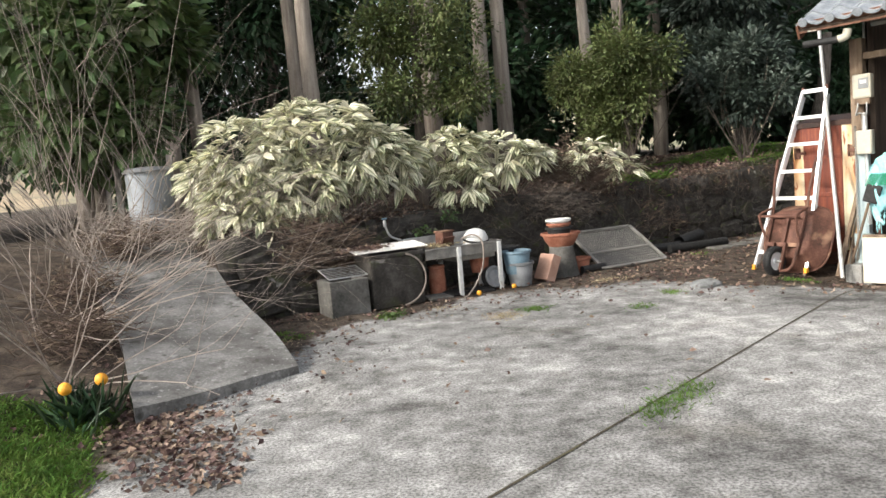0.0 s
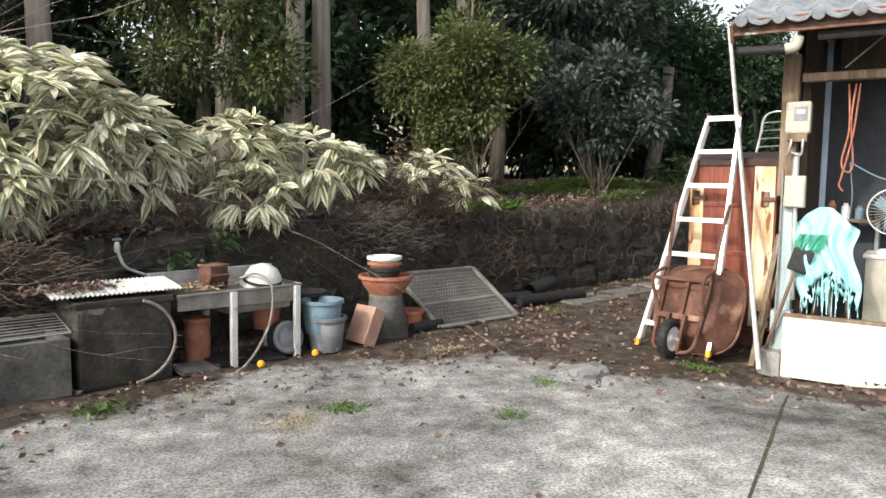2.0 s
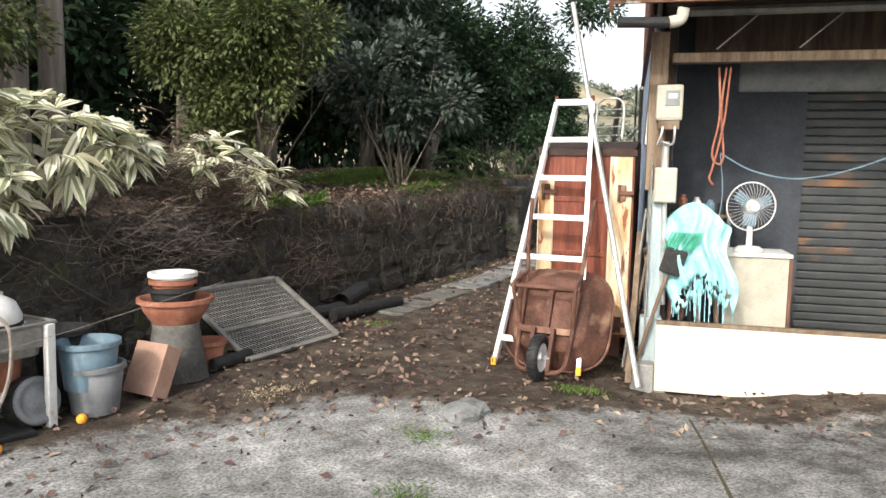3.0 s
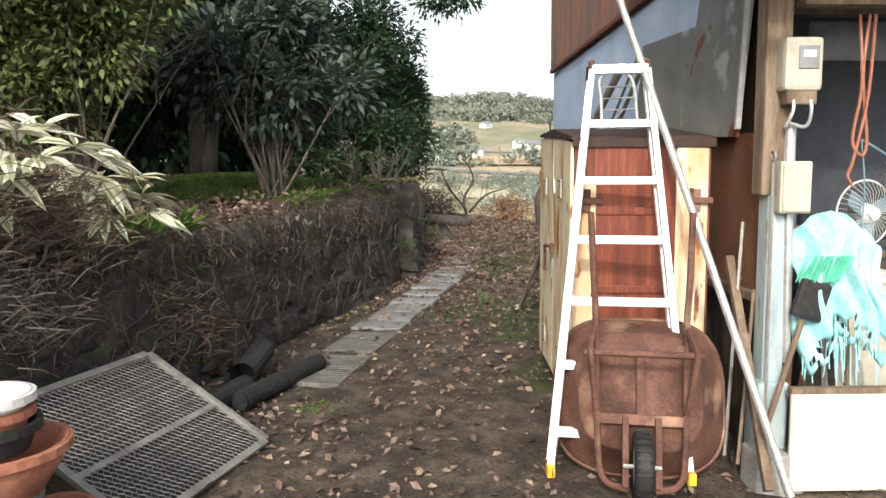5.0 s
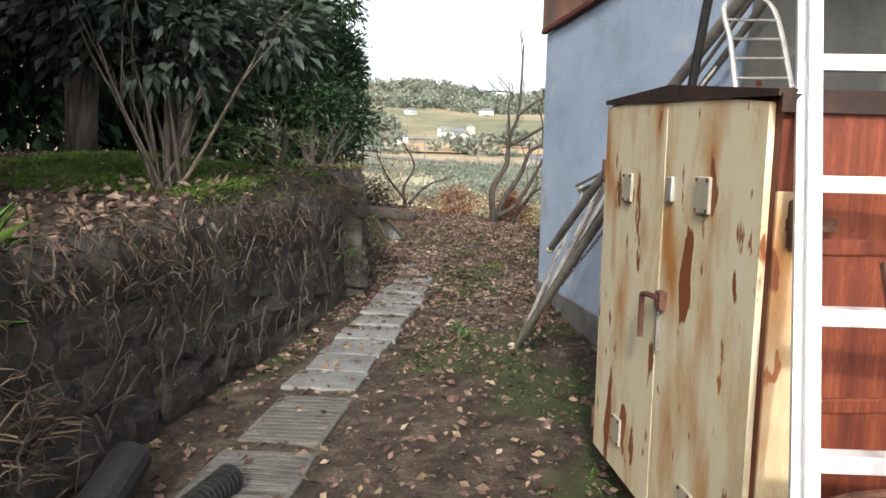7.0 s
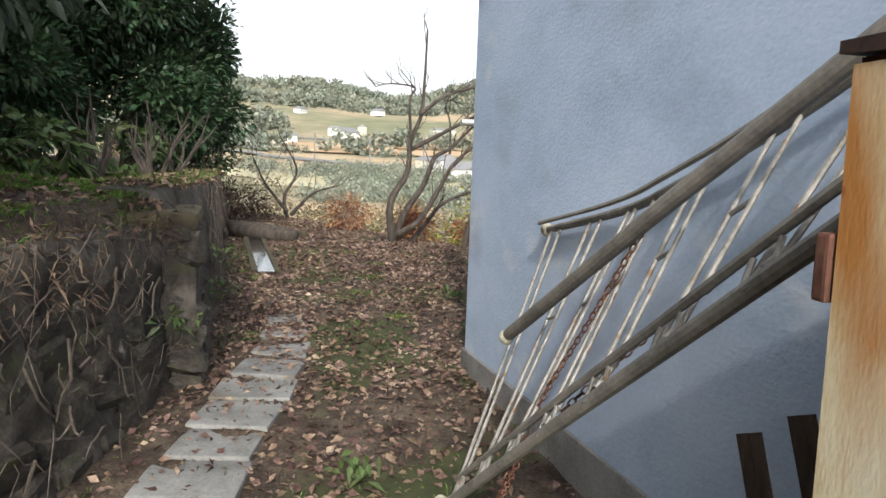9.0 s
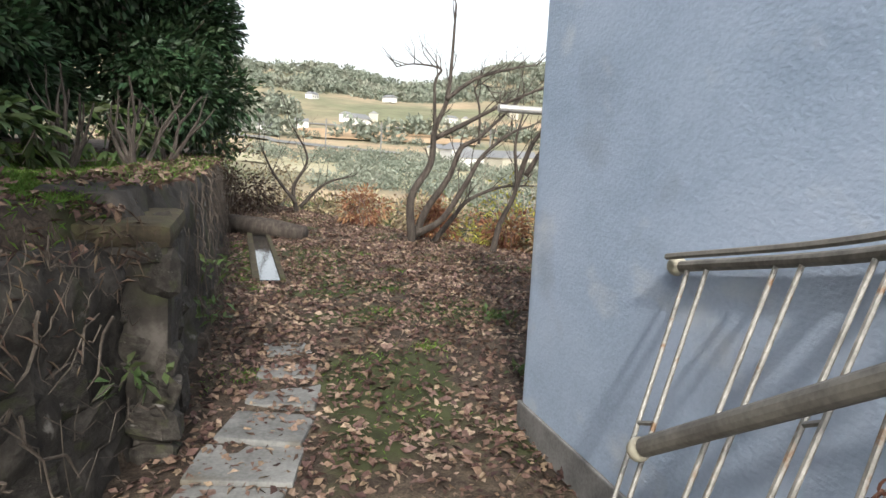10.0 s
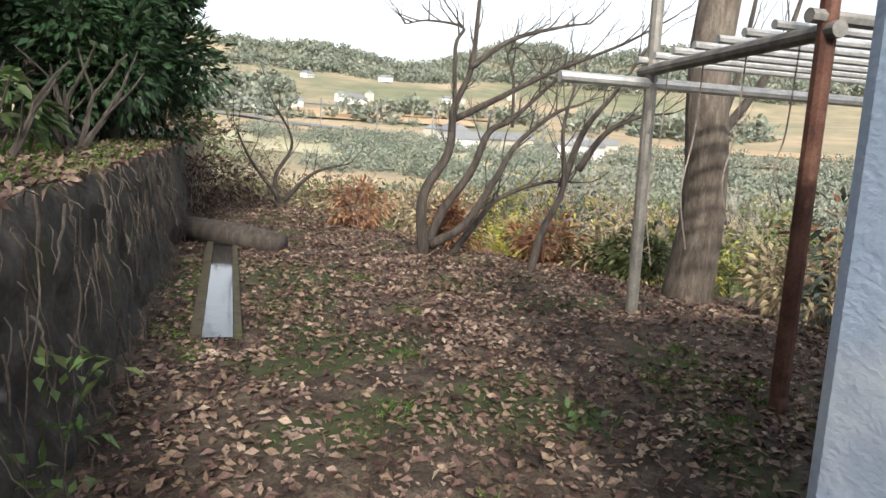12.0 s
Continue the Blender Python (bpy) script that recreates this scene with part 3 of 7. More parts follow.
# pier where the two walls meet
PIER = (7.62, 14.41)
pier = thing("wall_pier", "mossy concrete pier capping the retaining wall corner", "pier", pose(PIER[0], PIER[1], 0, 0, 0, 44))
part("body", bx((0, 0, 0.5), (0.92, 1.50, 1.34), None, 0.06), STONE, pier)
part("cap", bx((0, 0, 1.205), (0.93, 1.515, 0.12), None, 0.05), MOSS, pier, "moss-covered cap")

# ---- the shed ----
SHED = pose(4.55, 7.75, 0, 0, 0, 44)    # x along the side wall, y towards the path


def B(x, y, z):
    return SHED @ Vector((x, y, z))


def shed_part(name, bm, material, label, category):
    ob = part(name, bm, material)
    ob.matrix_world = SHED
    return tagged(ob, label, category, kind="structure")


LEN, DEEP = 6.54, 5.0
side_wall = shed_part("wall_north", bx((1.35 + (LEN - 1.35) / 2, -0.045, 1.55), (LEN - 1.35, 0.21, 2.58), None, 0.045), BLUEWALL, "blue-grey rendered shed wall, stained low down", "wall")
shed_part("plinth", bx((1.35 + (LEN - 1.35) / 2, -0.04, 0.08), (LEN - 1.35 + 0.02, 0.23, 0.44), None, 0.01), PLINTH, "stained grey concrete plinth", "plinth")
shed_part("wall_east", bx((LEN - 0.075, -DEEP / 2 - 0.08, 1.4), (0.15, DEEP - 0.16, 3.0)), BLUEWALL, "blue-grey rendered end wall", "wall")
shed_part("wall_south", bx((LEN / 2, -DEEP + 0.06, 1.6), (LEN - 0.32, 0.12, 3.4)), BLUEWALL, "plain shed back wall", "wall")
shed_part("floor", bx((LEN / 2, -DEEP / 2, 0.0), (LEN - 0.4, DEEP - 0.4, 0.09)), CONC_DARK, "dark concrete shed floor", "floor")


def corrugated(length, height, pitch=0.076, amp=0.009, thick=0.0015):
    bm = bmesh.new()
    n = int(length / pitch * 8)
    lo, hi = [], []
    for i in range(n + 1):
        x = length * i / n
        y = amp * math.sin(2 * math.pi * x / pitch)
        lo.append((bm.verts.new((x, y, 0)), bm.verts.new((x, y - 0.004, 0))))
        hi.append((bm.verts.new((x, y, height)), bm.verts.new((x, y - 0.004, height))))
    for i in range(n):
        bm.faces.new((lo[i][0], hi[i][0], hi[i + 1][0], lo[i + 1][0]))
        bm.faces.new((lo[i][1], lo[i + 1][1], hi[i + 1][1], hi[i][1]))
        bm.faces.new((lo[i][0], lo[i + 1][0], lo[i + 1][1], lo[i][1]))
        bm.faces.new((hi[i][0], hi[i][1], hi[i + 1][1], hi[i + 1][0]))
    return bm


upper = corrugated(LEN - 1.30 + 0.04, 1.45)
bmesh.ops.translate(upper, vec=(1.30, 0.082, 2.86), verts=upper.verts)
shed_part("wall_upper", upper, CORR, "brown rusty corrugated iron upper wall", "wall")
shed_part("upper_core", bx((LEN / 2 + 0.6, -0.08, 3.57), (LEN - 1.3, 0.12, 1.4)), DARKWOOD, "timber core of the upper wall", "wall")
shed_part("trim_wall", bx((1.3 + (LEN - 1.3) / 2, 0.075, 2.855), (LEN - 1.26, 0.06, 0.045), None, 0.006), RUSTRED, "rust-red wall flashing", "trim")
shed_part("inner_wall", bx((1.4, -0.65, 1.5), (0.08, 1.1, 2.6)), INNER, "grey inner wall behind the fan, its colour darkened for shade", "wall")
shed_part("ceiling", bx((LEN / 2, -DEEP / 2, 2.95), (LEN - 0.3, DEEP - 0.3, 0.06)), DARKWOOD, "dark shed ceiling", "ceiling")


# ---- trees and shrubs ----
def tree(name, label, at, height, r, crown, leaf, n, leaf_len, material, bark=BARK, lean=(0, 0), seed=1, limbs=5, clump=0.35, per=26, shell=0.35, category="tree"):
    """Trunk with limbs and a crown of leaf clumps; crown: list of (centre, size) from the foot."""
    rs = random.Random(seed)
    z = gz(*at) - 0.05
    t = thing(name, label, category, pose(at[0], at[1], z))
    bm = bmesh.new()
    top = Vector((lean[0], lean[1], height))
    pts = [Vector((top.x * f + 0.05 * math.sin(5 * f + seed) * f, top.y * f + 0.05 * math.cos(4 * f + seed) * f, height * f)) for f in [i / 9 for i in range(10)]]
    tube(bm, pts, [r * (1.25 if i == 0 else 1 - 0.75 * i / 9) for i in range(10)], 10)
    for k in range(limbs):
        f = 0.35 + 0.6 * k / max(1, limbs - 1)
        p = pts[min(9, int(f * 9))]
        a = rs.uniform(0, 6.28)
        bough(bm, p, (math.cos(a), math.sin(a), 0.45), height * 0.22, r * 0.35 * (1.2 - f), 1, rs)
    part("trunk", bm, bark, t, smooth=True)
    Ps, Ds = [], []
    lobes = []
    for c, s in crown:
        lobes.append((c, tuple(0.72 * q for q in s)))
        for k in range(7):
            d = Vector((rs.gauss(0, 1), rs.gauss(0, 1), rs.gauss(0, 0.9))).normalized()
            f, g = rs.uniform(0.45, 0.8), rs.uniform(0.28, 0.5)
            lobes.append((tuple(c[i] + d[i] * s[i] * f for i in range(3)), tuple(q * g for q in s)))
    crown = lobes
    tot = sum(c[1][0] * c[1][2] for c in crown)
    for c, s in crown:
        cnt = max(4, int(n * s[0] * s[2] / tot / per))
        P, D = clumps(c, s, cnt, per, clump, shell)
        Ps.append(P)
        Ds.append(D)
    P, D = np.concatenate(Ps), np.concatenate(Ds)
    m = leaves("crown", P, D, leaf_len * rng.uniform(0.7, 1.3, len(P)), leaf_len * 0.46 * rng.uniform(0.7, 1.3, len(P)), material, droop=0.05)
    ob = new("crown", m)
    ob.parent = t
    return t


def cedar(at, h, r, seed):
    rs = random.Random(seed)
    t = thing("cedar", "tall straight pale-barked forest trunk", "tree", pose(at[0], at[1], gz(*at) - 0.1), group="forest trunks")
    pts = [(0.10 * math.sin(seed + i * 0.8) * i / 8 + rs.uniform(-.02, .02), 0.1 * math.cos(seed * 2 + i) * i / 8, h * i / 8) for i in range(9)]
    part("trunk", tb(pts, [r * (1.2 - 0.6 * i / 8) for i in range(9)], 10), BARKPALE, t, smooth=True)
    P, D = clumps((0, 0, h * 0.9), (1.3, 1.3, h * 0.18), 40, 30, 0.4)
    ob = new("crown", leaves("crown", P, D, 0.14, 0.05, LEAFDARK, droop=0.3))
    ob.parent = t


# tall trunks on the terrace
for i, (x, y, r) in enumerate([(-1.9, 11.6, 0.12), (-0.1, 14.5, 0.17), (0.85, 14.0, 0.14), (1.25, 14.3, 0.14), (3.1, 15.5, 0.12), (3.9, 15.8, 0.12), (-3.6, 11.0, 0.10), (-5.2, 10.5, 0.13), (-4.6, 12.5, 0.12), (-2.9, 15, 0.14), (-6.4, 13, 0.14), (5.2, 18, 0.15), (-1.2, 18.5, 0.16), (2.2, 19, 0.15)]):
    cedar((x, y), 9.0, r, i + 3)

# the dark wood behind
for i, (x, y, h, w) in enumerate([(-7.5, 15, 8, 3.0), (-3.8, 17.0, 8, 3.2), (0.2, 18.8, 8.5, 3.2), (3.6, 19.6, 8.5, 3.2), (7.0, 21.0, 8, 2.8), (-10, 11.5, 7.5, 3.0), (-8, 19, 9, 3.4), (1.5, 24, 9.5, 4), (6.0, 25, 9, 3.6), (10.3, 23.6, 7.5, 2.6), (-5.5, 23, 10, 4), (13.2, 25.5, 6.5, 2.6)]):
    tree("forest_tree", "dark evergreen tree of the wood behind the terrace", (x, y), h * 0.8, 0.2, [((0, 0, h * 0.62), (w, w, h * 0.40)), ((0.4, -0.3, h * 0.22), (w * 0.95, w * 0.95, h * 0.24))], None, 12000, 0.26, LEAFDARK, seed=20 + i, clump=0.6, per=30, shell=0.3)
# nearer trees of the terrace
tree("broadleaf_tree", "olive-leaved young tree on the terrace", (3.3, 12.9), 3.2, 0.06, [((0.0, 0, 1.9), (0.95, 0.9, 0.95)), ((-0.35, 0.1, 1.05), (0.6, 0.6, 0.5)), ((-0.75, 0.1, 1.7), (0.6, 0.6, 0.6))], None, 19000, 0.085, LEAFMID, seed=2, clump=0.22)
tree("broadleaf_tree", "thin olive-leaved tree overhanging the hedge", (-0.3, 12.6), 4.2, 0.12, [((0, 0, 3.0), (1.2, 1.0, 0.9)), ((0.8, -0.3, 1.9), (0.8, 0.6, 0.5)), ((-0.2, -0.4, 2.0), (0.8, 0.7, 0.5))], None, 10000, 0.09, LEAFMID, seed=4, clump=0.25, shell=0.2)
tree("evergreen_shrub", "grey-green multi-stemmed shrub on the terrace", (5.45, 13.3), 1.6, 0.03, [((0, 0, 1.25), (1.0, 0.9, 0.75)), ((0.3, 0.2, 1.8), (0.8, 0.7, 0.5))], None, 10000, 0.12, LEAFGREY, seed=6, clump=0.22, category="shrub")
tree("camellia_tree", "tall dark glossy evergreen at the path's end", (12.2, 19.6), 4.6, 0.11, [((0, 0, 2.9), (1.5, 1.3, 1.7)), ((0.35, -0.3, 1.2), (0.95, 0.8, 1.2)), ((-0.9, 0.5, 2.2), (1.3, 1.2, 1.5)), ((0.5, -2.3, 4.0), (0.9, 0.8, 0.45))], None, 22000, 0.13, LEAFDARK, seed=8, clump=0.3, lean=(0.3, 0.2))
tree("camellia_tree", "dark glossy evergreen filling the terrace end", (10.2, 20.2), 5.2, 0.12, [((0, 0, 3.4), (1.9, 1.5, 1.9)), ((0.3, -0.3, 1.5), (1.7, 1.2, 1.4))], None, 20000, 0.14, LEAFDARK, seed=18, clump=0.32)
tree("evergreen_tree", "tall grey-green evergreen behind the shrubs", (6.4, 16.2), 4.6, 0.10, [((0, 0, 3.2), (1.6, 1.5, 1.4)), ((-0.2, -0.5, 1.9), (1.2, 1.1, 0.8))], None, 12000, 0.16, LEAFGREY, BARKDARK, seed=9, clump=0.3, lean=(0.5, 0))
tree("evergreen_tree", "dark evergreen tree over the terrace end", (7.4, 18.2), 5.4, 0.16, [((0, 0, 3.9), (1.9, 1.8, 1.6)), ((0.3, 0, 2.3), (1.5, 1.4, 1.0))], None, 13000, 0.15, LEAFDARK, BARKDARK, seed=11, clump=0.35)
tree("camellia_tree", "dark evergreen crown beyond the wall's end", (13.6, 20.2), 4.4, 0.1, [((0, 0, 2.6), (1.35, 1.1, 1.8)), ((0.2, -0.2, 1.0), (1.0, 0.8, 1.0))], None, 15000, 0.13, LEAFDARK, seed=19, clump=0.3)
tree("loquat_tree", "large-leaved evergreen tree beyond the ramp", (-4.7, 9.9), 3.6, 0.1, [((0, 0, 2.9), (2.0, 1.4, 1.3)), ((0.2, -0.2, 1.6), (1.6, 1.2, 0.9))], None, 11000, 0.24, LEAFGREEN, seed=13, clump=0.3)


def hedge(name, label, mounds, n, leaf, seed, leaf_material=None):
    """Variegated dwarf bamboo: whorls of long drooping leaves on canes."""
    t = thing(name, label, "hedge")
    bm = bmesh.new()
    rs = random.Random(seed)
    Ps, Ds = [], []
    vol = sum(s[0] * s[2] for _, s in mounds)
    for c, s in mounds:
        k = int(n * s[0] * s[2] / vol)
        d = sphere_pts(k * 2)
        d = d[d[:, 2] > -0.75][:k]
        k = len(d)
        cc = np.array(c) + d * np.array(s) * (0.7 + 0.3 * rng.random((k, 1)) ** 0.5)
        for j in range(0, k, 7):
            q = Vector(cc[j])
            tube(bm, [(c[0] - 0.3 + (q.x - c[0]) * 0.3, c[1] + 0.52 + (q.y - c[1]) * 0.3, max(0.85, gz(c[0] - 0.3, c[1] + 0.52))), (c[0] + (q.x - c[0]) * 0.75, c[1] + (q.y - c[1]) * 0.75, q.z * 0.7 + 0.3), q], 0.006, 4)
        per = 7
        a = rng.random((k, per)) * 6.28
        ring = np.stack([np.cos(a), np.sin(a), rng.uniform(-0.5, 0.5, (k, per))], -1)
        D = ring * 0.9 + d[:, None, :] * 0.75 + np.array([0, 0, -0.25])
        Ps.append(np.repeat(cc, per, 0))
        Ds.append(D.reshape(-1, 3))
    P, D = np.concatenate(Ps), np.concatenate(Ds)
    L = leaf * rng.uniform(0.65, 1.15, len(P))
    part("cane", bm, TWIG, t)
    ob = new("foliage", leaves("foliage", P, D, L, L * 0.29, leaf_material or VARIEG, 0.1, 0.3, wide=True))
    ob.parent = t
    return t


hedge("bamboo_hedge", "large mound of cream-variegated dwarf bamboo overhanging the wall", [((-2.3, 8.8, 1.75), (0.7, 0.6, 0.62)), ((-1.4, 9.1, 1.95), (0.85, 0.6, 0.62)), ((-2.25, 8.45, 1.25), (0.5, 0.35, 0.45)), ((-0.8, 9.35, 1.75), (0.6, 0.5, 0.45)), ((-1.7, 8.65, 1.5), (0.6, 0.4, 0.4))], 620, 0.27, 3)
hedge("bamboo_hedge", "lower clump of cream-variegated dwarf bamboo on the wall top", [((0.2, 10.0, 1.75), (0.42, 0.4, 0.4)), ((0.85, 10.3, 1.68), (0.55, 0.4, 0.32)), ((0.35, 9.75, 1.35), (0.35, 0.25, 0.25)), ((1.35, 10.5, 1.6), (0.3, 0.3, 0.2))], 150, 0.27, 4)
hedge("bamboo_hedge", "small spray of variegated bamboo over the wall edge", [((2.35, 11.0, 1.55), (0.38, 0.35, 0.24)), ((2.75, 11.1, 1.35), (0.25, 0.2, 0.18))], 36, 0.25, 5)


# ---- shed front: roof, post, boards ----
def FR(u, v, z=0.0, yaw=0.0):
    """A place by the shed, seen from the yard: x to the right, y inwards."""
    return SHED @ pose(u + 0.05, v + 0.04, z, 0, 0, -90 + yaw)


def roof():
    """Pantiles in rows over a boarded eave."""
    root = thing("tiled_roof", "grey glazed pantile roof with a boarded eave", "roof", FR(-0.30, 0.36, 2.72))
    slope = pose(0, 0, 0, 24, 0, 0)
    part("deck", bx((2.7, 1.12, 0.48), (5.4, 2.6, 0.03), slope), DARKWOOD, root)
    part("fascia", bx((2.7, -0.05, -0.02), (5.4, 0.025, 0.12), None, 0.004), BROWNP, root, "brown painted fascia")
    part("verge_board", bx((0.012, 1.12, 0.46), (0.025, 2.6, 0.14), slope), BROWNP, root)
    prof = [(0.0, 0.0), (0.03, 0.022), (0.075, 0.04), (0.12, 0.022), (0.15, 0.0), (0.20, -0.018), (0.25, -0.012), (0.27, 0.0)]
    bm = bmesh.new()
    lo = [bm.verts.new((x, 0, z)) for x, z in prof]
    hi = [bm.verts.new((x, 0.30, z)) for x, z in prof]
    lob = [bm.verts.new((x, 0, z - 0.022)) for x, z in prof]
    for i in range(len(prof) - 1):
        bm.faces.new((lo[i], lo[i + 1], hi[i + 1], hi[i]))
        bm.faces.new((lob[i], lob[i + 1], lo[i + 1], lo[i]))
    me = bpy.data.meshes.new("tile")
    bm.to_mesh(me)
    bm.free()
    me.materials.append(TILE)
    for r in range(8):
        for c in range(20):
            t = new("tile", me)
            t.parent = root
            t.matrix_basis = slope @ pose(c * 0.265 + 0.02, -0.12 + r * 0.27, 0.065 + 0.006 * (r % 2), -3)
    cap = bmesh.new()
    for c in range(20):
        lathe([(0.0, -0.012), (0.045, -0.012), (0.05, 0.0), (0.045, 0.012), (0.0, 0.016)], 12, cap, slope @ pose(c * 0.265 + 0.095, -0.125, 0.075, 90, 0, 0))
    part("eave_discs", cap, TILE, root)


roof()
shed_part("upper_front_wall", bx((0.95, -2.6, 2.66), (0.10, 4.7, 0.48)), DARKWOOD, "dark brown boarding over the opening", "wall")
shed_part("beam_front", bx((0.28, -2.5, 2.36), (0.10, 4.9, 0.07), None, 0.01), WOOD, "weathered timber lintel beam", "beam")
shed_part("beam_top", bx((0.28, -2.5, 2.80), (0.10, 5.0, 0.12), None, 0.01), DARKWOOD, "dark timber wall plate", "beam")
for k in range(5):
    shed_part("brace", tb([(0.26, -0.35 - k * 0.55, 2.42), (0.26, -0.62 - k * 0.55, 2.66)], 0.007, 5), GALVDARK, "thin steel lattice brace", "brace")
shed_part("rail_top", tb([(0.22, -0.15, 2.68), (0.22, -4.0, 2.68)], 0.035, 8), GALVDARK, "grey pipe under the eave", "pipe")

# corner post with its meter, boxes and pipes
post = thing("corner_post", "weathered timber post with flaking pale blue foot", "post", FR(0.30, 0.0))
part("upper", bx((0, 0, 1.98), (0.13, 0.12, 1.16), None, 0.01), WOOD, post)
part("lower", bx((0.03, 0.0, 0.92), (0.11, 0.11, 1.0), None, 0.008), PALEBLUE, post, "pale blue painted timber")
part("shoe", bx((0.02, -0.02, 0.21), (0.16, 0.15, 0.46), None, 0.012), PALEBLUE, post)
base = thing("post_footing", "pale concrete block footing under the post", "footing", FR(0.16, 0.03, -0.12))
part("block", bx((0.0, 0, 0.10), (0.17, 0.2, 0.26), None, 0.015), CONC, base)
part("second_block", bx((0.13, 0.02, 0.09), (0.1, 0.16, 0.24), None, 0.015), SLAB, base)

meter = thing("electricity_meter", "grey-beige electricity meter on the post", "meter", FR(0.20, -0.08, 2.04))
part("case", bx((0, 0, 0), (0.19, 0.11, 0.26), None, 0.025), CREAM, meter)
part("window", bx((0.02, -0.056, 0.03), (0.10, 0.012, 0.11), None, 0.004), GREYPL, meter, "dark glazed dial window")
part("dial", bx((0.02, -0.064, 0.045), (0.06, 0.004, 0.035)), WHITEP, meter, "white number plate")
part("terminal_cover", bx((0, -0.01, -0.16), (0.15, 0.07, 0.07), None, 0.01), WOOD, meter)
for k in (-1, 1):
    part("cable", tb(curve_pts([(0.04 * k, -0.02, -0.13), (0.045 * k, -0.05, -0.22), (0.05 * k - 0.02, -0.03, -0.30), (-0.05, 0.0, -0.28)], 5), 0.009, 6), GALV, meter)
fuse = thing("fuse_box", "cream plastic fuse box on the post", "box", FR(0.22, -0.08, 1.44))
part("case", bx((0, 0, 0), (0.16, 0.09, 0.26), None, 0.012), CREAM, fuse)
part("cover", bx((0, -0.048, 0), (0.14, 0.01, 0.24), None, 0.004), CREAM, fuse)
part("conduit", tb([(-0.01, 0.02, 0.13), (-0.01, 0.02, 0.32)], 0.028, 10), GALV, fuse)
part("conduit", tb([(0.0, 0.02, -0.13), (0.02, 0.02, -0.9)], 0.02, 10), GALV, fuse)
gutter = thing("gutter_pipe", "grey plastic gutter pipe under the eave end", "pipe", FR(-0.36, 0.30, 2.52))
part("pipe", tb([(0.0, 0, 0), (0.33, 0.05, 0.0)], 0.036, 12), BLACK, gutter)
part("elbow", tb(curve_pts([(0.33, 0.05, 0), (0.40, 0.06, 0.02), (0.42, 0.06, 0.09)], 5), 0.040, 12), CREAM, gutter)

# the low boards across the opening
board = thing("low_barrier", "pale plywood barrier across the shed opening", "barrier", FR(0.10, -0.06, -0.06))
for k in range(2):
    part("panel", bx((0.78 + k * 1.57, 0.0, 0.22), (1.56, 0.02, 0.50), None, 0.004), BOARD, board)
part("top_rail", bx((1.55, 0.02, 0.485), (3.1, 0.05, 0.03), None, 0.004), WOOD, board)

# inside the shed
shut = thing("roller_shutter", "dark ribbed roller shutter at the shed's back, eave shade in its colour", "shutter", FR(1.40, -0.74))
for k in range(30):
    part("slat", bx((1.4, 0.0, 0.10 + k * 0.072), (2.8, 0.03, 0.066), None, 0.012), SHUTTER, shut)
part("housing", bx((1.4, 0, 2.35), (2.9, 0.2, 0.25), None, 0.02), GREYPL, shut)
cab2 = thing("white_cupboard", "old white cupboard with a dark edge in the shed", "cupboard", FR(0.62, -0.60))
part("carcass", bx((0.22, 0.22, 0.45), (0.46, 0.42, 0.88), None, 0.006), CREAM, cab2)
part("top", bx((0.22, 0.22, 0.905), (0.50, 0.46, 0.03), None, 0.004), WHITEP, cab2)
part("end_panel", bx((0.462, 0.22, 0.45), (0.022, 0.44, 0.86)), BROWNP, cab2)


def fan(m):
    f = thing("desk_fan", "white desk fan with a round wire guard", "fan", m)
    part("base", lathe([(0.0, 0.0), (0.11, 0.0), (0.115, 0.02), (0.08, 0.045), (0.0, 0.05)], 20), WHITEP, f, smooth=True)
    part("stem", tb([(0, 0, 0.04), (0, 0, 0.26)], [0.025, 0.02], 10), WHITEP, f)
    part("motor", lathe([(0, -0.12), (0.05, -0.1), (0.06, -0.02), (0.05, 0.03), (0, 0.04)], 16, m=pose(0, -0.02, 0.36, 90, 0, 0)), WHITEP, f, smooth=True)
    g = part("guard", tb([(0.19 * math.cos(a), 0, 0.36 + 0.19 * math.sin(a)) for a in [i * 2 * math.pi / 32 for i in range(33)]], 0.006, 6), WHITEP, f)
    for k in range(36):
        a = k * 2 * math.pi / 36
        ca, sa = math.cos(a), math.sin(a)
        part("wire", tb([(0.19 * ca, 0, 0.36 + 0.19 * sa), (0.13 * ca, -0.055, 0.36 + 0.13 * sa), (0.03 * ca, -0.065, 0.36 + 0.03 * sa)], 0.0014, 3), WHITEP, g)
    for k in range(3):
        b2 = bmesh.new()
        a = k * 2.094 + 0.4
        box(b2, (0.09 * math.cos(a), -0.02, 0.36 + 0.09 * math.sin(a)), (0.13, 0.006, 0.10), pose(0, 0, 0, 20, -math.degrees(a), 0), 0.002)
        part("blade", b2, BLUEPL, f, "smoky translucent blade")
    part("hub", lathe([(0, -0.02), (0.035, -0.015), (0.035, 0.01), (0, 0.015)], 14, m=pose(0, -0.07, 0.36, 90, 0, 0)), WHITEP, f)


fan(FR(0.72, -0.76, 0.92, 12))


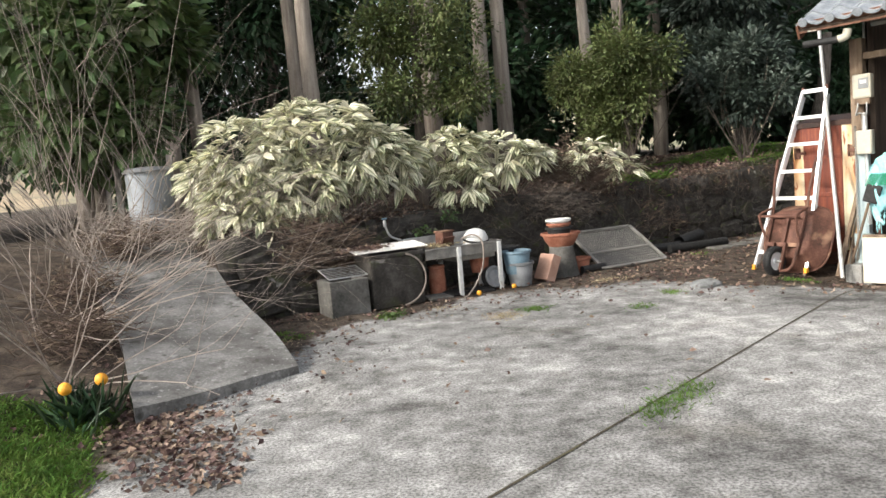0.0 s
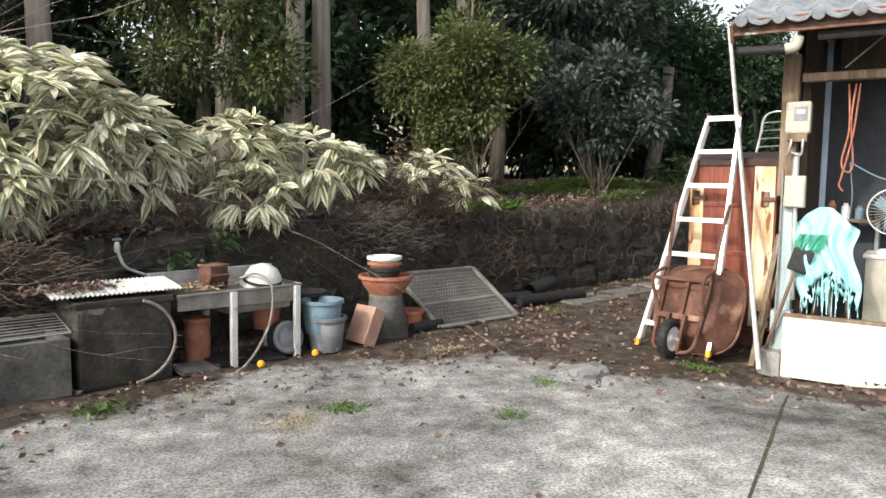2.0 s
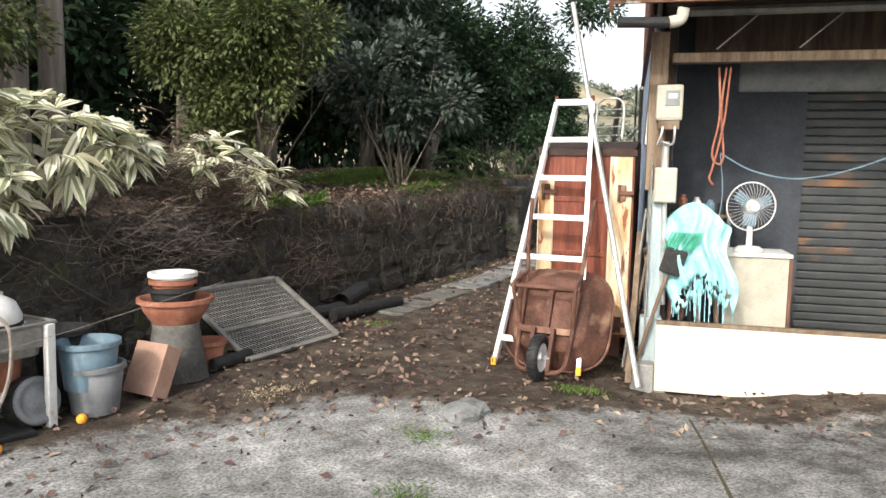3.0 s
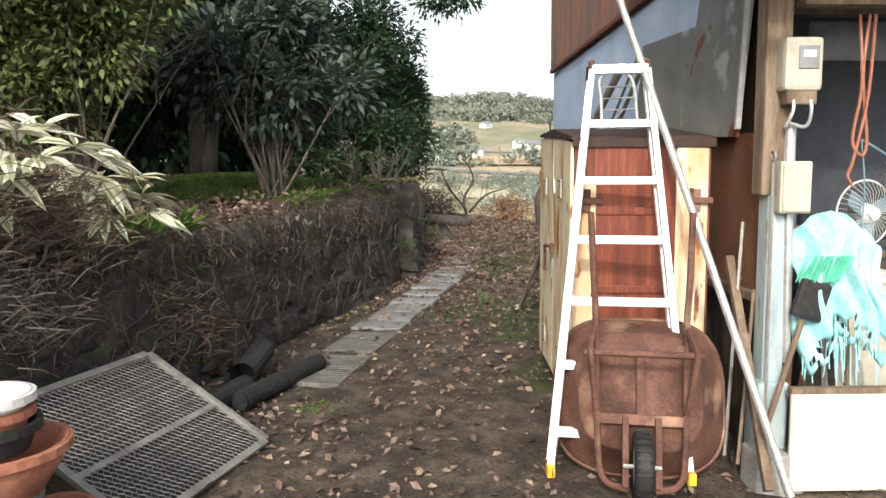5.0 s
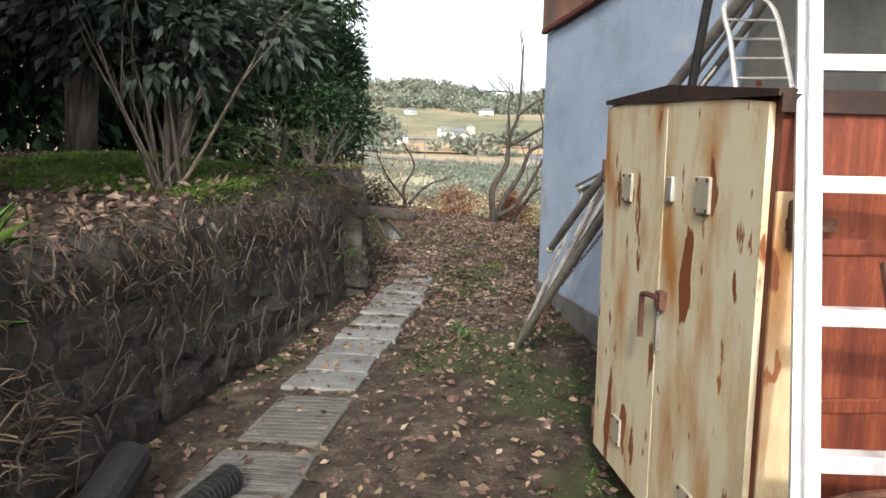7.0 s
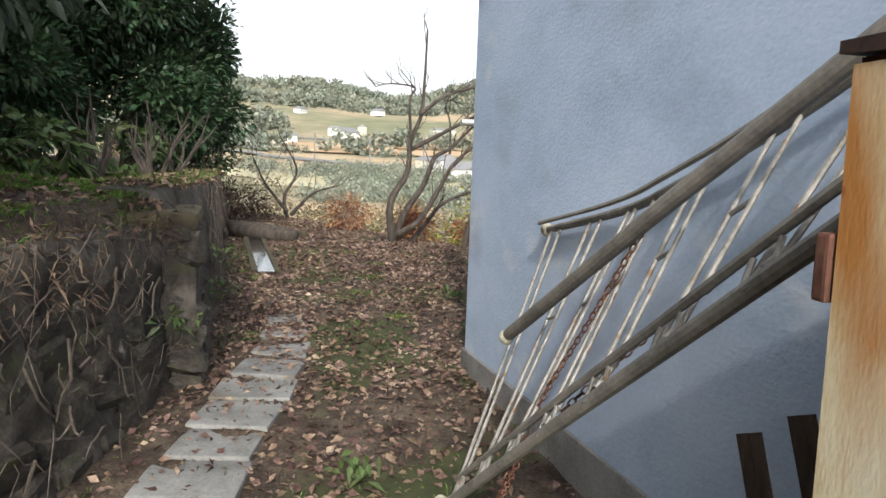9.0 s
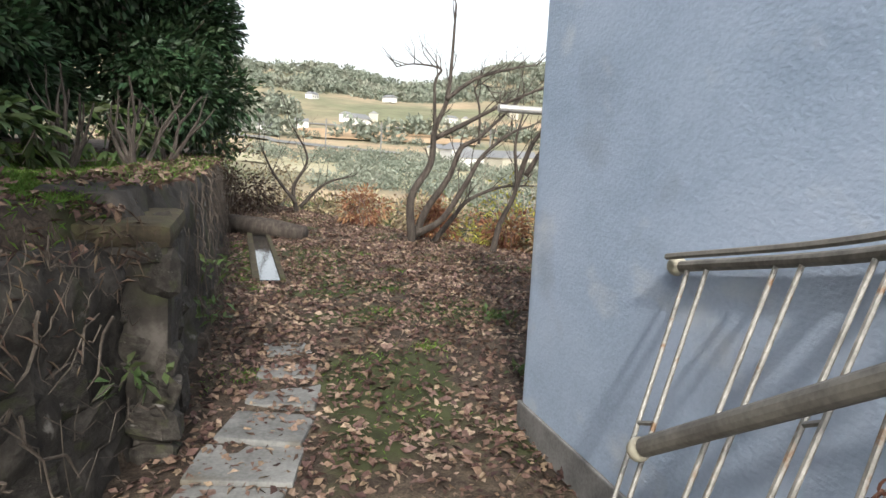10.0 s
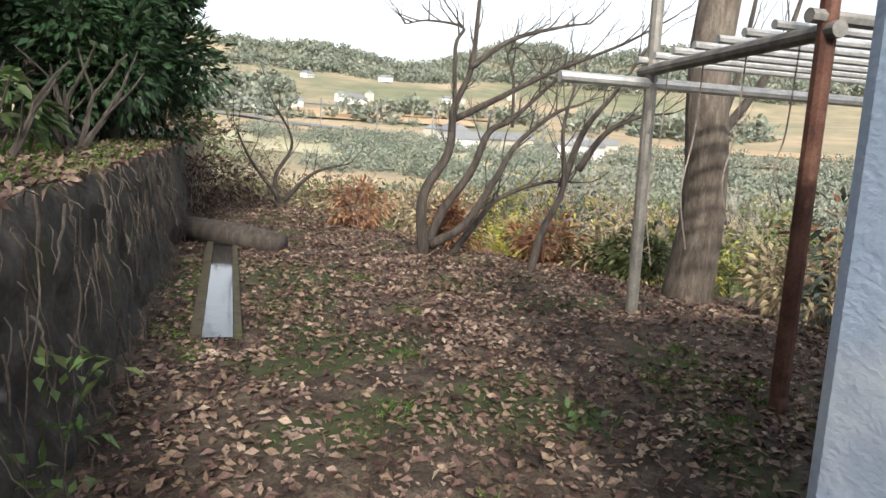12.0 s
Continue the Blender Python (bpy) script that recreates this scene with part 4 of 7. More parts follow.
def cloth(m):
    """A net-like cloth thrown over sticks, with folds and a torn edge."""
    t = thing("turquoise_net", "turquoise cloth net draped over sticks by the post", "cloth", m)
    n = 26
    V, F = [], []
    for i in range(n + 1):
        for j in range(n + 1):
            s, q = i / n - 0.5, j / n
            x = s * 0.46 + 0.10 * q + 0.03 * math.sin(9 * q + 3 * s)
            y = -0.10 * math.sin(q * 2.2) + 0.04 * math.sin(16 * s + 4 * q) * (0.3 + q) + 0.03 * math.sin(31 * s)
            z = 0.30 - 0.62 * q ** 1.3 + 0.10 * math.cos(s * 5) - 0.05 * abs(math.sin(23 * s)) * q
            V.append((x, y, z))
    for i in range(n):
        for j in range(n):
            if j > n - 5 and rnd.random() < 0.35:
                continue
            a = i * (n + 1) + j
            F.append((a, a + 1, a + n + 2, a + n + 1))
    me = mesh_np("sheet", V, F, AQUA)
    me.shade_smooth()
    ob = new("sheet", me)
    ob.parent = t
    md = ob.modifiers.new("thick", "SOLIDIFY")
    md.thickness = 0.006
    fr = bmesh.new()
    for k in range(46):
        x = rnd.uniform(-0.12, 0.30)
        z = rnd.uniform(-0.30, -0.1)
        tube(fr, [(x, -0.06, z), (x + rnd.uniform(-0.02, 0.02), -0.07, z - rnd.uniform(0.08, 0.26))], 0.003, 3)
    part("fringe", fr, AQUA, t, "frayed hanging threads")


cloth(FR(0.26, -0.30, 0.92, -8))
net_prop = thing("net_support", "pile of sticks under the draped net", "sticks", FR(0.36, -0.3))
for k, (a, b) in enumerate([((-0.1, 0, 0), (0.02, 0, 1.05)), ((0.12, 0.02, 0), (0.0, 0, 1.15)), ((0.25, 0.05, 0), (0.15, 0.0, 1.0)), ((-0.16, -0.05, 0.02), (-0.12, 0.0, 0.85))]):
    part("stick", tb([a, b], 0.018, 7), (RUST, GALVDARK, WOOD, RUST)[k], net_prop)
broom = thing("yard_broom", "broom with green bristles and a wooden handle", "broom", FR(0.14, -0.0))
part("handle", tb([(-0.10, 0.0, 0.02), (0.12, 0.0, 0.78)], 0.015, 8), WOOD, broom)
part("head", bx((0.16, 0, 0.88), (0.16, 0.04, 0.20), pose(0, 0, 0, 0, 17, 0), 0.02), BLACK, broom)
gb = bmesh.new()
for k in range(60):
    x = rnd.uniform(0.08, 0.30)
    tube(gb, [(x, rnd.uniform(-0.02, 0.02), 0.97), (x + 0.06, rnd.uniform(-0.03, 0.03), 1.10)], 0.003, 3)
part("bristles", gb, mat("green_bristle", [(0.05, 0.30, 0.20), (0.08, 0.42, 0.28), (0.14, 0.5, 0.36)], 9, 0.7, 0), broom, "green plastic bristles")
rope = thing("hanging_rope", "orange-brown rope hanging in a loop from the lintel", "rope", FR(0.28, -0.42, 2.3))
part("strand", tb(curve_pts([(0.0, 0, 0), (0.02, -0.01, -0.35), (-0.02, -0.02, -0.62), (0.03, -0.02, -0.70), (0.06, -0.01, -0.62), (0.03, 0, -0.3), (0.05, 0, 0)], 6), 0.008, 6), TERRA, rope)
part("strand", tb(curve_pts([(0.08, 0, 0), (0.05, -0.02, -0.4), (-0.01, -0.02, -0.72), (-0.03, -0.01, -0.8), (0.0, 0, -0.85)], 6), 0.008, 6), TERRA, rope)
cord = thing("blue_cord", "pale blue cord slung across the shed opening", "cord", FR(0.28, -0.46, 1.68))
part("line", tb(curve_pts([(0, 0, 0), (0.25, 0, -0.13), (0.6, 0.02, -0.17), (1.1, 0.02, -0.02), (1.7, 0, 0.35)], 8), 0.006, 6), BLUEPL, cord)
part("tail", tb(curve_pts([(0, 0, 0), (0.03, 0, -0.3), (0.0, 0, -0.7), (0.05, 0.0, -1.2)], 6), 0.004, 5), BLUEPL, cord)
shelf = thing("clutter_shelf", "shed shelf with small tins and bottles", "shelf", FR(1.0, -0.22))
part("board", bx((0.2, 0.1, 1.18), (0.5, 0.2, 0.025)), WOOD, shelf)
for k in (0, 1):
    part("upright", bx((-0.02 + 0.44 * k, 0.1, 0.6), (0.03, 0.18, 1.16)), GREYPL, shelf)
for k, (x, c, h) in enumerate([(0.05, TERRA, 0.16), (0.16, WHITEP, 0.14), (0.27, BLUEPL, 0.12), (0.36, BLACK, 0.12)]):
    bt = thing("bottle", "small %s container on the shed shelf" % ("red", "white", "blue", "black")[k], "bottle", FR(1.0, -0.22, 1.193))
    part("body", lathe([(0.0, 0), (0.035, 0.0), (0.035, h * 0.75), (0.02, h * 0.88), (0.02, h), (0, h)], 14, m=pose(x, 0.05, 0)), c, bt)

# sheets on the side of the shed
sheet = thing("metal_sheet", "grey sheet-metal panel with flaked rust patches", "panel", SHED @ pose(0.62, 0.06, 1.78))
part("panel", bx((0.95, 0, 0.56), (1.95, 0.012, 1.15), pose(0, 0, 0, 3, -3.5, 0)), SHEET, sheet)
part("edge_lip", bx((-0.005, 0.012, 0.53), (0.02, 0.03, 1.12), pose(0, 0, 0, 3, 0, 0)), GALV, sheet)
brown = thing("brown_panel", "peeling brown painted panel on the shed side", "panel", SHED @ pose(0.45, 0.03, 0.88))
part("panel", bx((0.36, 0, 0.42), (0.72, 0.02, 0.86)), BROWNP, brown)
part("pale_edge", bx((0.70, 0.012, 0.46), (0.05, 0.03, 0.8), None, 0.004), PALEBLUE, brown)
part("sill", bx((0.33, 0.02, -0.02), (0.74, 0.06, 0.05), None, 0.006), WOOD, brown)
shed_part("wall_side_front", bx((0.90, -0.06, 1.35), (0.90, 0.06, 2.9)), DARKWOOD, "dark timber side wall behind the panels", "wall")
rod = thing("hooked_rod", "thin steel rod with an eye hanging by the post", "rod", SHED @ pose(0.25, 0.06, 0.15))
part("shaft", tb([(0, 0, 0), (0.02, 0, 1.42)], 0.009, 6), GALVDARK, rod)
part("eye", tb([(0.02 + 0.025 * math.cos(a), 0, 1.445 + 0.025 * math.sin(a)) for a in [i * 0.52 for i in range(13)]], 0.006, 5), GALVDARK, rod)
for k, (u, v, z, lab) in enumerate([(0.5, 0.16, 1.25, "thin grey lath leaning on the shed side"), (0.38, 0.14, 0.9, "split timber lath leaning on the shed side")]):
    st = thing("timber_lath", lab, "lath", SHED @ pose(u, v, 0.0))
    part("lath", tb([(-0.12, 0.05, 0.01), (0.05, -0.08, z)], 0.011, 5), (GALVDARK, WOOD)[k], st)

pole = thing("steel_pole", "long galvanised pole leaning against the eave", "pole", SHED)
part("tube", tb([(-0.12, 0.10, 0.0), (1.2, 0.76, 2.98)], 0.021, 10), GALV, pole)
prop = thing("wooden_prop", "grey timber prop leaning beside the cabinet", "prop", SHED)
part("plank", tb([(-0.05, 0.17, 0.0), (0.62, 0.12, 1.05)], 0.03, 4), WOOD, prop)


# ---- steel cabinet ----
def sloped_top(u0, u1, v0, v1, z0, top):
    """A solid between two v planes whose top follows top(u); the ground line is level."""
    us = sorted({u0, u1, *[u for u in (1.54,) if u0 < u < u1]})
    poly = [(u0, z0), (u1, z0)] + [(u, top(u)) for u in reversed(us)]
    bm = bmesh.new()
    a = [bm.verts.new((u, v0, z)) for u, z in poly]
    b = [bm.verts.new((u, v1, z)) for u, z in poly]
    bm.faces.new(a)
    bm.faces.new(list(reversed(b)))
    for k in range(len(poly)):
        q = (k + 1) % len(poly)
        bm.faces.new((a[k], b[k], b[q], a[q]))
    bmesh.ops.recalc_face_normals(bm, faces=bm.faces)
    return bm


def cabinet():
    """Old steel locker: two door leaves towards the path, a rusted end towards the yard, its roof sagging at the yard end."""
    U0, U1, V0, V1, Z0 = 0.80, 2.28, 0.18, 0.945, 0.16

    def top(u):
        return 1.70 + 0.085 * min(1.0, max(0.0, (u - U0) / (1.54 - U0)))
    c = thing("steel_locker", "rust-streaked cream steel locker with two door leaves", "cabinet", SHED @ Matrix.Translation((0.80, 0.945, 0)) @ Matrix.Rotation(radians(-2.5), 4, "Z") @ Matrix.Translation((-0.80, -0.945, 0)))
    part("carcass", sloped_top(U0, U1, V0, V1, Z0, top), RUSTRED, c)
    part("base_frame", bx(((U0 + U1) / 2, (V0 + V1) / 2, 0.06), (U1 - U0 - 0.16, V1 - V0 - 0.14, 0.196)), RUST, c)
    lid = sloped_top(U0 - 0.02, U1 + 0.012, V0, V1 + 0.028, 0.0, lambda u: top(u) + 0.022)
    for v in lid.verts:
        if v.co.z < 0.5:
            v.co.z = top(v.co.x) + 0.004
    part("top", lid, DARKRUST, c, "dark rusty top with a lip")
    part("top_lip", bx((U0 - 0.022, (V0 + V1) / 2, 1.685), (0.012, V1 - V0 + 0.04, 0.05), None, 0.003), DARKRUST, c)
    # the two leaves towards the path
    far = part("door", sloped_top(1.555, U1 - 0.01, V1 + 0.002, V1 + 0.022, Z0 + 0.01, lambda u: top(u) - 0.012), YELLOW, c)
    near = part("door", sloped_top(U0 + 0.035, 1.542, V1 + 0.002, V1 + 0.022, Z0 + 0.01, lambda u: top(u) - 0.012), YELLOW, c)
    for leaf, u in ((far, 1.93), (near, 1.20)):
        for z in (1.42, 0.36):
            part("vent", bx((u, V1 + 0.028, z), (0.10, 0.012, 0.12), None, 0.005), CREAM, leaf, "small screwed cover plate")
            for a in (-1, 1):
                for b in (-1, 1):
                    part("screw", bx((u + a * 0.04, V1 + 0.036, z + b * 0.05), (0.012, 0.006, 0.012), None, 0.002), RUST, leaf)
    part("catch", bx((1.47, V1 + 0.03, 1.43), (0.05, 0.016, 0.09), None, 0.005), GALV, near, "galvanised catch plate")
    h = part("handle", bx((1.49, V1 + 0.035, 1.02), (0.06, 0.03, 0.07), None, 0.01), RUST, c, "rusty lever handle")
    part("lever", tb(curve_pts([(1.49, V1 + 0.045, 1.03), (1.57, V1 + 0.07, 1.03), (1.59, V1 + 0.07, 1.0), (1.59, V1 + 0.07, 0.86)], 5), 0.011, 7), RUST, h)
    part("keeper", bx((1.522, V1 + 0.03, 0.92), (0.016, 0.014, 0.2), None, 0.004), GALVDARK, c)
    # the end towards the yard
    part("corner_strip", bx((U0 - 0.007, V1 - 0.055, (Z0 + 1.45) / 2), (0.014, 0.125, 1.45 - Z0), None, 0.004), YELLOW, c, "cream strip streaked with rust")
    part("front_panel", bx((U0 - 0.004, 0.61, 0.93), (0.010, 0.46, 1.48), None, 0.003), RUSTRED, c, "dark red rusted panel")
    part("side_strip", bx((U0 - 0.007, 0.285, 0.93), (0.014, 0.18, 1.49), None, 0.004), YELLOW, c, "cream strip streaked with rust")
    for z in (0.44, 0.85, 1.30):
        part("rib", bx((U0 - 0.012, 0.61, z), (0.014, 0.44, 0.045), None, 0.006), RUSTRED, c)
    for v in (V1 - 0.085, 0.24):
        for z in (1.36, 0.27):
            hg = part("hinge", bx((U0 - 0.03, v, z), (0.035, 0.13, 0.035), None, 0.005), RUST, c, "heavy rusted hinge")
            part("hinge_leaf", bx((U0 - 0.022, v + 0.03, z + 0.0), (0.02, 0.06, 0.13), None, 0.005), RUST, hg)
            part("pin", tb([(U0 - 0.04, v + 0.055, z - 0.07), (U0 - 0.04, v + 0.055, z + 0.07)], 0.012, 8), RUST, hg)
    for z in (1.49, 0.3):
        part("hinge", bx((U1 + 0.010, V1 + 0.01, z), (0.028, 0.04, 0.10), None, 0.006), RUST, c, "heavy rusted hinge")


cabinet()


# ---- ladder ----
def ladder():
    t = thing("step_ladder", "folded aluminium stepladder leaning on the locker", "ladder", SHED)
    fl, fr_, tl, tr = Vector((0.12, 1.19, 0.03)), Vector((0.0, 0.53, 0.03)), Vector((0.87, 0.84, 2.10)), Vector((0.81, 0.54, 2.10))
    fwd = Vector((0.05, 0, -0.02))

    def rail(a, b, off=Vector()):
        bm = bmesh.new()
        d = b - a
        m = Matrix.Translation((a + b) / 2 + off) @ d.to_track_quat("Z", "Y").to_matrix().to_4x4()
        box(bm, (0, 0, 0), (0.034, 0.032, d.length), None, 0.004)
        bmesh.ops.transform(bm, matrix=m, verts=bm.verts)
        return bm
    for a, b in ((fl, tl), (fr_, tr)):
        part("rail", rail(a, b), ALU, t)
        part("rear_rail", rail(a.lerp(b, 0.03), b.lerp(a, 0.02), fwd), ALU, t)
        part("foot", bx(a + Vector((0, 0, 0.02)), (0.06, 0.04, 0.06), None, 0.008), FRUIT, t, "yellow rubber foot")
    for k in range(7):
        f = 1 - (k * 0.151 + (0.0 if k else 0.0))
        a, b = fl.lerp(tl, f), fr_.lerp(tr, f)
        bm = bmesh.new()
        d = b - a
        m = Matrix.Translation((a + b) / 2) @ d.to_track_quat("X", "Z").to_matrix().to_4x4()
        box(bm, (0, 0, 0), (d.length, 0.05, 0.042 if k else 0.05), None, 0.004)
        bmesh.ops.transform(bm, matrix=m, verts=bm.verts)
        part("rung", bm, ALU, t)
    part("top_hinge", bx(tl + Vector((0.02, 0, 0.03)), (0.05, 0.03, 0.05), None, 0.006), RUST, t, "rusty hinge plate")
    part("top_hinge", bx(tr + Vector((0.02, 0, 0.03)), (0.05, 0.03, 0.05), None, 0.006), RUST, t, "rusty hinge plate")


ladder()


# ---- wheelbarrow, stood on its nose ----
def barrow(m):
    w = thing("wheelbarrow", "rusty steel wheelbarrow stood upright on its wheel", "wheelbarrow", m)
    # tray: rounded shell seen from below
    bm = bmesh.new()
    rings = []
    for i in range(9):
        f = i / 8
        dep = 0.24 * f ** 0.8
        hw, hh = 0.285 + 0.135 * f, 0.28 + 0.12 * f
        ring = []
        for k in range(40):
            a = 2 * math.pi * k / 40
            ca, sa = math.cos(a), math.sin(a)
            e = 0.55
            ring.append(bm.verts.new((hw * math.copysign(abs(ca) ** e, ca), dep, 0.52 + hh * math.copysign(abs(sa) ** (e + 0.15 * (sa > 0)), sa) * (1.0 - 0.10 * abs(ca) * (sa < 0)))))
        rings.append(ring)
    bm.faces.new(rings[0])
    for a, b in zip(rings, rings[1:]):
        for k in range(40):
            bm.faces.new((a[k], b[k], b[(k + 1) % 40], a[(k + 1) % 40]))
    rim = [v.co.copy() for v in rings[-1]]
    bmesh.ops.recalc_face_normals(bm, faces=bm.faces)
    tr = part("tray", bm, RUST, w, smooth=True)
    md = tr.modifiers.new("thick", "SOLIDIFY")
    md.thickness = 0.004
    part("rim", tb(rim + [rim[0]], 0.011, 6), RUST, tr, "rolled rim worn bright")
    for s in (-1, 1):
        part("frame_rail", tb(curve_pts([(s * 0.06, -0.06, 0.06), (s * 0.17, -0.05, 0.10), (s * 0.20, -0.035, 0.26), (s * 0.215, -0.035, 0.80), (s * 0.23, -0.08, 1.05), (s * 0.25, -0.10, 1.40)], 6), 0.017, 8), RUST, w)
        part("leg", tb(curve_pts([(s * 0.21, -0.04, 0.42), (s * 0.235, -0.20, 0.62), (s * 0.24, -0.20, 0.70), (s * 0.22, -0.04, 0.82)], 5), 0.015, 8), RUST, w)
        part("axle_fork", bx((s * 0.075, -0.08, 0.23), (0.03, 0.04, 0.32), None, 0.004), RUST, w)
    part("leg_bar", tb([(-0.27, -0.20, 0.67), (0.27, -0.20, 0.67)], 0.016, 8), RUST, w)
    part("cross_bar", bx((0, -0.03, 0.38), (0.44, 0.03, 0.05), None, 0.005), RUST, w)
    part("cross_bar", bx((0, -0.03, 0.72), (0.42, 0.02, 0.05), None, 0.005), RUST, w)
    part("spine", bx((0, -0.025, 0.55), (0.045, 0.03, 0.32), None, 0.005), RUST, w)
    wh = part("wheel", lathe([(0.0, -0.03), (0.03, -0.03), (0.035, -0.012), (0.09, -0.02), (0.105, -0.035), (0.11, 0.0), (0.105, 0.035), (0.09, 0.02), (0.035, 0.012), (0.03, 0.03), (0, 0.03)], 24, m=pose(0, -0.11, 0.165, 0, 90, 0)), ALU, w, "white steel wheel rim")
    tyre = lathe([(0.105, -0.034), (0.135, -0.044), (0.158, -0.036), (0.166, -0.015), (0.166, 0.015), (0.158, 0.036), (0.135, 0.044), (0.105, 0.034)], 30, m=pose(0, -0.11, 0.165, 0, 90, 0))
    part("tyre", tyre, BLACK, wh, "black rubber tyre", smooth=True)
    tread = bmesh.new()
    for k in range(30):
        a = k * 2 * math.pi / 30
        box(tread, (0, -0.11 + 0.164 * math.cos(a), 0.165 + 0.164 * math.sin(a)), (0.06, 0.012, 0.012), pose(0, 0, 0, math.degrees(a), 0, 0))
    part("tread", tread, BLACK, wh)
    part("axle", tb([(-0.085, -0.11, 0.165), (0.085, -0.11, 0.165)], 0.01, 8), GALV, w)


barrow(FR(-0.27, 0.79, 0.02, -13) @ pose(0, 0, 0, -22, 0, 0) @ Matrix.Translation((0, 0.11, 0.0)))


# ---- the row of clutter before the wall ----
ROW = pose(-1.178, 7.665, 0.02, 0, 0, 30.3)


def R(x, y, z=0.0, yaw=0.0):
    return ROW @ pose(x, y, z, 0, 0, yaw)


tank = thing("concrete_trough", "small black-stained concrete trough with an open top", "trough", R(0, 0))
for nm, c, s in (("front", (0.23, 0.03, 0.2), (0.46, 0.06, 0.4)), ("back", (0.23, 0.40, 0.2), (0.46, 0.06, 0.4)), ("end", (0.03, 0.215, 0.2), (0.06, 0.31, 0.4)), ("end", (0.43, 0.215, 0.2), (0.06, 0.31, 0.4)), ("bottom", (0.23, 0.215, 0.03), (0.34, 0.31, 0.06))):
    part(nm, bx(c, s, None, 0.008), CONC_DARK, tank)
rack = thing("wire_rack", "grey wire oven rack lying over the trough", "rack", R(0.02, 0.05, 0.41))
part("frame", tb([(0.0, 0, 0.02), (0.46, 0, 0.02), (0.46, 0.36, 0.10), (0, 0.36, 0.10), (0, 0, 0.02)], 0.006, 5), GALV, rack)
for k in range(7):
    part("wire", tb([(0, 0.05 * k + 0.03, 0.026 + 0.011 * k), (0.46, 0.05 * k + 0.03, 0.026 + 0.011 * k)], 0.004, 4), GALV, rack)
blk = thing("concrete_tub", "large dark lichen-spotted concrete wash tub", "tub", R(0.50, 0.0))
part("body", bx((0.34, 0.26, 0.31), (0.66, 0.50, 0.62), None, 0.03), STONE, blk)
part("rim", bx((0.34, 0.26, 0.605), (0.69, 0.53, 0.05), None, 0.015), STONE, blk)
part("hoop", tb([(0.36 + 0.315 * math.cos(a), -0.03, 0.32 + 0.30 * math.sin(a)) for a in [-1.5 + i * 0.2 for i in range(15)]], 0.012, 6), TWIG, blk, "grey hose looped round the tub")
corr = corrugated(0.9, 0.42, 0.032, 0.006)
bmesh.ops.rotate(corr, matrix=Matrix.Rotation(radians(-84), 3, "X"), verts=corr.verts)
cs = thing("corrugated_sheet", "dirty white corrugated plastic sheet over the tub", "sheet", R(0.36, 0.05, 0.665, -3))
part("sheet", corr, WHITEP, cs)
litter_on = thing("leaf_heap", "heap of dry leaves on the plastic sheet", "leaves", R(0.55, 0.22, 0.70), kind="stuff")
P = rng.normal(size=(260, 3)) * np.array([0.16, 0.07, 0.012])
P[:, 2] = abs(P[:, 2])
ob = new("heap", leaves("heap", P, rng.normal(size=(260, 3)) * np.array([1, 1, 0.3]), 0.06, 0.03, LITTER))
ob.parent = litter_on

sink = thing("old_sink", "old grey sink unit on white legs, leaves in the tray", "sink", R(1.22, 0.0, 0.0))
part("front_apron", bx((0.52, 0.02, 0.54), (1.05, 0.03, 0.12), pose(0, 0, 0, 0, 1, 0), 0.006), GALVDARK, sink)
part("back_rail", bx((0.52, 0.52, 0.66), (1.10, 0.03, 0.14), None, 0.006), GALV, sink)
part("basin", bx((0.70, 0.26, 0.49), (0.58, 0.42, 0.16), None, 0.03), GALVDARK, sink)
part("tray", bx((0.52, 0.27, 0.585), (1.06, 0.50, 0.02), None, 0.004), GALVDARK, sink)
part("rim", tb([(0, 0.0, 0.605), (1.05, 0.0, 0.605), (1.05, 0.5, 0.605), (0, 0.5, 0.605), (0, 0, 0.605)], 0.012, 6), GALVDARK, sink)
for x, y in ((0.43, -0.01), (1.0, -0.01), (0.43, 0.48), (1.0, 0.48)):
    part("leg", bx((x, y, 0.30), (0.05, 0.045, 0.60), pose(0, 0, 0, 0, 0.6, 0), 0.006), WHITEP, sink, "white painted leg")
heap = thing("leaf_heap", "dry brown litter lying in the sink tray", "leaves", R(1.45, 0.25, 0.62), kind="stuff")
P = rng.normal(size=(300, 3)) * np.array([0.14, 0.09, 0.012])
P[:, 2] = abs(P[:, 2])
ob = new("heap", leaves("heap", P, rng.normal(size=(300, 3)) * np.array([1, 1, 0.3]), 0.05, 0.02, DRYGRASS))
ob.parent = heap
stove = thing("rusty_box", "rusty brown iron box standing on the sink", "box", R(1.60, 0.24, 0.60, 12))
part("box", bx((0.06, 0.06, 0.085), (0.17, 0.15, 0.17), None, 0.008), RUST, stove)
part("lid", bx((0.06, 0.06, 0.18), (0.19, 0.17, 0.02), None, 0.004), RUST, stove)
part("plate", bx((0.02, -0.04, 0.06), (0.18, 0.02, 0.13), pose(0, 0, 0, 30, 0, 0)), RUST, stove)
helm = thing("white_helmet", "dirty white safety helmet with a black strap", "helmet", R(2.02, 0.20, 0.60))
part("shell", lathe([(0.155, 0.0), (0.16, 0.02), (0.15, 0.08), (0.115, 0.14), (0.06, 0.17), (0, 0.178)], 24, m=pose(0, 0, 0, 14, 0, 0)), WHITEP, helm, smooth=True)
